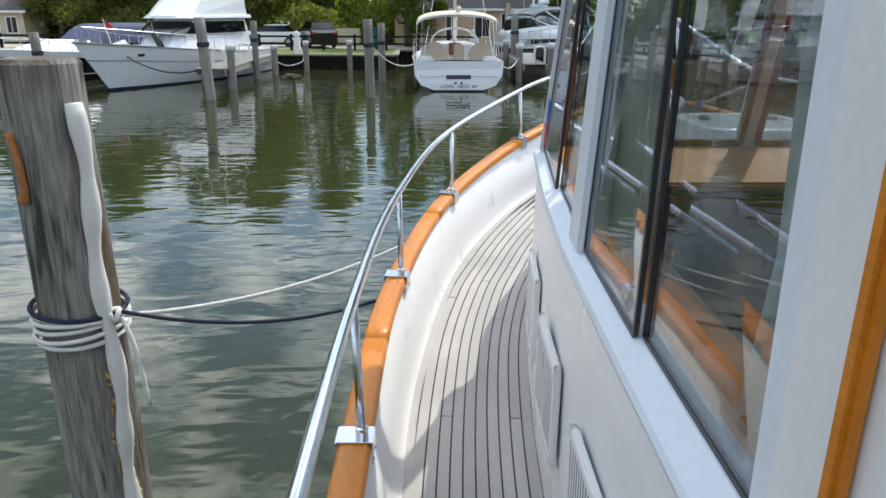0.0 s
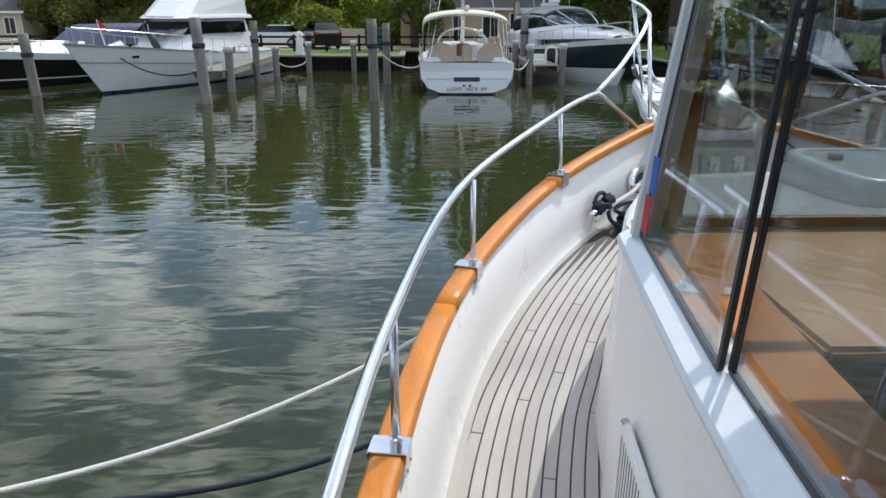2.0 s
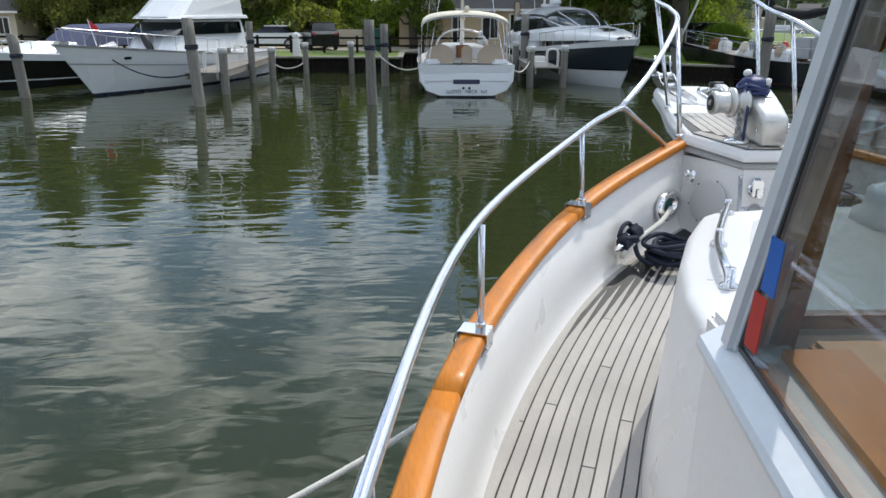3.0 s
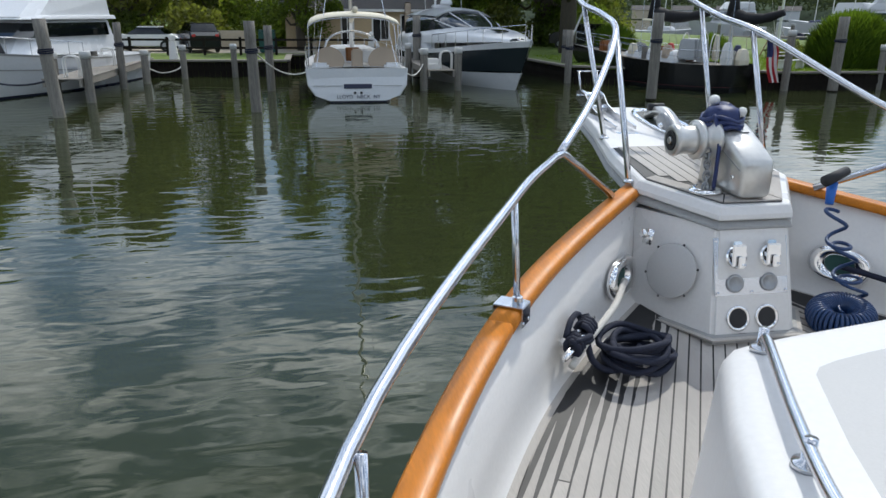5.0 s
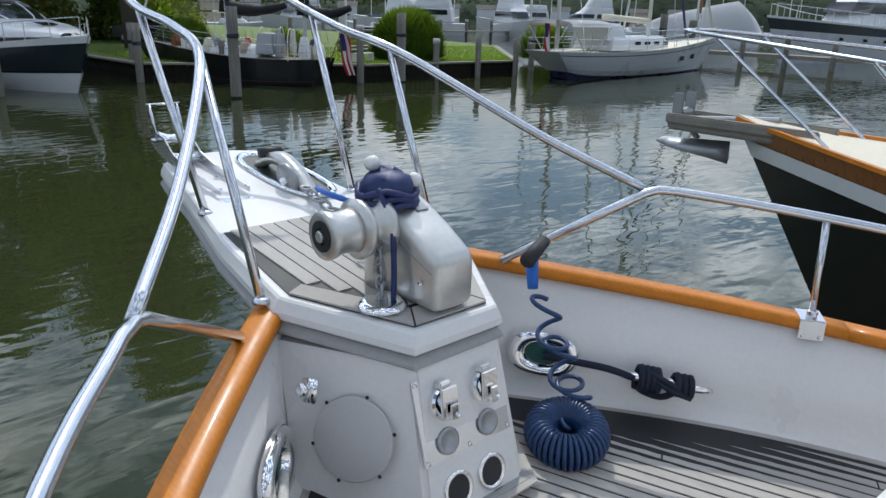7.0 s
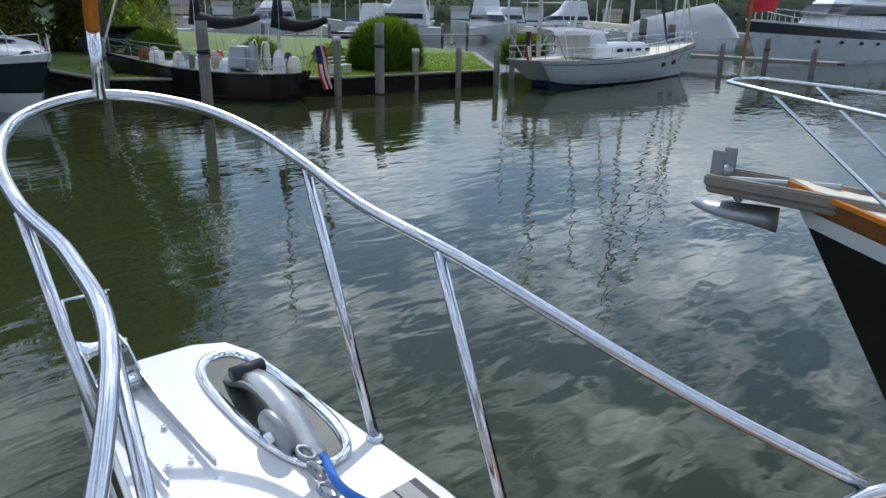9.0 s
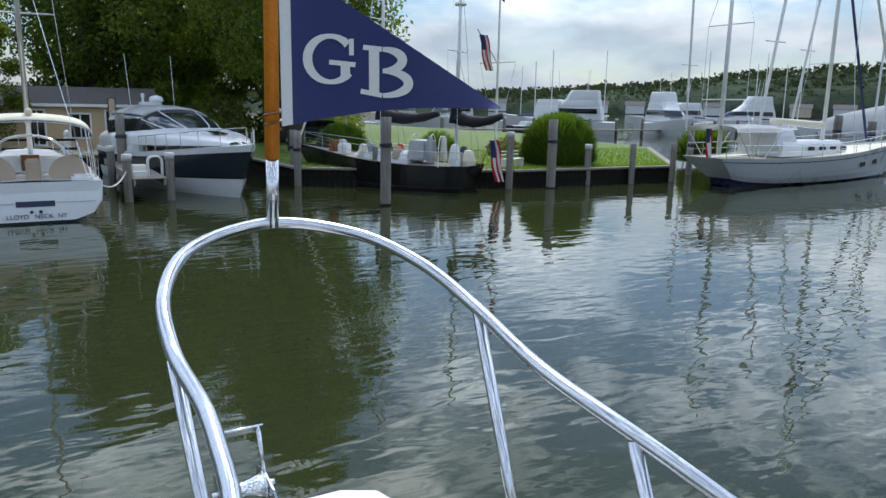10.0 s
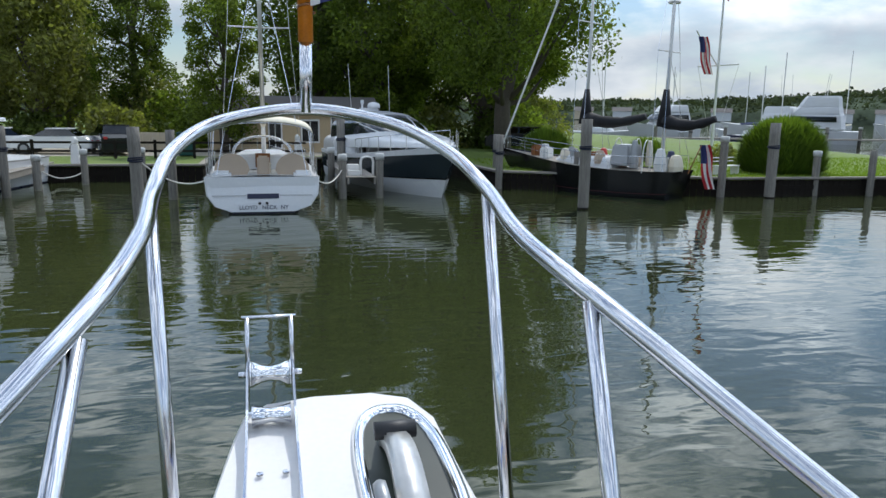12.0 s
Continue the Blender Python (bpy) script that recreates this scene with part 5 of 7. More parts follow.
def pile_at(x, y, h, r=0.15, cap=False, lean=(0, 0), label="weathered grey wooden dock pile in the water"):
    p = thing("dock_pile", label if not cap else "wooden dock pile with a white cap", "pile", group="dock piles", at=(x, y, 0))
    rnd = Vector((x, y, 0))
    rings = []
    for k in range(9):
        z = -1 + (h + 1) * k / 8
        rings.append([((r + 0.012 * noise.noise(Vector((math.cos(a) * 2, math.sin(a) * 2, z)) + rnd)) * math.cos(a) + lean[0] * (z - h * 0.5), (r + 0.012 * noise.noise(Vector((math.cos(a) * 2, math.sin(a) * 2, z)) + rnd)) * math.sin(a) + lean[1] * (z - h * 0.5), z) for a in (2 * math.pi * j / 14 for j in range(14))])
    part("shaft", loft(rings), PILE, p, smooth=True)
    t = rings[-1]
    cx, cy = sum(q[0] for q in t) / 14, sum(q[1] for q in t) / 14
    if cap:
        part("pile_cap", lathe([(r + 0.025, -0.22), (r + 0.025, 0.01), (r, 0.03), (0, 0.035)], 16, (cx, cy, h)), PILECAP, p, "white plastic cap", True)
    if not cap and h > 2.2:
        k = min(range(9), key=lambda m: abs(rings[m][0][2] - h * 0.62))
        mx_, my_, mz_ = sum(q[0] for q in rings[k]) / 14, sum(q[1] for q in rings[k]) / 14, rings[k][0][2]
        for j in range(3):
            part("rope_turn", tube([(mx_ + (r + 0.022) * math.cos(a), my_ + (r + 0.022) * math.sin(a), mz_ + 0.045 * j + 0.02 * math.sin(a + j)) for a in (2 * math.pi * i_ / 16 for i_ in range(17))], 0.022, 5), NAVYROPE, p, "dark mooring rope")
    dark = [[(cx * 0 + (q[0] - 0) * 1.02, q[1] * 1.02, q[2]) for q in rr] for rr in rings[:3]]
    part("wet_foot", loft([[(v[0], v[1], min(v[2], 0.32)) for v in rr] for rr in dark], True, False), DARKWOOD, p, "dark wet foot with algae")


for x, y, h, r, cap, lean in ((-9.98, 28.2, 2.98, 0.19, False, (-0.05, 0)), (-3.9, 28.9, 2.94, 0.18, False, (-0.015, 0)), (-17.4, 30.8, 2.35, 0.19, False, (-0.05, 0)), (11.25, 30.65, 3.31, 0.2, False, (0, 0)), (21.1, 33.0, 3.22, 0.22, False, (0, 0)), (23.9, 33.6, 1.98, 0.16, True, (0, 0)), (26.4, 33.05, 2.05, 0.15, False, (0, 0)), (19.1, 33.6, 2.6, 0.17, True, (0, 0)), (29.3, 33.0, 2.05, 0.16, False, (0, 0)), (10.35, 38.0, 2.5, 0.17, False, (0, 0)), (-10.0, 32.1, 1.8, 0.17, True, (0, 0)), (-10.0, 37.0, 2.75, 0.16, False, (0, 0)), (-9.55, 39.4, 1.48, 0.17, True, (0, 0)), (-8.25, 41.8, 1.6, 0.15, True, (0, 0)), (-5.9, 42.6, 1.62, 0.15, True, (0, 0)), (-3.73, 35.6, 2.68, 0.17, False, (0, 0)), (2.8, 35.16, 1.75, 0.16, True, (0, 0)), (4.3, 35.15, 1.78, 0.16, True, (0, 0)), (2.8, 40.5, 1.75, 0.16, True, (0, 0)), (4.3, 40.5, 1.9, 0.16, False, (0, 0)), (10.9, 40.2, 2.46, 0.17, False, (0, 0)), (-11.6, 33.6, 1.7, 0.16, True, (0, 0)), (-11.6, 39, 1.7, 0.16, True, (0, 0)), (3.4, 41.8, 3.1, 0.2, False, (0, 0)), (13.6, 36.6, 1.8, 0.14, False, (0, 0)), (33.5, 35.5, 2.6, 0.18, False, (0, 0)), (50.5, 37.0, 3.6, 0.28, False, (0, 0)), (54.0, 36.5, 3.2, 0.3, False, (0, 0))):
    pile_at(x, y, h, r, cap, lean)


def dock(x0, x1, y0, y1, z=0.86, name="finger_dock"):
    dk = thing(name, "weathered grey plank finger dock on piles", "dock")
    n = int((y1 - y0) / 0.16)
    first = None
    for k in range(n):
        y = y0 + (k + 0.5) * (y1 - y0) / n
        if first is None:
            first = part("plank", block((x1 - x0, 0.145, 0.04), (0, 0, 0), 0.004, segs=1), BOARD, dk)
            ob = first
        else:
            ob = first.copy()
            scene.collection.objects.link(ob)
        ob.location = ((x0 + x1) / 2, y, z)
    for x in (x0 + 0.06, x1 - 0.06):
        part("stringer", block((0.08, y1 - y0, 0.24), (x, (y0 + y1) / 2, z - 0.145)), BOARD, dk)


dock(-11.5, -10.15, 31.8, 44.4)
dock(2.95, 4.15, 35.0, 48.5)
dock(54.6, 56.6, 24.0, 40.0, 0.9)
dock(52.0, 54.6, 38.4, 40.0, 0.9)
for k in range(5):
    pile_at(54.5, 25.5 + 3.4 * k, 1.9 + 0.5 * (k % 2), 0.2)


def hoop(x, y, z=0.88, w=0.5, h=0.75):
    t = thing("boarding_hoop", "white curved dock ladder handrail", "handrail", group="dock handrails", at=(x, y, z))
    for d in (0, 0.3):
        part("hoop_tube", tube(smooth_line([(-w / 2, d, 0), (-w / 2, d, h * 0.8), (-w / 4, d, h), (w / 4, d, h), (w / 2, d, h * 0.8), (w / 2, d, 0)]), 0.03, 8), WHITEPAINT, t, smooth=True)


hoop(3.85, 35.5)
hoop(-10.6, 32.3)
hoop(-10.9, 38.4)
step = thing("dock_steps", "white plastic boarding steps on the dock", "steps", at=(3.3, 35.6, 0.88))
for k in range(2):
    part("step", block((0.5, 0.35, 0.22), (0, 0.3 * k, 0.11 + 0.22 * k), 0.02), WHITEPAINT, step)


def pedestal(x, y):
    p = thing("power_pedestal", "white shore power pedestal with a lantern top", "power pedestal", group="power pedestals", at=(x, y, LZ))
    part("pedestal_body", block((0.42, 0.4, 0.95), (0, 0, 0.475), 0.04, taper=(0.75, 0.75)), WHITEPAINT, p)
    part("lantern", lathe([(0.12, 0.95), (0.17, 1.0), (0.13, 1.1), (0.16, 1.16), (0.05, 1.28), (0.0, 1.3)], 14), WHITEPAINT, p, smooth=True)


pedestal(-9.0, 43.6)
pedestal(1.6, 49.0)
cable = thing("shore_cable", "yellowish hose looped from the pedestal to the dock", "hose")
part("cable_run", tube(smooth_line([(-8.8, 43.4, 1.2), (-8.6, 42.9, 0.5), (-9.4, 42.4, 0.25), (-10.1, 42, 0.6), (-10.2, 41.5, 0.9)]), 0.03, 8), WHITEROPE, cable, smooth=True)

# ---- boats ----


def hull_form(L, B, stern, fb0, fb1, flare=0.35, rake=1.2, full=2.2, over=0.0, bilge=False):
    """A function (t, f, side) giving hull points: t from stern to bow, f from the waterline to the sheer."""
    def at(t, f, s):
        shape = stern + (1 - stern) * math.sin(min(1, t / 0.45) * math.pi / 2) if t < 0.45 else (1 - ((t - 0.45) / 0.55) ** full)
        w = B / 2 * shape
        k = 0.90 - flare * max(0.0, t - 0.3) ** 1.2
        w *= k + (1 - k) * max(f, -0.5) ** (1.0 if f < 0 else 0.8) if f >= 0 else k * (1 + f * 0.5)
        if bilge:
            w *= 0.58 + 0.42 * max(f, 0.0) ** 0.5
        aft = (1 - min(max(f, 0.0), 1.0)) * (1 - t) ** 6
        y = L * t + rake * max(f, -0.6) * t ** 5 + over * aft
        z = (fb0 + (fb1 - fb0) * t ** 1.8 - 0.12 * math.sin(math.pi * t)) * f + 0.22 * over * aft
        return Vector((s * max(w, 0.01), y, z))
    return at


def hull_band(at, f0, f1, n=26, m=4, ends=True):
    bm = bmesh.new()
    for s in (-1, 1):
        loft([[at(i / n, f0 + (f1 - f0) * j / m, s) for j in range(m + 1)] for i in range(n + 1)], False, False, bm)
    if ends:
        loft([[at(0, f0 + (f1 - f0) * j / m, s) for j in range(m + 1)] for s in (-1, 1)], False, False, bm)
    return bm


def deck_top(at, f=1.0, n=26, lift=0.0):
    return loft([[at(i / n, f, -1) + Vector((0, 0, lift)), Vector((0, at(i / n, f, 1).y, at(i / n, f, 1).z + lift + 0.06)), at(i / n, f, 1) + Vector((0, 0, lift))] for i in range(n + 1)], False, False)


def cabin_top(y0, y1, w0, w1, z0, z1, bevel=0.12, rake0=0.2, rake1=0.6):
    """A rounded deckhouse from y0 to y1 with raked ends."""
    rings = []
    for f, ins in ((0, 0), (0.55, 0.35), (0.85, 0.75), (1.0, 1.6)):
        i = ins * bevel
        z = z0 + (z1 - z0) * f
        a, b = y0 + rake0 * f + i * 0.5, y1 - rake1 * f - i * 0.5
        rings.append([(-w0 + i, a, z), (w0 - i, a, z), (w1 - i * 0.9 + 0.02, b - 0.35 * (b - a) * 0.3, z), (max(0.15, w1 * 0.6 - i), b, z), (-max(0.15, w1 * 0.6 - i), b, z), (-w1 + i * 0.9 - 0.02, b - 0.35 * (b - a) * 0.3, z)])
    return loft(rings)


def lifeline(parent, at, t0, t1, h=0.6, n=8, r=0.014, f=1.0, inset=0.05, mid=False):
    for s in (-1, 1):
        top = []
        for k in range(n + 1):
            p = at(t0 + (t1 - t0) * k / n, f, s)
            p.x -= s * inset * min(1, abs(p.x) * 4)
            q = p + Vector((0, 0, h))
            top.append(q)
            part("stanchion", tube([p, q], r, 6), STEEL, parent)
        part("rail", tube(smooth_line(top, 3), r, 6), STEEL, parent)
        if mid:
            part("rail", tube([p - Vector((0, 0, h * 0.5)) for p in top], r * 0.6, 6), STEEL, parent)


def flag_us(parent_at, turn, size=1.0, name="ensign"):
    fl = thing(name, "red and white striped flag with a blue canton hanging limp", "flag", group="striped flags", at=parent_at, turn=turn)
    n = 7
    for k in range(n):
        x0, x1 = k * 0.052 * size, (k + 1) * 0.052 * size
        rings = []
        for j in range(13):
            z = -j * 0.11 * size
            sway = 0.03 * math.sin(j * 0.6) * size + 0.028 * j * size
            rings.append([(x0 + sway, 0.075 * math.sin(k * 1.5 + j * 0.22), z), (x1 + sway, 0.075 * math.sin((k + 1) * 1.5 + j * 0.22), z), (x1 + sway, 0.012 + 0.075 * math.sin((k + 1) * 1.5 + j * 0.22), z), (x0 + sway, 0.012 + 0.075 * math.sin(k * 1.5 + j * 0.22), z)])
        cut = 5 if k < 4 else 0
        if cut:
            part("canton", loft(rings[:cut + 1]), FLAGBLUE, fl)
        part("stripe", loft(rings[cut:]), FLAGRED if k % 2 == 0 else FLAGWHITE, fl)
    return fl


# white sloop, stern towards the water
sloop = thing("white_sloop", "white sailing sloop moored stern out with a cream bimini", "sailboat", at=(-0.30, 31.2, 0))
at = hull_form(11.5, 3.95, 0.95, 1.25, 1.5, 0.25, 0.9, 2.0, 0.0, True)
part("hull", hull_band(at, 0.06, 1.0), HULLWHITE, sloop, smooth=False)
part("boot_stripe", hull_band(at, -0.25, 0.06), NAVYPAINT, sloop, "navy bottom paint")
part("deck", deck_top(at), NONSKID, sloop)
tr = part("transom", loft([[(x * 1.03, y + 0.06, z) for x, y, z in ring] if k == 0 else ring for k, ring in enumerate([[(-1.05, -0.12, 0.07), (1.05, -0.12, 0.07), (1.55, -0.10, 0.25), (1.80, -0.06, 0.62), (1.86, 0.06, 1.24), (-1.86, 0.06, 1.24), (-1.80, -0.06, 0.62), (-1.55, -0.10, 0.25)]] * 2)]), HULLWHITE, sloop)
for s in (-1, 1):
    part("transom_line", block((1.1, 0.012, 0.02), (s * 1.1, -0.068, 0.62), 0, (-8, 0, s * -2)), GREYPAINT, tr)
part("stern_step", block((1.05, 0.02, 0.17), (0, -0.075, 0.60), 0.02, (-8, 0, 0)), NAVYPAINT, sloop, "dark slot of the stern step")
for x in (-0.12, 0.12):
    part("exhaust", lathe([(0.05, 0), (0.05, 0.02)], 12, (x, -0.10, 0.36), (90, 0, 0)), RUBBER, sloop)
for word, x in (("LLOYD", -0.50), ("NECK", 0.20), ("NY", 0.70)):
    txt = bpy.data.curves.new("hailing_port", "FONT")
    txt.body, txt.size, txt.align_x, txt.extrude = word, 0.19, "CENTER", 0.002
    dg = bpy.data.objects.new("tmp", txt)
    scene.collection.objects.link(dg)
    bpy.context.view_layer.update()
    me = bpy.data.meshes.new_from_object(dg.evaluated_get(bpy.context.evaluated_depsgraph_get()))
    bpy.data.objects.remove(dg)
    me.materials.append(NAVYPAINT)
    lettering = new("hailing_port", me)
    lettering.parent = sloop
    lettering.matrix_basis = pose(x, -0.135, 0.16, 86, 0, 0)
    lettering["label"] = "dark hailing port lettering"
for s in (-1, 1):
    part("coaming", block((0.62, 1.6, 0.3), (s * 1.35, 1.0, 1.28), 0.08), HULLWHITE, sloop)
    rings = []
    for a in (k * math.pi / 14 for k in range(15)):
        rings.append([(s * (1.02 + 0.58 * math.cos(a)), 0.55, 1.42 + 0.58 * math.sin(a)), (s * (1.02 + 0.58 * math.cos(a)), 0.63, 1.42 + 0.58 * math.sin(a)), (s * (0.95 + 0.4 * math.cos(a)), 0.63, 1.22), (s * (0.95 + 0.4 * math.cos(a)), 0.55, 1.22)])
    part("wheel_cover", loft(rings), CANVASTAN, sloop, "round tan wheel cover")
    part("seat_back", block((0.14, 1.6, 0.4), (s * 0.75, 2.3, 1.38), 0.04), CANVASTAN, sloop)
part("helm_seat", block((0.42, 0.3, 0.8), (0.03, 0.55, 1.52), 0.06), CANVASTAN, sloop, "tan canvas covered helm seat")
part("cockpit_table", block((0.35, 1.0, 0.55), (0.12, 1.9, 1.35), 0.05), CREAM, sloop)
part("companionway", block((0.55, 0.05, 0.6), (0, 3.35, 1.55), 0.01), DARKTEAK, sloop)
part("coachroof", cabin_top(3.3, 8.4, 1.25, 0.9, 1.25, 1.78), HULLWHITE, sloop)
rings = []
for y, zt in ((0.7, 3.08), (1.4, 3.2), (2.4, 3.24), (3.3, 3.12)):
    rings.append([(1.75 * math.cos(a), y, zt - 0.62 + 0.62 * math.sin(a) ** 0.55) for a in (math.pi * (0.06 + 0.88 * k / 18) for k in range(19))])
bm = loft(rings, False, False)
bm.normal_update()
bmesh.ops.solidify(bm, geom=bm.faces[:], thickness=0.03)
part("bimini", bm, CREAM, sloop, "cream canvas bimini", True)
for y, zt in ((0.72, 3.06), (2.0, 3.2), (3.28, 3.1)):
    part("bimini_bow", tube([(1.8, 1.4 + (y - 1.4) * 0.5, 1.25)] + [(1.77 * math.cos(a), y, zt - 0.62 + 0.60 * math.sin(a) ** 0.55) for a in (math.pi * (0.05 + 0.9 * k / 18) for k in range(19))] + [(-1.8, 1.4 + (y - 1.4) * 0.5, 1.25)], 0.02, 7), STEEL, sloop, smooth=True)
rings = []
for y, k, hh in ((3.4, 1.0, 1.0), (3.7, 0.98, 1.02), (4.0, 0.95, 0.96)):
    rings.append([(1.15 * k * math.cos(a), y, 1.5 + hh * math.sin(a) ** 0.6) for a in (math.pi * (0.22 + 0.56 * j / 16) for j in range(17))])
    part("dodger_bow", tube([(1.15 * k * math.cos(a), y, 1.49 + hh * math.sin(a) ** 0.6) for a in (math.pi * j / 20 for j in range(21))], 0.02, 6), STEEL, sloop, smooth=True)
bm = loft(rings, False, False)
bmesh.ops.solidify(bm, geom=bm.faces[:], thickness=0.025)
part("dodger", bm, CREAM, sloop, "cream sprayhood", True)
lifeline(sloop, at, 0.03, 0.95, 0.62, 8, mid=True)
mast = part("mast", tube([(0.05, 4.7, 1.6), (0.05, 4.6, 15.5)], [0.09, 0.075], 10), SATIN, sloop, smooth=True)
for z, w in ((6.6, 1.15), (10.2, 0.95)):
    part("spreader", tube([(-w, 4.4, z), (0.05, 4.65, z), (w, 4.4, z)], 0.03, 6), SATIN, mast)
for s in (-1, 1):
    part("shroud", tube([(s * 1.6, 4.5, 1.3), (s * 1.15, 4.4, 6.6), (s * 0.95, 4.4, 10.2), (0.05, 4.6, 15.2)], 0.010, 5), STEEL, mast)
    part("backstay", tube([(s * 1.5, 0.1, 1.3), (0.05, 4.6, 9.5)], 0.010, 5), STEEL, mast)
part("boom", tube([(0.05, 4.6, 2.9), (0.05, 1.2, 3.35)], 0.11, 8), CREAM, sloop, "boom with a furled sail cover", True)
for s, tgt in ((-1, (-3.75, 28.95, 1.9)), (1, (2.8, 35.2, 1.2))):
    ln = thing("stern_line", "white mooring line from the sloop's stern to a pile", "rope", group="stern lines")
    part("line_strand", tube(rope_line((-0.30 + s * 1.8, 31.5, 1.15), tgt, 0.35), 0.025, 6), WHITEROPE, ln)

# charcoal express cruiser, bow out
cr = thing("express_cruiser", "white over charcoal express motor cruiser moored bow out", "motorboat", at=(4.75, 46.6, 0), turn=-170)
cr.scale = (1.15, 1.0, 1.2)
at = hull_form(12.0, 3.7, 0.95, 1.15, 1.70, 0.50, 1.25, 2.9)
part("bottom", hull_band(at, -0.2, 0.40), HULLWHITE, cr, "pale lower hull")
part("hull", hull_band(at, 0.40, 0.93), HULLGREY, cr, "charcoal hull side")
part("stripe", hull_band(lambda t, f, s: at(t, f, s) * 1.0 + Vector((s * 0.012, 0, 0)), 0.385, 0.415, 26, 1, False), HULLBLACK, cr)
part("gunwale", hull_band(at, 0.93, 1.06), HULLWHITE, cr)
part("deck", deck_top(at, 1.06), HULLWHITE, cr)


def arch(w, y, z0, zt, a0=0.0, a1=180.0, n=22, p=0.55):
    """Half a rounded section across the boat, from angle a0 to a1."""
    return [(w * math.copysign(abs(math.cos(a)) ** 0.8, math.cos(a)), y, z0 + (zt - z0) * max(0.0, math.sin(a)) ** p) for a in (radians(a0 + (a1 - a0) * k / n) for k in range(n + 1))]


part("foredeck_crown", loft([arch(at(y / 12.6, 1.06, 1).x - 0.12, y, 1.30 + 0.035 * y, zt) for y, zt in ((12.0, 1.84), (11.4, 1.93), (10.4, 2.02), (9.0, 2.12), (7.6, 2.20), (6.0, 2.18), (2.0, 2.05))], False, False), HULLWHITE, cr, "smooth white rounded foredeck", True)
ws = part("windscreen", loft([arch(w, y, 1.75, zt) for y, w, zt in ((8.3, 0.75, 2.10), (7.7, 1.10, 2.28), (6.6, 1.36, 2.56), (5.5, 1.46, 2.78), (4.0, 1.52, 2.84), (1.2, 1.55, 2.78))], False, False), CABGLASS, cr, "raked wraparound dark windscreen", True)
bm = loft([arch(w, y, 1.76, zt, 33, 147) for y, w, zt in ((5.75, 1.47, 2.78), (5.2, 1.50, 2.87), (4.0, 1.55, 2.92), (2.2, 1.57, 2.90), (0.7, 1.56, 2.80))], False, False)
bmesh.ops.solidify(bm, geom=bm.faces[:], thickness=0.05)
part("hardtop", bm, HULLWHITE, cr, "thin white rounded hardtop", True)
for a in (26, 66, 114, 154):
    line_ = [arch(w + 0.012, y, 1.76, zt + 0.012, a, a + 1, 1)[0] for y, w, zt in ((8.2, 0.80, 2.12), (7.7, 1.10, 2.28), (6.6, 1.36, 2.56), (5.6, 1.46, 2.77))]
    part("windscreen_bar", tube(line_, 0.022, 6), HULLWHITE, ws)
part("cockpit_coaming", loft([arch(1.72, y, 1.0, zt, 0, 180, 22, 0.3) for y, zt in ((5.6, 1.95), (3.5, 2.02), (0.3, 1.95))]), HULLWHITE, cr, smooth=True)
for x in (-0.45, 0.45):
    part("deck_hatch", block((0.5, 0.5, 0.03), (x * 0.2, 10.0 + x, 2.07), 0.01, (-4, 0, 0)), CABGLASS, cr, "dark foredeck hatch")
for s in (-1, 1):
    bm = lathe([(0.22, 0), (0.22, 0.012), (0.0, 0.013)], 18)
    for v in bm.verts:
        v.co.y *= 0.5
    bm.transform(Matrix.Translation(at(0.74, 0.68, s)) @ pose(s * 0.02, 0, 0, 0, s * 90, 0) @ pose(0, 0, 0, 0, 0, 90))
    part("porthole", bm, HULLBLACK, cr)
    part("antenna", tube([(s * 0.9, 2.6, 2.75), (s * 0.95, 2.2, 4.9)], 0.012, 5), WHITEPAINT, cr)
part("radar_dome", lathe([(0.28, 0), (0.3, 0.08), (0.26, 0.2), (0.1, 0.26), (0, 0.27)], 18, (-0.25, 2.2, 3.04)), HULLWHITE, cr, smooth=True)
part("radar_mount", block((0.9, 0.4, 0.16), (0, 2.2, 2.96), 0.05), HULLWHITE, cr)
part("horn_light", lathe([(0.05, 0), (0.05, 0.18), (0.08, 0.2), (0.08, 0.34), (0, 0.36)], 10, (0.3, 2.2, 3.03)), HULLWHITE, cr)
lifeline(cr, at, 0.55, 0.985, 0.55, 7, f=1.06)
part("anchor", block((0.12, 0.5, 0.1), (0, 12.3, 1.75), 0.03, (-20, 0, 0)), STEEL, cr)

# white sport fisher
sf = thing("sport_fisher", "white flybridge sport fishing yacht with a tall tuna tower", "motorboat", at=(-11.9, 43.6, 0), turn=166)
at = hull_form(12.6, 4.3, 0.9, 1.25, 2.05, 0.55, 1.9, 2.1)
part("hull", hull_band(at, 0.05, 0.96), HULLWHITE, sf)
part("boot_stripe", hull_band(at, -0.2, 0.05), NAVYPAINT, sf)
part("rub_rail", hull_band(lambda t, f, s: at(t, f, s) + Vector((s * 0.03, 0, 0)), 0.95, 1.0, 26, 1), GREYPAINT, sf)
part("deck", deck_top(at, 0.98), HULLWHITE, sf)
part("deckhouse", cabin_top(3.0, 9.2, 1.75, 1.2, 1.5, 3.0, 0.2, 0.1, 1.6), HULLWHITE, sf)
part("house_glazing", cabin_top(3.5, 8.95, 1.78, 1.22, 2.18, 2.72, 0.02, 0.1, 1.0), DARKGLASS, sf, "dark wraparound windows")
part("flybridge", cabin_top(3.0, 8.2, 1.65, 1.15, 2.95, 4.35, 0.2, 0.0, 2.3), HULLWHITE, sf, "white raked flybridge front")
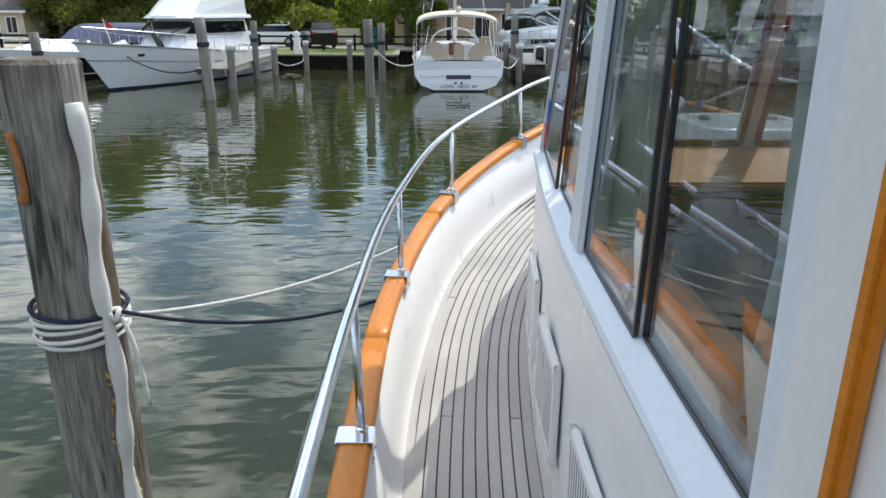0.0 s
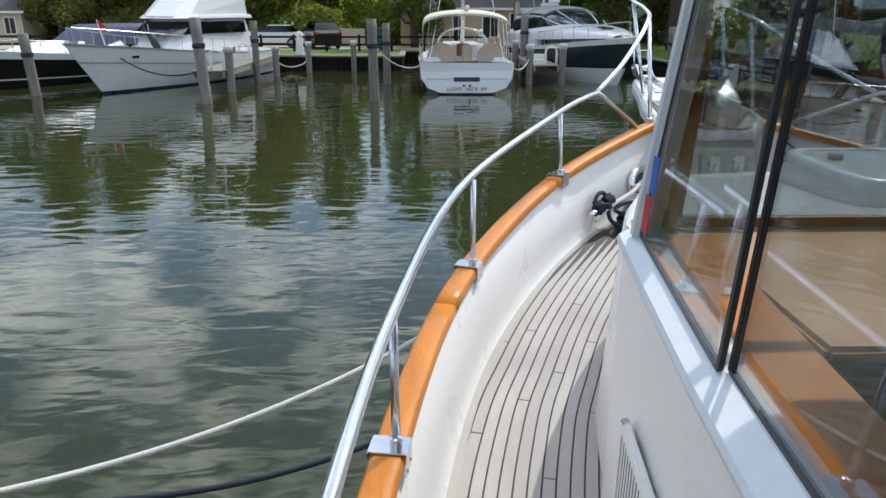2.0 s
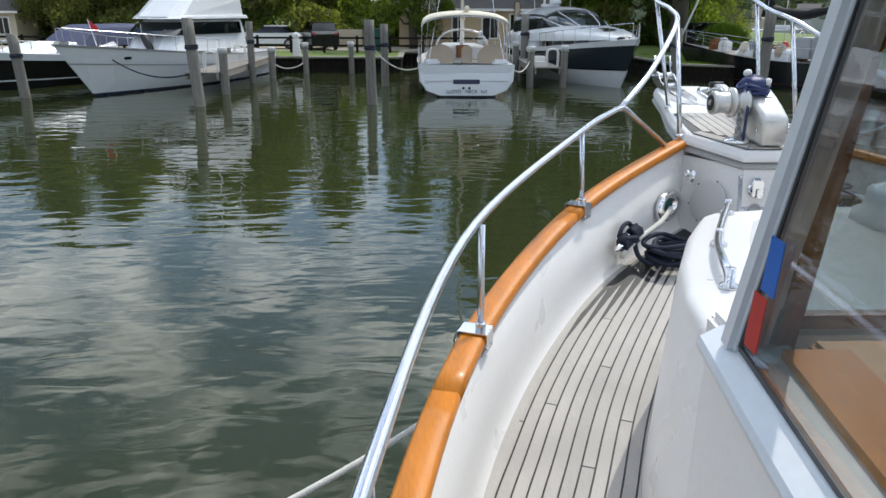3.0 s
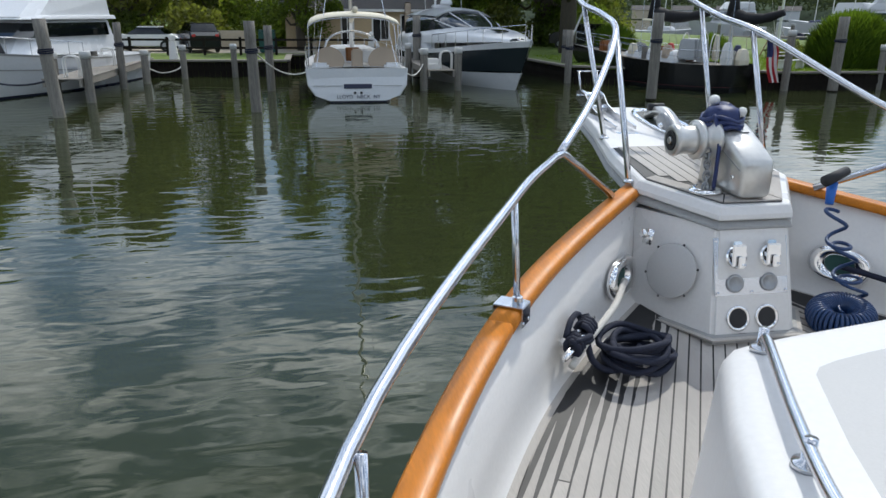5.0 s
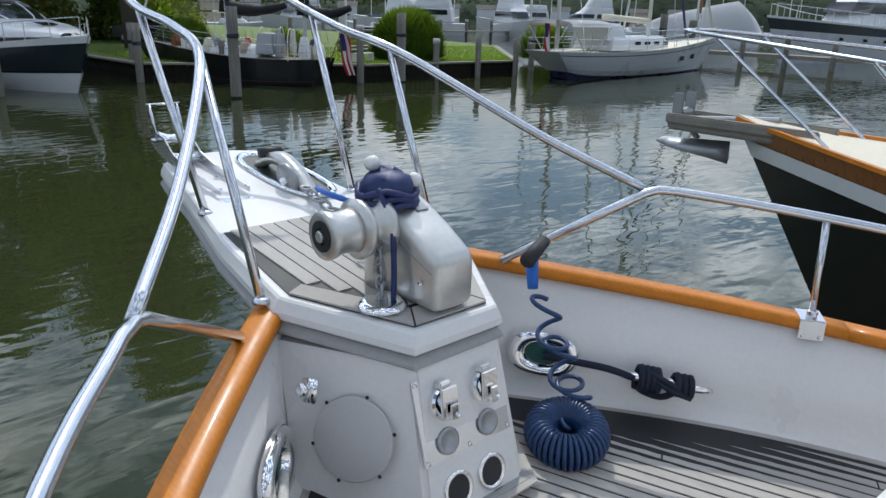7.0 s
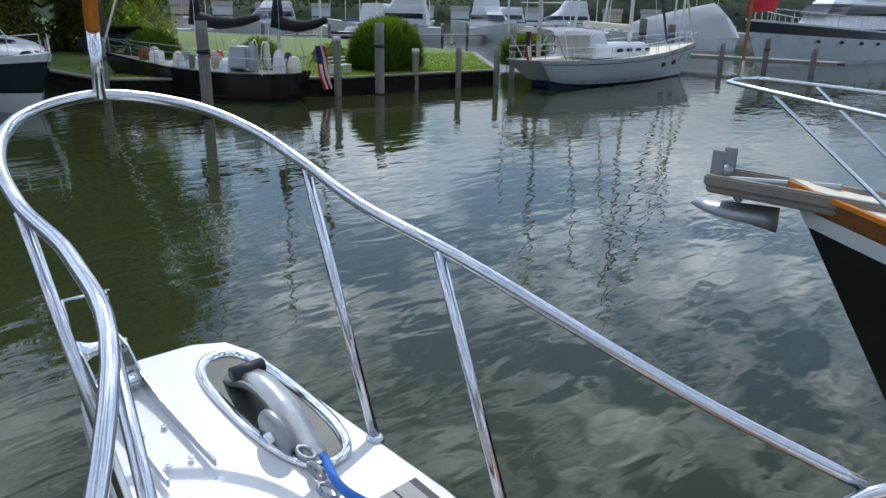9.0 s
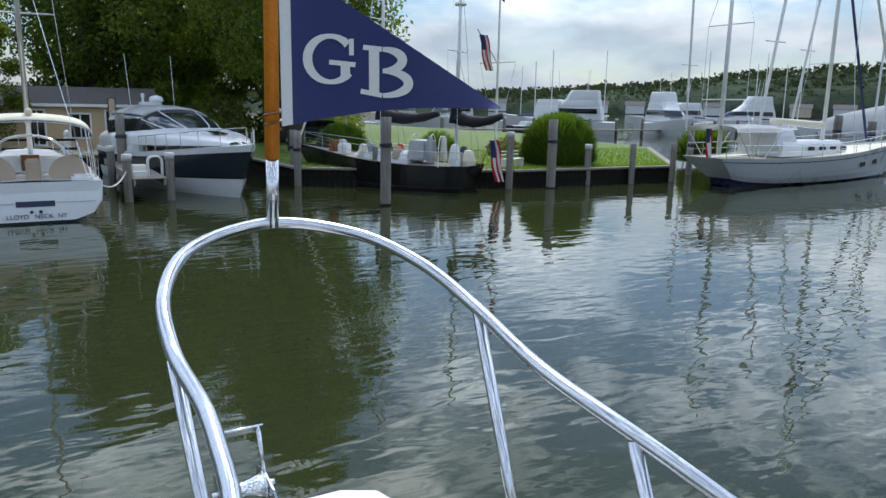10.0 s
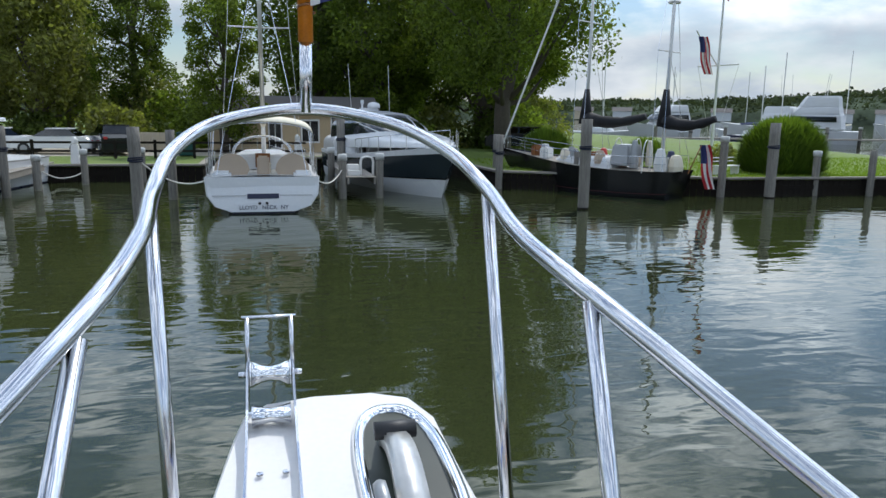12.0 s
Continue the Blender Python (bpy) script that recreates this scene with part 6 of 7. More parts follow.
part("eyebrow", cabin_top(2.9, 8.3, 1.86, 1.3, 2.86, 3.02, 0.05, 0.0, 0.3), HULLWHITE, sf)
for k in range(4):
    part("mullion", tube([(-1.2 + 0.8 * k, 8.6 - abs(-1.2 + 0.8 * k) * 0.45, 2.16), (-1.15 + 0.77 * k, 8.0 - abs(-1.2 + 0.8 * k) * 0.4, 2.74)], 0.035, 6), HULLWHITE, sf)
part("bow_chock", block((0.3, 0.5, 0.12), (0, 14.0, 2.06), 0.03), STEEL, sf)
part("knuckle", hull_band(lambda t, f, s: at(t, f, s) + Vector((s * 0.02, 0, 0)), 0.62, 0.645, 26, 1, False), GREYPAINT, sf, "fine spray rail along the bow")
for s in (-1, 1):
    p = at(0.86, 0.78, s)
    part("hull_vent", block((0.05, 0.34, 0.12), (p.x, p.y, p.z), 0.02, (0, 0, s * 22)), HULLBLACK, sf)
for x, y in ((-1.4, 3.4), (1.4, 3.4), (-1.1, 5.6), (1.1, 5.6)):
    part("tower_leg", tube([(x, y, 3.9), (x * 0.6, y * 0.6 + 1.7, 7.0)], 0.035, 6), WHITEPAINT, sf)
part("tower_top", block((1.6, 1.6, 0.08), (0, 4.4, 5.9), 0.02), HULLWHITE, sf)
part("bridge_seat", block((0.5, 0.4, 0.7), (0.5, 4.5, 4.3), 0.08), NAVYCOVER, sf)
lifeline(sf, at, 0.5, 0.98, 0.62, 7, f=0.98)
fd = thing("boat_fender", "black cylindrical fender hanging on the bow rail", "fender", at=(-13.85, 34.6, 1.9))
part("fender_body", lathe([(0.05, -0.42), (0.14, -0.36), (0.16, 0.0), (0.14, 0.36), (0.04, 0.42)], 14, (0, 0, 0), (0, -24, 0)), RUBBER, fd, smooth=True)
part("fender_rope", tube([(-0.17, 0, 0.38), (-0.2, 0.0, 0.75)], 0.012, 5), WHITEROPE, fd)
bl = thing("bow_line", "dark drooping bow line from the sport fisher to a pile", "rope")
part("line_strand", tube(rope_line((-14.6, 32.0, 1.55), (-10.05, 28.3, 1.15), 0.45), 0.03, 6), NAVYROPE, bl)

# black express boat
ex = thing("black_express_boat", "black hulled express boat with a blue-grey canvas cover", "motorboat", at=(-16.6, 43.5, 0), turn=160)
at = hull_form(12.0, 3.7, 0.92, 1.2, 1.75, 0.5, 1.5, 2.2)
part("hull", hull_band(at, -0.2, 0.80), HULLBLACK, ex)
part("white_stripe", hull_band(lambda t, f, s: at(t, f, s) + Vector((s * 0.012, 0, 0)), 0.22, 0.26, 26, 1, False), HULLWHITE, ex)
part("upper_strake", hull_band(at, 0.80, 1.0), HULLWHITE, ex)
part("deck", deck_top(at, 1.0), HULLWHITE, ex)
part("foredeck", cabin_top(4.5, 10.5, 1.5, 0.8, 1.35, 1.85, 0.25, 0, 2.0), HULLWHITE, ex)
part("canvas_cover", cabin_top(1.0, 7.2, 1.55, 1.2, 1.6, 2.55, 0.35, 0.3, 1.4), BLUECANVAS, ex, "blue-grey canvas cover")
lifeline(ex, at, 0.6, 0.98, 0.5, 5)
rf = thing("red_pennant", "small red flag on a short staff", "flag", at=(-15.5, 33.5, 1.7))
part("flag_staff", tube([(0, 0, 0), (-0.25, 0, 1.15)], 0.018, 6), WHITEPAINT, rf)
part("flag_cloth", loft([[(-0.25, 0, 1.15), (-0.25, 0.012, 1.15), (-0.17, 0.012, 0.75), (-0.17, 0, 0.75)], [(0.12, 0.03, 0.85), (0.12, 0.042, 0.85), (0.08, 0.042, 0.62), (0.08, 0.03, 0.62)]]), FLAGRED, rf)

# black ketch
kt = thing("black_ketch", "black hulled ketch with black sail covers and cluttered deck", "sailboat", at=(16.75, 32.9, 0), turn=32)
at = hull_form(8.8, 3.0, 0.62, 1.2, 1.8, 0.25, 1.2, 1.9, 0.35)
part("hull", hull_band(at, 0.16, 0.94), HULLBLACK, kt)
part("boot_stripe", hull_band(lambda t, f, s: at(t, f, s) + Vector((s * 0.01, 0, 0)), 0.145, 0.17, 26, 1), BURGUNDY, kt, "burgundy stripe")
part("bottom", hull_band(at, -0.2, 0.16), HULLBLACK, kt)
part("cap_rail", hull_band(lambda t, f, s: at(t, f, s) + Vector((s * 0.03, 0, 0)), 0.94, 1.0, 26, 1), HULLBLACK, kt)
part("deck", deck_top(at, 0.95), BOARD, kt)
part("coachroof", cabin_top(3.0, 6.6, 0.95, 0.6, 1.1, 1.65, 0.1), HULLWHITE, kt)
part("pilot_shelter", block((1.3, 1.0, 0.9), (0, 2.7, 1.75), 0.06, taper=(0.85, 0.8)), GALV, kt, "grey canvas sprayhood")
for m_y, h, nm in ((4.9, 13.0, "main_mast"), (1.0, 10.5, "mizzen_mast")):
    mast = part(nm, tube([(0, m_y, 1.2), (0, m_y - 0.1, h)], [0.085, 0.06], 10), WHITEPAINT, kt, smooth=True)
    z = h * 0.58
    part("spreader", tube([(-0.95, m_y, z), (0.95, m_y, z)], 0.025, 6), WHITEPAINT, mast)
    for s in (-1, 1):
        part("shroud", tube([(s * 1.3, m_y - 0.2, 1.2), (s * 0.95, m_y, z), (0, m_y, h - 0.3)], 0.011, 5), STEEL, mast)
        part("lower_shroud", tube([(s * 1.3, m_y - 0.7, 1.2), (0, m_y, z)], 0.011, 5), STEEL, mast)
for y0, y1, z0, r0 in ((4.9, 1.9, 3.3, 0.32), (1.0, -1.2, 3.25, 0.30)):
    pts, rr = [], []
    for k in range(9):
        t = k / 8
        pts.append((0, y0 + (y1 - y0) * t, z0 + 0.12 * t - 0.22 * math.sin(math.pi * t)))
        rr.append(r0 * (1.0 - 0.5 * t) + 0.02 * math.sin(k * 2.3))
    part("sail_cover", tube(pts, rr, 10), BLACKCANVAS, kt, "black sail cover on the boom", True)
    part("mast_boot", tube([(0, y0 + 0.02, z0 - 0.25), (0, y0, z0 + 1.3)], [0.32, 0.12], 10), BLACKCANVAS, kt, smooth=True)
part("forestay", tube([(0, 9.9, 1.7), (0, 4.9, 12.6)], 0.05, 6), WHITEPAINT, kt, "furled white headsail on the forestay")
part("radar_reflector", lathe([(0.24, 0.0), (0.27, 0.06), (0.2, 0.14), (0, 0.15)], 14, (0.15, 1.0, 8.0)), WHITEPAINT, kt)
lifeline(kt, at, 0.03, 0.97, 0.6, 7, mid=True)
rnd = random.Random(8)
for k in range(9):
    t = thing("covered_deck_gear", "canvas covered gear bundle on the ketch's deck", "boat gear", group="ketch deck gear", at=(16.75 - 0.53 * (k * 0.85 + 0.6) + rnd.uniform(-0.6, 0.6), 32.9 + 0.85 * (k * 0.85 + 0.6), 1.22 + 0.03 * k), turn=32)
    part("gear_cover", block((rnd.uniform(0.3, 0.6), rnd.uniform(0.3, 0.7), rnd.uniform(0.35, 0.75)), (0, 0, 0.2), 0.07, (0, 0, rnd.uniform(-20, 20))), rnd.choice([CANVASTAN, GALV, CREAM, BLUECANVAS, WHITEPAINT, DARKTEAK]), t)
for k, (x, y, w, h, m_) in enumerate(((-0.7, 0.7, 0.5, 0.95, WHITEPAINT), (0.6, 0.9, 0.4, 0.8, BLUECANVAS), (-0.75, 1.9, 0.35, 1.2, GALV), (0.75, 2.0, 0.3, 1.15, CREAM), (-0.7, 3.6, 0.5, 0.6, CANVASTAN), (0.7, 4.3, 0.4, 0.6, REDPLASTIC), (-0.5, 5.6, 0.45, 0.5, CREAM), (0.1, 7.2, 0.5, 0.55, GALV), (-0.1, 0.3, 0.6, 0.7, CREAM))):
    wrap = thing("deck_bundle", "upright wrapped bundle lashed on the ketch's deck", "boat gear", group="ketch deck bundles", at=(16.75 + x * 0.85 - y * 0.53, 32.9 + y * 0.85 + x * 0.53, 1.15 + 0.05 * y), turn=32 + 9 * k)
    part("bundle_cover", lathe([(w * 0.5, 0.0), (w * 0.55, h * 0.3), (w * 0.42, h * 0.75), (w * 0.3, h * 0.95), (0.02, h)], 9), m_, wrap)
for x, y, r in ((-0.8, 1.3, 0.42), (0.3, 3.3, 0.5), (0.8, 2.6, 0.4)):
    hp = thing("dodger_hoop", "bent white tube frame on the ketch's deck", "frame", group="ketch hoops", at=(16.75 + x * 0.85 - y * 0.53, 32.9 + y * 0.85 + x * 0.53, 1.2), turn=40)
    part("hoop_tube", tube([(r * math.cos(a), 0, 0.5 + 0.75 * math.sin(a)) for a in (math.pi * j / 14 for j in range(15))] , 0.022, 6), WHITEPAINT, hp, smooth=True)
    for q in (-r, r):
        part("hoop_leg", tube([(q, 0, -0.1), (q, 0, 0.5)], 0.022, 6), WHITEPAINT, hp)
flag_us((17.2, 32.55, 2.3), 10, 1.4)
stf = thing("ensign_staff", "slanted wooden ensign staff on the ketch's stern", "flag staff")
part("staff_pole", tube([(16.85, 32.7, 1.1), (17.25, 32.5, 2.3)], 0.022, 6), DARKTEAK, stf)

# pale ketch beyond the lawn's end
wk = thing("pale_ketch", "pale grey ketch with a cream bimini moored along the bulkhead", "sailboat", at=(28.6, 30.6, 0), turn=-89)
at = hull_form(17.0, 4.3, 0.55, 1.5, 2.2, 0.3, 2.2, 2.0, 1.6, True)
part("hull", hull_band(at, 0.05, 0.84), HULLPALE, wk)
part("boot_stripe", hull_band(at, -0.2, 0.05), NAVYPAINT, wk)
part("cove_stripe", hull_band(lambda t, f, s: at(t, f, s) + Vector((s * 0.012, 0, 0)), 0.82, 0.85, 26, 1, False), NAVYPAINT, wk)
part("bulwark", hull_band(at, 0.84, 1.0), HULLPALE, wk)
part("deck", deck_top(at, 0.94), CREAM, wk)
part("coachroof", cabin_top(4.5, 12.0, 1.35, 0.9, 1.5, 2.25, 0.12), HULLWHITE, wk)
part("doghouse", cabin_top(4.2, 6.6, 1.2, 1.0, 2.1, 2.95, 0.12, 0.1, 0.6), HULLWHITE, wk)
for y in (7.2, 8.2, 9.2, 10.2):
    for s in (-1, 1):
        part("cabin_window", block((0.03, 0.6, 0.2), (s * 1.27, y, 1.88), 0.02), HULLBLACK, wk)
for t_ in (0.70, 0.80):
    for s in (-1, 1):
        p = at(t_, 0.55, s)
        part("hull_port", block((0.05, 0.75, 0.32), (p.x + s * 0.02, p.y, p.z), 0.02, (0, 0, s * 12)), HULLBLACK, wk, "dark oval hull window")
rings = []
for y in (0.6, 2.0, 4.2):
    rings.append([(1.5 * math.cos(a), y, 2.75 + 0.35 * math.sin(a) ** 0.6) for a in (math.pi * k / 14 for k in range(15))])
bm = loft(rings, False, False)
bmesh.ops.solidify(bm, geom=bm.faces[:], thickness=0.03)
part("bimini", bm, HAZYWHITE, wk, "pale canvas bimini", True)
for y in (0.7, 2.4, 4.1):
    for s in (-1, 1):
        part("bimini_leg", tube([(s * 1.5, y, 2.78), (s * 1.45, 2.4 + (y - 2.4) * 0.3, 1.4)], 0.022, 6), STEEL, wk)
for m_y, h in ((10.2, 18.0), (1.3, 12.0)):
    mast = part("mast", tube([(0, m_y, 1.6), (0, m_y - 0.1, h)], [0.12, 0.08], 10), WHITEPAINT, wk, smooth=True)
    for z in (h * 0.36, h * 0.66):
        part("spreader", tube([(-1.3, m_y, z), (1.3, m_y, z)], 0.03, 6), WHITEPAINT, mast)
    for s in (-1, 1):
        part("shroud", tube([(s * 1.9, m_y, 1.6), (s * 1.3, m_y, h * 0.36), (s * 1.3, m_y, h * 0.66), (0, m_y, h - 0.3)], 0.014, 5), STEEL, mast)
part("boom", tube([(0, 10.1, 3.1), (0, 5.4, 3.3)], 0.17, 8), CREAM, wk, "boom with cream sail cover", True)
part("furled_jib", tube([(0, 18.4, 2.3), (0, 10.3, 17.0)], 0.08, 8), WHITEPAINT, wk, "furled headsail", True)
part("staysail", tube([(0, 14.8, 2.2), (0, 10.3, 12.6)], 0.08, 8), NAVYCOVER, wk, "furled sail with a blue strip", True)
lifeline(wk, at, 0.02, 0.98, 0.65, 10, r=0.018, mid=True)
flag_us((28.5, 30.3, 2.9), 20, 1.25, "stern_ensign")

# large trawler and covered boat further along
tw = thing("grey_motor_yacht", "large grey hulled motor yacht with a white upper deck", "motorboat", at=(93, 29.5, 0), turn=86)
at = hull_form(33.0, 7.0, 0.9, 2.6, 3.7, 0.45, 3.0, 2.2)
part("hull", hull_band(at, -0.1, 0.74), HULLPALE, tw)
part("upper_strake", hull_band(at, 0.74, 0.97), HULLGREY, tw, "dark grey upper strake")
part("toe_rail", hull_band(at, 0.97, 1.02), HULLWHITE, tw)
part("deck", deck_top(at, 1.0), HULLWHITE, tw)
part("saloon", cabin_top(4, 25, 2.9, 1.9, 3.0, 5.6, 0.3, 0.3, 2.5), HULLWHITE, tw)
part("saloon_glazing", cabin_top(5, 24.6, 2.93, 1.93, 4.2, 5.1, 0.03, 0.1, 1.4), DARKGLASS, tw)
part("upper_house", cabin_top(6, 20, 2.5, 1.7, 5.5, 7.6, 0.4, 0.3, 2.5), HULLWHITE, tw)
for k in range(6):
    p = at(0.35 + 0.09 * k, 0.62, 1)
    for s in (-1, 1):
        part("porthole", block((0.06, 0.7, 0.25), (s * (abs(p.x) + 0.03), p.y, p.z), 0.05), HULLBLACK, tw)
lifeline(tw, at, 0.55, 0.98, 1.0, 9, r=0.03)
cv = thing("covered_boat", "motor yacht under a pale grey winter cover", "motorboat", at=(84, 47, 0), turn=88)
at = hull_form(20, 5.2, 0.9, 1.6, 2.4, 0.45, 2.0, 2.2)
part("hull", hull_band(at, -0.1, 1.0), HULLWHITE, cv)
part("deck", deck_top(at, 1.0), HULLWHITE, cv)
rings = []
for t in (k / 10 for k in range(11)):
    hgt = 1.0 + 3.0 * (1 - t) ** 0.7 * min(1, 0.6 + 4 * t)
    w = 2.6 * (1 - max(0, t - 0.5) ** 2 * 2.6)
    rings.append([(w * math.cos(a), 20 * t, 1.6 + hgt * (1 - abs(math.cos(a)) ** 1.6)) for a in (math.pi * k / 12 for k in range(13))])
bm = loft(rings, False, False)
bmesh.ops.solidify(bm, geom=bm.faces[:], thickness=0.05)
part("cover", bm, HAZYWHITE, cv, "pale fabric cover", True)


def far_yacht(x, y, turn, L=16, enc=True):
    fy = thing("flybridge_yacht", "white flybridge motor yacht at a far dock", "motorboat", group="far motor yachts", at=(x, y, 0), turn=turn)
    a2 = hull_form(L, 5.0, 0.9, 1.7, 2.6, 0.5, 2.0, 2.2)
    part("hull", hull_band(a2, -0.1, 1.0, 14, 2), HAZYWHITE, fy)
    part("deck", deck_top(a2, 1.0, 14), HAZYWHITE, fy)
    part("deckhouse", cabin_top(2, L * 0.72, 2.1, 1.4, 2.0, 4.0, 0.2, 0.2, 2.2), HAZYWHITE, fy)
    part("window_band", cabin_top(2.6, L * 0.71, 2.13, 1.42, 2.9, 3.6, 0.03, 0.1, 1.2), DARKGLASS, fy)
    part("flybridge", cabin_top(2.4, L * 0.55, 1.9, 1.3, 3.95, 4.9, 0.15, 0.1, 1.0), HAZYWHITE, fy)
    if enc:
        part("enclosure", cabin_top(2.6, L * 0.48, 1.75, 1.2, 4.85, 6.3, 0.15, 0.1, 0.8), HAZYWHITE, fy, "white canvas flybridge enclosure")
    for xx in (-0.8, 0.8):
        part("antenna", tube([(xx, 4.5, 6.2), (xx, 4.2, 9.2)], 0.03, 5), WHITEPAINT, fy)


far_yacht(76, 86, 40)
far_yacht(86, 88, 150, 15)
far_yacht(66, 92, -70, 12, False)
far_yacht(104, 92, 60, 13, False)
far_yacht(58, 98, 110, 11, False)
far_yacht(118, 88, 60, 15)
rnd = random.Random(21)
for k in range(16):
    b = thing("far_sailboat", "distant moored white sailboat with a bare mast", "sailboat", group="far sailboats", at=(46 + k * 7.5 + rnd.uniform(-2, 2), 100 + rnd.uniform(-8, 14) - k * 1.8, 0), turn=rnd.uniform(0, 360))
    a3 = hull_form(9 + rnd.uniform(-1.5, 2), 3.0, 0.7, 1.0, 1.4, 0.3, 1.0, 2.0)
    part("hull", hull_band(a3, -0.1, 1.0, 12, 2), rnd.choice([HAZYWHITE, HAZYWHITE, NAVYPAINT]), b)
    part("deck", deck_top(a3, 1.0, 12), HAZYWHITE, b)
    part("coachroof", cabin_top(2.2, 6.2, 0.9, 0.6, 1.0, 1.6, 0.1), HAZYWHITE, b)
    part("mast", tube([(0, 4.4, 1.2), (0, 4.3, 11 + rnd.uniform(-1, 3))], 0.07, 6), WHITEPAINT, b)
    part("boom", tube([(0, 4.3, 2.4), (0, 1.2, 2.5)], 0.13, 6), rnd.choice([NAVYCOVER, CREAM, BLUECANVAS]), b)
fd2 = thing("far_dock", "long low dock in front of the distant boats", "dock")
for k in range(3):
    part("dock_deck", block((44, 1.4, 0.2), (66 + 42 * k, 83 - 6 * k, 0.75), 0, (0, 0, -8)), BOARD, fd2)
for k in range(24):
    pile_at(46 + k * 4.4, 82.6 - k * 0.62 + 3.3, 2.3, 0.22, k % 2 == 0)
for x, y, h, lean in ((41.2, 37.0, 15, 2.5), (55, 44, 16, 3.0), (62, 40, 16, 0.3), (66, 43, 15, 0.0), (52, 52, 14, -0.5)):
    mst = thing("bare_mast", "tall bare aluminium mast of a boat behind the ketch", "mast", group="bare masts")
    part("mast_tube", tube([(x, y, 0.3), (x + lean, y, h)], 0.10, 8), WHITEPAINT, mst)
    part("mast_spreader", tube([(x + lean * 0.5 - 1.0, y, h * 0.55), (x + lean * 0.5 + 1.0, y, h * 0.55)], 0.04, 6), WHITEPAINT, mst)

# the neighbour's bow
nb = thing("neighbour_yacht", "black hulled classic yacht with varnished teak bow", "motorboat", at=(5.53, -2.05, 0), turn=0)
at = hull_form(8.8, 3.9, 0.9, 1.80, 2.41, 0.5, 1.55, 2.6)
part("hull", hull_band(at, -0.2, 0.865), HULLBLACK, nb, smooth=True)
part("white_strake", hull_band(lambda t, f, s: at(t, f, s) + Vector((s * 0.015, 0.0, 0)), 0.86, 0.925, 26, 1), HULLWHITE, nb, "white rubbing strake")
part("teak_topside", hull_band(at, 0.925, 0.995), DARKTEAK, nb, "varnished teak sheer strake", True)
bm = bmesh.new()
for s in (-1, 1):
    loft([[at(i / 26, 0.995, s) + Vector((s * d, 0, h)) for d, h in ((-0.05, 0.0), (0.03, 0.0), (0.025, 0.035), (-0.04, 0.035))] for i in range(27)], True, True, bm)
part("cap_rail", bm, VARNISH, nb)
part("deck", deck_top(at, 0.995), CREAM, nb)
part("foredeck_hatch", block((0.55, 0.5, 0.07), (-0.1, 7.6, 2.33), 0.02, (2, 0, 0)), BLACKCANVAS, nb, "dark foredeck hatch")
part("deckhouse", cabin_top(0.4, 5.2, 1.4, 0.9, 1.8, 3.3, 0.15), HULLWHITE, nb)
sprit = part("bowsprit_platform", block((0.46, 1.5, 0.09), (0, 10.22, 2.29), 0.02), BOARD, nb, "weathered grey plank bowsprit")
for s in (-1, 1):
    part("sprit_beam", block((0.08, 1.5, 0.10), (s * 0.22, 10.23, 2.36), 0.015), BOARD, sprit)
    part("roller_cheek", block((0.02, 0.12, 0.26), (s * 0.12, 10.93, 2.48), 0.008), GALV, sprit)
part("bow_roller", lathe([(0.06, -0.1), (0.04, 0), (0.06, 0.1)], 14, (0, 10.93, 2.4), (0, 90, 0)), GALV, sprit)
rings = []
for k in range(8):
    t = k / 7
    w = 0.02 + 0.24 * math.sin(math.pi * min(1, t * 0.8)) ** 1.2
    rings.append([(-w, 10.38 + 0.75 * t, 2.10 - 0.10 * (1 - t)), (0, 10.38 + 0.75 * t, 2.18 - 0.05 * t), (w, 10.38 + 0.75 * t, 2.10 - 0.10 * (1 - t)), (0, 10.38 + 0.75 * t, 2.05 - 0.10 * (1 - t))])
nanchor = part("plough_anchor", loft(rings), GALV, nb, "galvanised plough anchor under the bowsprit", True)
part("anchor_shank", tube([(0, 10.73, 2.16), (0, 10.93, 2.34), (0, 9.93, 2.44)], 0.03, 8), GALV, nanchor)
npl = smooth_line([(1.55, 6.9, 2.9), (1.05, 8.7, 3.05), (0.42, 10.6, 3.2), (0.2, 10.88, 3.22), (-0.2, 10.88, 3.22), (-0.42, 10.6, 3.2), (-1.05, 8.7, 3.05), (-1.55, 6.9, 2.9)], 6)
part("pulpit_rail", tube(npl, 0.018, 8), STEEL, nb, smooth=True)
for s in (-1, 1):
    for a, b in (((0.42, 9.2, 2.22), (0.47, 10.42, 3.17)), ((1.0, 8.0, 2.15), (1.02, 8.9, 3.06))):
        part("pulpit_leg", tube([(s * a[0], a[1], a[2]), (s * b[0], b[1], b[2])], 0.016, 8), STEEL, nb)
nfs = thing("red_burgee", "small red burgee on the neighbour's varnished bow staff", "flag", at=(5.53, 8.84, 3.22))
part("flag_staff", tube([(0, 0, 0), (0, 0, 1.0)], [0.012, 0.02], 8), DARKTEAK, nfs)
part("staff_socket", tube([(0, 0, 0), (0, 0, 0.16)], 0.016, 8), STEEL, nfs)
part("staff_truck", lathe([(0.03, 0), (0.035, 0.015), (0.02, 0.03)], 10, (0, 0, 1.0)), DARKTEAK, nfs)
rings = []
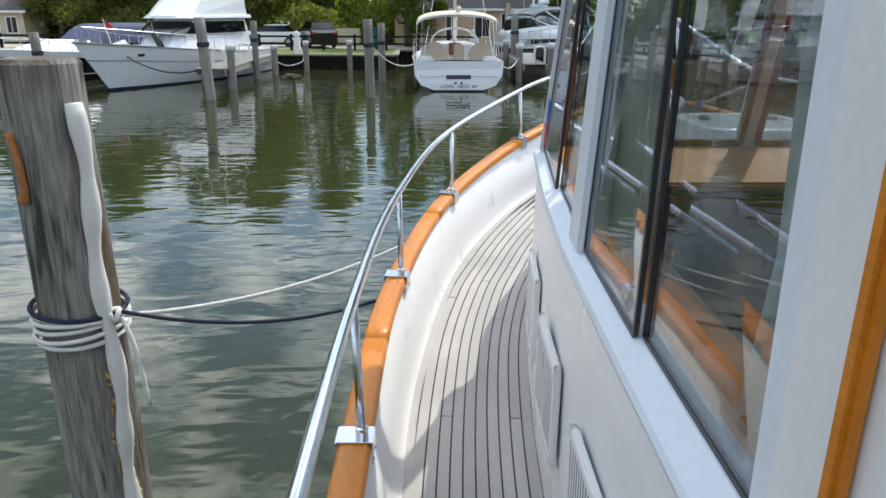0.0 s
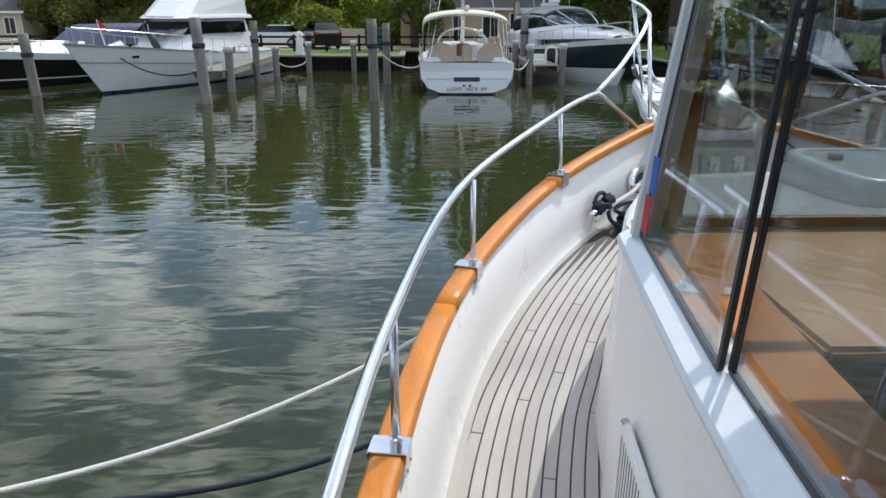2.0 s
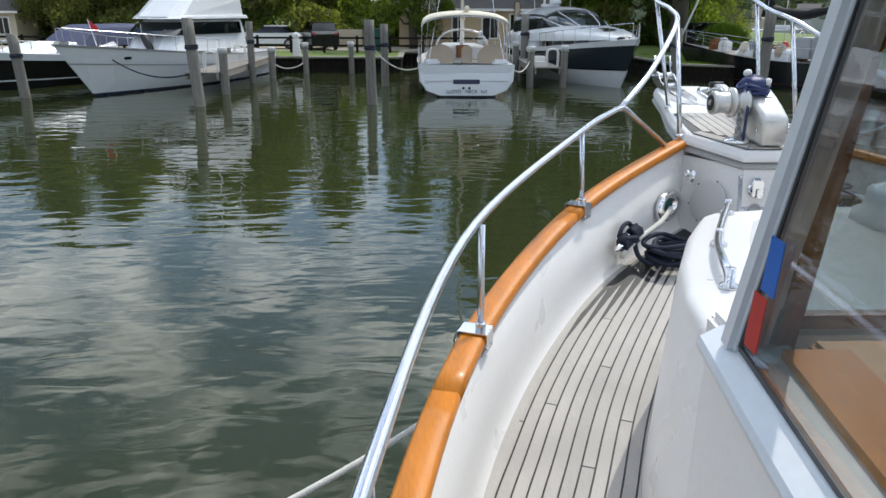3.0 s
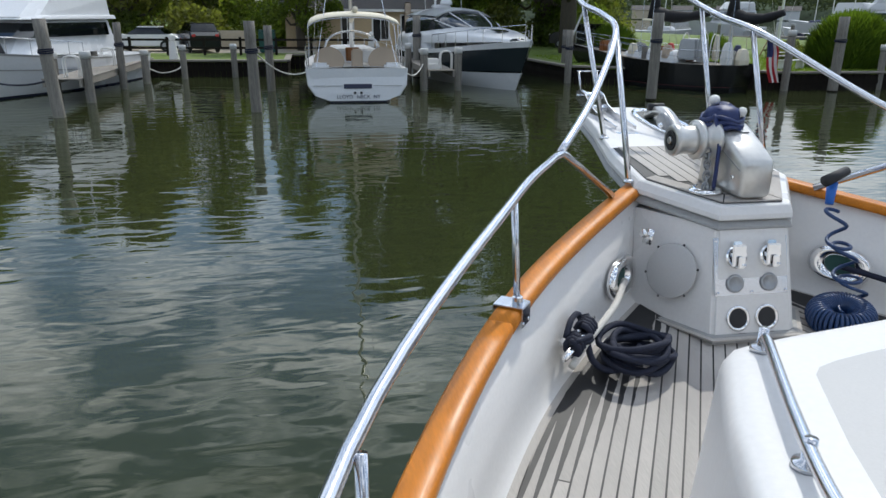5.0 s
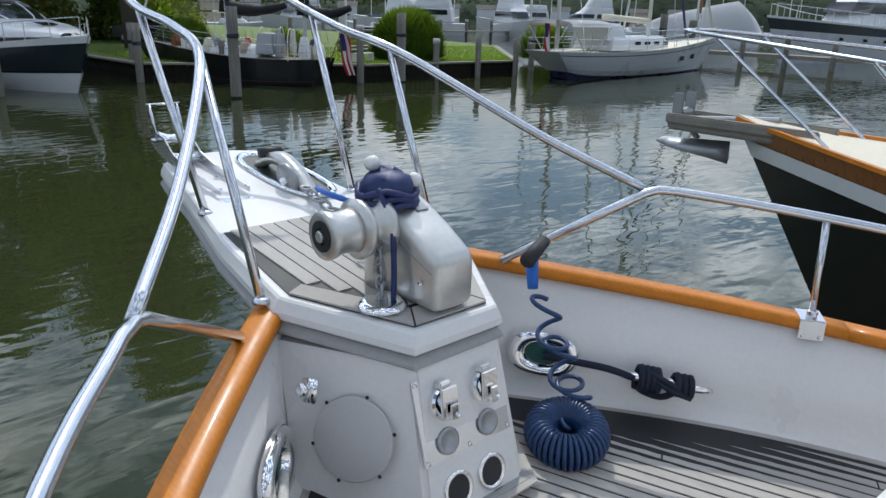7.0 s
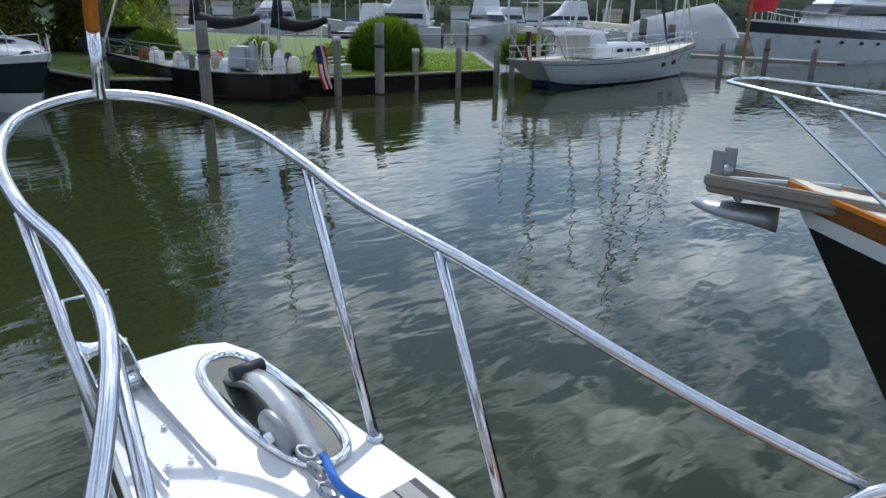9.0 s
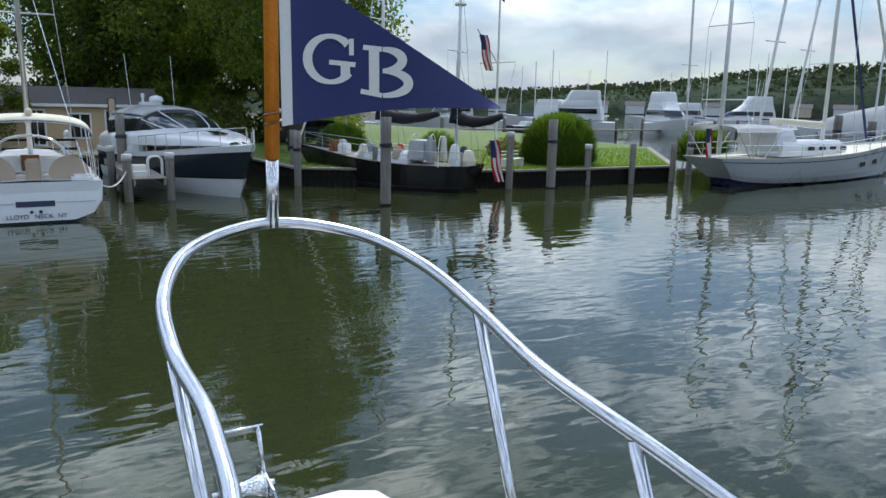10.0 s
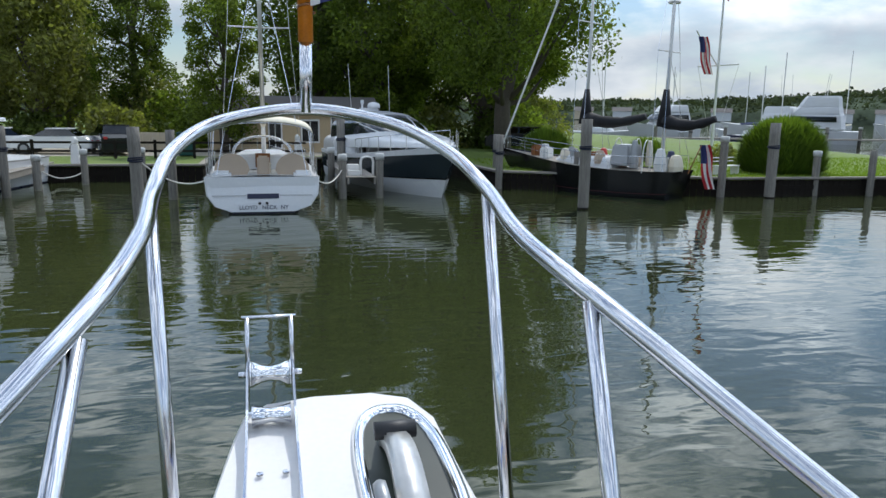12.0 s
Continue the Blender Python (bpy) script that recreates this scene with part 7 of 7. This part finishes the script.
for k in range(8):
    u = k / 7
    rings.append([(0.02 + 0.28 * u, -0.1 * u + 0.03 * math.sin(5 * u), 0.95 - 0.16 * u), (0.02 + 0.28 * u, -0.1 * u + 0.006 + 0.03 * math.sin(5 * u), 0.95 - 0.16 * u), (0.02 + 0.12 * u, -0.1 * u + 0.006 + 0.05 * math.sin(4 * u + 1), 0.55 + 0.02 * u), (0.02 + 0.12 * u, -0.1 * u + 0.05 * math.sin(4 * u + 1), 0.55 + 0.02 * u)])
part("flag_cloth", loft(rings), FLAGRED, nfs, "red cloth")

# ---- buildings, cars and fences ----


def house_at(name, label, x, y, w, d, h, ridge, wall_m, roof_m, wins, turn=0):
    hs = thing(name, label, "house", at=(x, y, LZ), turn=turn)
    part("wall", block((w, d, h), (0, 0, h / 2)), wall_m, hs)
    part("roof", loft([[(-w / 2 - 0.4, -d / 2 - 0.4, h), (-w / 2 - 0.4, d / 2 + 0.4, h), (-w / 2 - 0.4, 0, h + ridge)], [(w / 2 + 0.4, -d / 2 - 0.4, h), (w / 2 + 0.4, d / 2 + 0.4, h), (w / 2 + 0.4, 0, h + ridge)]]), roof_m, hs)
    part("fascia", block((w + 0.84, 0.05, 0.16), (0, -d / 2 - 0.41, h + 0.02)), WHITEPAINT, hs)
    for wx, ww, z0, wh in wins:
        wd = part("window", block((ww + 0.2, 0.08, wh + 0.2), (wx, -d / 2 - 0.03, z0 + wh / 2), 0.01), WHITEPAINT, hs, "white framed window")
        part("pane", block((ww, 0.03, wh), (wx, -d / 2 - 0.085, z0 + wh / 2)), HULLBLACK, wd, "dark glass")
        part("glazing_bar", block((0.05, 0.035, wh), (wx, -d / 2 - 0.10, z0 + wh / 2)), WHITEPAINT, wd)
    for k in range(int(h / 0.2)):
        part("clapboard", block((w + 0.02, 0.03, 0.17), (0, -d / 2 - 0.006, 0.1 + 0.2 * k), 0, (-3, 0, 0)), wall_m, hs)
    return hs


house_at("harbour_office", "tan clapboard harbour office with dark windows", 1.6, 56.5, 10.4, 6, 2.5, 1.1, SIDING, ROOF, [(-3.6, 0.9, 0.9, 1.1), (-1.2, 0.7, 0.3, 1.9), (1.0, 1.0, 0.7, 1.3), (2.8, 0.8, 0.3, 1.9), (4.2, 0.8, 0.7, 1.2)])
house_at("shore_cottage", "pale cottage with a brown shingled gable roof", -36.5, 62, 9, 7, 2.2, 2.2, PALESIDING, ROOF, [(-2.5, 0.8, 0.7, 1.1), (0, 0.8, 0.7, 1.1), (2.2, 0.8, 0.7, 1.1), (3.6, 0.7, 0.7, 1.1)])
shed = thing("low_enclosure", "low beige board enclosure beside the parking strip", "enclosure", at=(-7.4, 54, LZ))
for k in range(12):
    part("board", block((0.19, 0.05, 1.2), (-1.1 + 0.2 * k, 0, 0.6)), PALESIDING, shed)
part("enclosure_back", block((2.4, 1.2, 1.15), (0, 0.65, 0.575)), PALESIDING, shed)
bin_ = thing("waste_bin", "dark green wheeled waste bin", "bin", at=(-4.6, 49.6, LZ))
part("bin_body", block((0.9, 0.8, 1.2), (0, 0, 0.65), 0.05, taper=(1.1, 1.1)), GREENCAN, bin_)
part("bin_lid", block((1.02, 0.95, 0.1), (0, 0, 1.3), 0.04), GREENCAN, bin_)


def car(x, y, turn, paint, suv, label):
    c = thing("parked_car", label, "car", group="parked cars", at=(x, y, LZ + 0.01), turn=turn)
    h = 0.25 if suv else 0.0
    prof = [(-2.2, 0.35), (-2.25, 0.75 + h), (-2.0, 0.95 + h), (-1.5, 1.02 + h), (1.0, 1.0 + h), (1.9, 0.85 + h), (2.2, 0.65 + h), (2.2, 0.35)]
    rings = [[(sx * w, yy, zz) for yy, zz in prof] for sx, w in ((-1, 0.82), (-1, 0.9), (1, 0.9), (1, 0.82))]
    part("body", loft([[(sx, yy * k, zz) for yy, zz in prof] for sx, k in ((-0.9, 0.97), (-0.8, 1.0), (0.8, 1.0), (0.9, 0.97))]), paint, c)
    part("greenhouse", loft([[(-0.8, -1.95 if suv else -1.5, 0.98 + h), (0.8, -1.95 if suv else -1.5, 0.98 + h), (0.8, 1.0, 0.98 + h), (-0.8, 1.0, 0.98 + h)], [(-0.66, -1.7 if suv else -0.9, 1.42 + h), (0.66, -1.7 if suv else -0.9, 1.42 + h), (0.66, 0.25, 1.42 + h), (-0.66, 0.25, 1.42 + h)]]), DARKGLASS, c, "dark car glass")
    part("roof_panel", block((1.36, 2.0 if suv else 1.25, 0.06), (0, -0.72 if suv else -0.32, 1.44 + h), 0.02), paint, c)
    for sx in (-1, 1):
        for yy in (-1.35, 1.4):
            w = part("wheel", lathe([(0.2, -0.1), (0.33, -0.09), (0.34, 0.0), (0.33, 0.09), (0.2, 0.1)], 16, (sx * 0.82, yy, 0.34), (0, 90, 0)), TYRE, c)
            part("rim", lathe([(0.2, 0), (0.19, 0.02), (0, 0.03)], 12, (sx * 0.92, yy, 0.34), (0, sx * 90, 0)), GALV, w)
        part("headlight", block((0.3, 0.06, 0.14), (sx * 0.6, 2.17, 0.68 + h), 0.02), CREAM, c)
        part("tail_light", block((0.22, 0.06, 0.16), (sx * 0.68, -2.22, 0.75 + h), 0.02), REDPLASTIC, c)


car(-15.4, 52.6, 100, CARWHITE, False, "white saloon car parked on the gravel")
car(-12.0, 52.0, 85, CARWHITE, False, "white compact car parked on the gravel")
car(-8.9, 51.6, 20, CARBLACK, True, "black sport utility car parked on the gravel")
car(17.3, 55.5, 70, CARBLACK, True, "dark car parked behind the big tree")
rail_f = thing("post_and_rail_fence", "dark wooden post and rail fence along the parking strip", "fence")
for k in range(18):
    x = -34 + 2.0 * k
    part("post", block((0.14, 0.14, 1.0), (x, 47.6, LZ + 0.5), 0.01), DARKWOOD, rail_f)
    for z in (0.4, 0.85):
        part("rail", block((2.0, 0.05, 0.12), (x + 1.0, 47.6, LZ + z), 0.005), DARKWOOD, rail_f)
fp = thing("yardarm_flagpole", "white yardarm flagpole on the lawn", "flagpole", at=(30.6, 51.5, LZ))
part("pole", tube([(0, 0, 0), (0, 0, 14)], [0.11, 0.05], 8), WHITEPAINT, fp)
part("yard", tube([(-1.6, 0, 6.0), (1.6, 0, 6.25)], 0.05, 6), WHITEPAINT, fp)
part("gaff", tube([(0, 0, 6.0), (-1.9, 0, 8.4)], 0.05, 6), WHITEPAINT, fp)
for s in (-1.6, 1.6):
    part("halyard", tube([(s, 0, 6.1), (s * 0.2, 0, 1.2)], 0.012, 4), WHITEROPE, fp)
flag_us((28.8, 51.4, LZ + 8.0), 0, 1.9, "gaff_ensign")
pen = thing("red_masthead_flag", "narrow dark red flag on the pole", "flag", at=(30.6, 51.4, 11.2))
part("flag_cloth", loft([[(0, 0, 2.4), (0, 0.02, 2.4), (0.3, 0.02, 2.3), (0.3, 0, 2.3)], [(0.02, 0, 0.2), (0.02, 0.02, 0.2), (0.35, 0.02, 0), (0.35, 0, 0)]]), FLAGRED, pen)
bench = thing("lawn_bench", "white metal lawn bench on the grass", "bench", at=(20.4, 35.2, LZ), turn=20)
for z in (0.42, 0.62, 0.78):
    part("slat", block((1.5, 0.1 if z > 0.5 else 0.42, 0.04), (0, 0.2 if z > 0.5 else 0, z), 0.01), WHITEPAINT, bench)
for s in (-0.65, 0.65):
    part("bench_leg", block((0.05, 0.42, 0.44), (s, 0, 0.22), 0.01), WHITEPAINT, bench)
board = thing("upright_boards", "pair of tan paddle boards standing beside the office", "paddle board", at=(3.9, 49.3, LZ))
part("board_body", block((0.55, 0.1, 3.0), (0, 0, 1.5), 0.05, taper=(0.7, 1)), CANVASTAN, board)

# ---- plants ----


def leaf_mesh(name, centres, size, rnd, material, flat=0.0):
    """One mesh of folded leaf clumps at the centres."""
    n = len(centres)
    c = np.array(centres)
    g = np.random.RandomState(rnd)
    a = g.normal(size=(n, 3))
    a /= np.linalg.norm(a, axis=1)[:, None]
    b = np.cross(a, g.normal(size=(n, 3)))
    b /= np.linalg.norm(b, axis=1)[:, None]
    nn = np.cross(a, b)
    s = (size * g.uniform(0.55, 1.25, n))[:, None]
    v = np.stack([c - a * s, c + b * s * 0.55 + nn * s * 0.12, c + a * s, c - b * s * 0.55 + nn * s * 0.12], 1).reshape(-1, 3)
    f = [(4 * i, 4 * i + 1, 4 * i + 2) for i in range(n)] + [(4 * i, 4 * i + 2, 4 * i + 3) for i in range(n)]
    me = bpy.data.meshes.new(name)
    me.from_pydata(v.tolist(), [], f)
    me.materials.append(material)
    return me


def tree(name, label, h, rad, seed, leaf, count, leaf_size, clear=0.28, at=(0, 0, 0), clumps=26):
    rnd = random.Random(seed)
    t = thing(name, label, "tree", group="shore trees", at=at, turn=rnd.uniform(0, 360))
    bend = [(rnd.uniform(-0.25, 0.25) * k, rnd.uniform(-0.25, 0.25) * k, h * 0.17 * k) for k in range(6)]
    r0 = h * 0.024
    bm = tube([(x, y, z - 0.2) for x, y, z in bend], [r0 * (1.25 - 0.2 * k) for k in range(6)], 10)
    blobs, limbs = [], []
    for k in range(clumps):
        z = h * (clear + (1 - clear) * (k + 0.5) / clumps)
        f = (z / h - clear) / (1 - clear)
        env = rad * (math.sin(math.pi * min(1, 0.16 + 0.84 * f)) ** 0.6) * (1.0 - 0.25 * f)
        a = k * 2.4 + rnd.uniform(-0.5, 0.5)
        d = env * rnd.uniform(0.35, 0.85)
        p = Vector((d * math.cos(a), d * math.sin(a), z))
        blobs.append((p, rad * rnd.uniform(0.17, 0.36)))
        if k % 2 == 0:
            i = min(4, max(1, int((z - h * 0.12) / (h * 0.17))))
            s0 = Vector(bend[i]) - Vector((0, 0, 0.2))
            mid = s0.lerp(p, 0.5) + Vector((0, 0, -0.04 * h))
            limbs.append(([s0, mid, p], [r0 * 0.45, r0 * 0.28, r0 * 0.08]))
    part("trunk", bm, BARK, t, smooth=True)
    for lp, lr in limbs:
        part("limb", tube(lp, lr, 6), BARK, t, smooth=True)
    pts = []
    per = count // len(blobs)
    for p, r in blobs:
        for _ in range(per):
            d = Vector((rnd.gauss(0, 1), rnd.gauss(0, 1), rnd.gauss(0, 0.75)))
            q = p + d.normalized() * r * rnd.random() ** 0.4 * (1 + 0.35 * noise.noise(d * 1.7 + p))
            pts.append(q)
    me = leaf_mesh("crown", pts, leaf_size, seed, leaf)
    ob = new("crown", me)
    ob.parent = t
    return t


big = tree("willow_oak", "large spreading green tree on the lawn", 19.5, 6.8, 3, LEAF, 44000, 0.155, 0.24, (14.3, 49.5, LZ), 46)
base_a = tree("shade_tree", "tall dark green shade tree", 20.5, 6.2, 11, LEAFDARK, 26000, 0.18, 0.16, (4.2, 66, LZ), 40)
base_b = tree("shade_tree", "tall green leafy tree", 19.5, 5.8, 12, LEAF, 26000, 0.18, 0.14, (7.5, 62, LZ), 38)
base_c = tree("shade_tree", "pale green feathery tree", 12.5, 5.4, 13, LEAFYEL, 24000, 0.18, 0.2, (-15.5, 61.5, LZ), 34)
rnd = random.Random(31)
spots = [(-2.6, 52.5, 3), (-10.2, 69, 0), (-20, 66, 1), (-26, 64, 2), (-24, 72, 0), (-31, 70, 1), (-38, 73, 0), (-45, 68, 1), (-44, 76, 0), (-52, 72, 2), (-60, 74, 0), (10.5, 68, 1), (16.5, 61, 0), (-70, 70, 1), (-17, 76, 1), (-30, 60, 2), (20, 74, 0), (5.0, 74, 1), (14, 76, 0), (26, 80, 1), (-35, 80, 0)]
for x, y, k in spots:
    src = (base_a, base_b, base_c, base_b)[k]
    ob = copy_thing(src, pose(x, y, LZ, 0, 0, rnd.uniform(0, 360)))
    f = rnd.uniform(0.82, 1.12) if k < 3 else 0.55
    f *= 0.74 if x < -9 else 1.0
    ob.scale = (f, f, f * rnd.uniform(0.92, 1.1))


def bush(name, label, x, y, rx, h, leaf, n, size, seed, z=LZ, reed=False):
    b = thing(name, label, "bush", group="shore bushes", at=(x, y, z))
    rnd = random.Random(seed)
    if reed:
        verts, faces = [], []
        for _ in range(n):
            a, e = rnd.uniform(0, 2 * math.pi), rnd.random() ** 0.6
            th = e * 1.5
            g_ = rnd.uniform(0.72, 1.06)
            out, top = rx * g_ * math.sin(th) ** 0.75, h * g_ * math.cos(th) ** 0.7
            c0 = Vector((0.72 * out * math.cos(a), 0.72 * out * math.sin(a), max(0, top - 0.9)))
            c1 = Vector((0.9 * out * math.cos(a), 0.9 * out * math.sin(a), max(0.02, top - 0.25)))
            c2 = Vector((out * math.cos(a), out * math.sin(a), max(0.0, top - 0.1 * e)))
            sd = Vector((-math.sin(a + rnd.uniform(-0.6, 0.6)), math.cos(a), 0)) * 0.03
            i = len(verts)
            verts += [c0 - sd, c0 + sd, c1 - sd, c1 + sd, c2]
            faces += [(i, i + 1, i + 3, i + 2), (i + 2, i + 3, i + 4)]
        me = bpy.data.meshes.new("blades")
        me.from_pydata([tuple(v) for v in verts], [], faces)
        me.materials.append(leaf)
        ob = new("blades", me)
        ob.parent = b
        ob["kind"] = "stuff"
    else:
        pts = []
        for _ in range(n):
            d = Vector((rnd.gauss(0, 1), rnd.gauss(0, 1), abs(rnd.gauss(0, 1)))).normalized() * rnd.random() ** 0.3
            w = 1 + 0.3 * noise.noise(d * 2.5 + Vector((seed, 0, 0)))
            pts.append((d.x * rx * w, d.y * rx * w, d.z * h * w))
        ob = new("foliage", leaf_mesh("foliage", pts, size, seed, leaf))
        ob.parent = b
    return b


bush("ornamental_grass", "large rounded clump of ornamental grass on the lawn", 24.2, 36.3, 2.2, 2.7, REED, 15000, 0.1, 1, reed=True)
bush("ornamental_grass", "tall clump of ornamental grass behind the ketch", 15.0, 44.0, 1.6, 1.9, REED, 6000, 0.1, 2, reed=True)
bush("ornamental_grass", "clump of ornamental grass on the lawn", 21.5, 44.5, 1.3, 1.5, REED, 2000, 0.1, 3, reed=True)
bush("ornamental_grass", "tall clump of grass beyond the lawn", 40.0, 40.0, 2.2, 2.6, REED, 2600, 0.1, 4, z=0.3, reed=True)
bush("low_shrub", "low grey-green shrub on the lawn", 25.2, 42.5, 1.2, 1.0, LEAFYEL, 900, 0.14, 5)
for k, (x, y, r, h) in enumerate([(-5.0, 60, 2.4, 2.6), (-10.5, 60, 2.6, 3.0), (-15, 60, 2.2, 2.4), (-20, 60, 2.8, 3.2), (-25, 61, 2.4, 2.6), (-30, 63, 2.6, 3.0), (9.5, 57, 2.2, 2.6), (12.5, 60, 2.4, 3.2), (17, 60, 2.6, 3.4), (21, 66, 3, 4.0), (26, 75, 4, 5), (-40, 60, 3, 3), (-6.5, 66, 3.5, 5.0), (-9.5, 68, 3.5, 5.5), (-50, 62, 3, 3.4)]):
    bush("shore_shrub", "dense green shrub at the edge of the trees", x, y, r, h, (LEAF, LEAFYEL, LEAFDARK)[k % 3], 2600, 0.2, 20 + k)
rnd = random.Random(77)
verts, faces = [], []
for _ in range(26000):
    x = rnd.uniform(11, 40)
    y = 33.7 + 13 * rnd.random() ** 1.6
    if x < 19.4 and y < 38.6 - (x - 10.4) * 0.49:
        continue
    if x > 29.4 + (y - 33.3) * 0.88:
        continue
    a = rnd.uniform(0, 6.28)
    hgt = rnd.uniform(0.05, 0.13)
    i = len(verts)
    verts += [(x - 0.02 * math.cos(a), y - 0.02 * math.sin(a), LZ), (x + 0.02 * math.cos(a), y + 0.02 * math.sin(a), LZ), (x + rnd.uniform(-.03, .03), y + rnd.uniform(-.03, .03), LZ + hgt)]
    faces.append((i, i + 1, i + 2))
me = bpy.data.meshes.new("lawn_grass")
me.from_pydata(verts, [], faces)
me.materials.append(BLADE)
tagged(new("lawn_grass", me), "short bright green lawn grass", "grass", kind="stuff")

# ---- far shore ----


def ridge_height(a):
    return float(np.interp(a, [-80, 0, 20, 29, 33, 40, 48, 53, 57, 70, 95, 140], [7, 8, 11, 13, 13.5, 17.5, 24, 31, 34, 37, 30, 14]))


bm = bmesh.new()
rows = []
for j, (d, f) in enumerate(((466, 0.0), (472, 0.35), (500, 0.62), (540, 0.88), (600, 1.0), (700, 0.6))):
    ring = []
    for k in range(120):
        a = -80 + 220 * k / 119
        z = ridge_height(a) * f * (0.9 + 0.25 * noise.noise(Vector((a * 0.15, j, 0)))) + (0 if f == 0 else 0.5)
        ring.append((d * math.sin(radians(a)), d * math.cos(radians(a)), z))
    rows.append(ring)
loft(rows, False, False, bm)
tagged(link("far_hills", bm, HILL, smooth=True), "low wooded hills on the far shore", "hill", kind="structure")
pts = []
rnd = random.Random(5)
for _ in range(5200):
    a = rnd.uniform(-30, 110)
    f = rnd.random()
    d = 470 + 130 * f
    z = ridge_height(a) * min(1, 0.1 + 1.05 * f ** 0.6) * rnd.uniform(0.88, 1.0) + 0.6
    big_ = rnd.uniform(1.6, 3.4)
    for _ in range(9):
        q = Vector((rnd.gauss(0, 1), rnd.gauss(0, 1), rnd.gauss(0, 0.8))) * big_ * 0.55
        pts.append((d * math.sin(radians(a)) + q.x, d * math.cos(radians(a)) + q.y, z + q.z))
ob = new("far_woods", leaf_mesh("far_woods", pts, 1.9, 9, HILLTREES))
tagged(ob, "dense far woods covering the hills", "woods", kind="stuff")
for k in range(14):
    a = 24 + k * 2.6 + rnd.uniform(-1, 1)
    d = 462
    hs = thing("shore_house", "small pale house on the far shore", "house", group="far houses", at=(d * math.sin(radians(a)), d * math.cos(radians(a)), 0.5), turn=-a)
    part("wall", block((11, 8, 5), (0, 0, 2.5)), HAZYWHITE if k % 3 else PALESIDING, hs)
    part("roof", loft([[(-6, -4.5, 5), (-6, 4.5, 5), (-6, 0, 7.5)], [(6, -4.5, 5), (6, 4.5, 5), (6, 0, 7.5)]]), ROOF, hs)
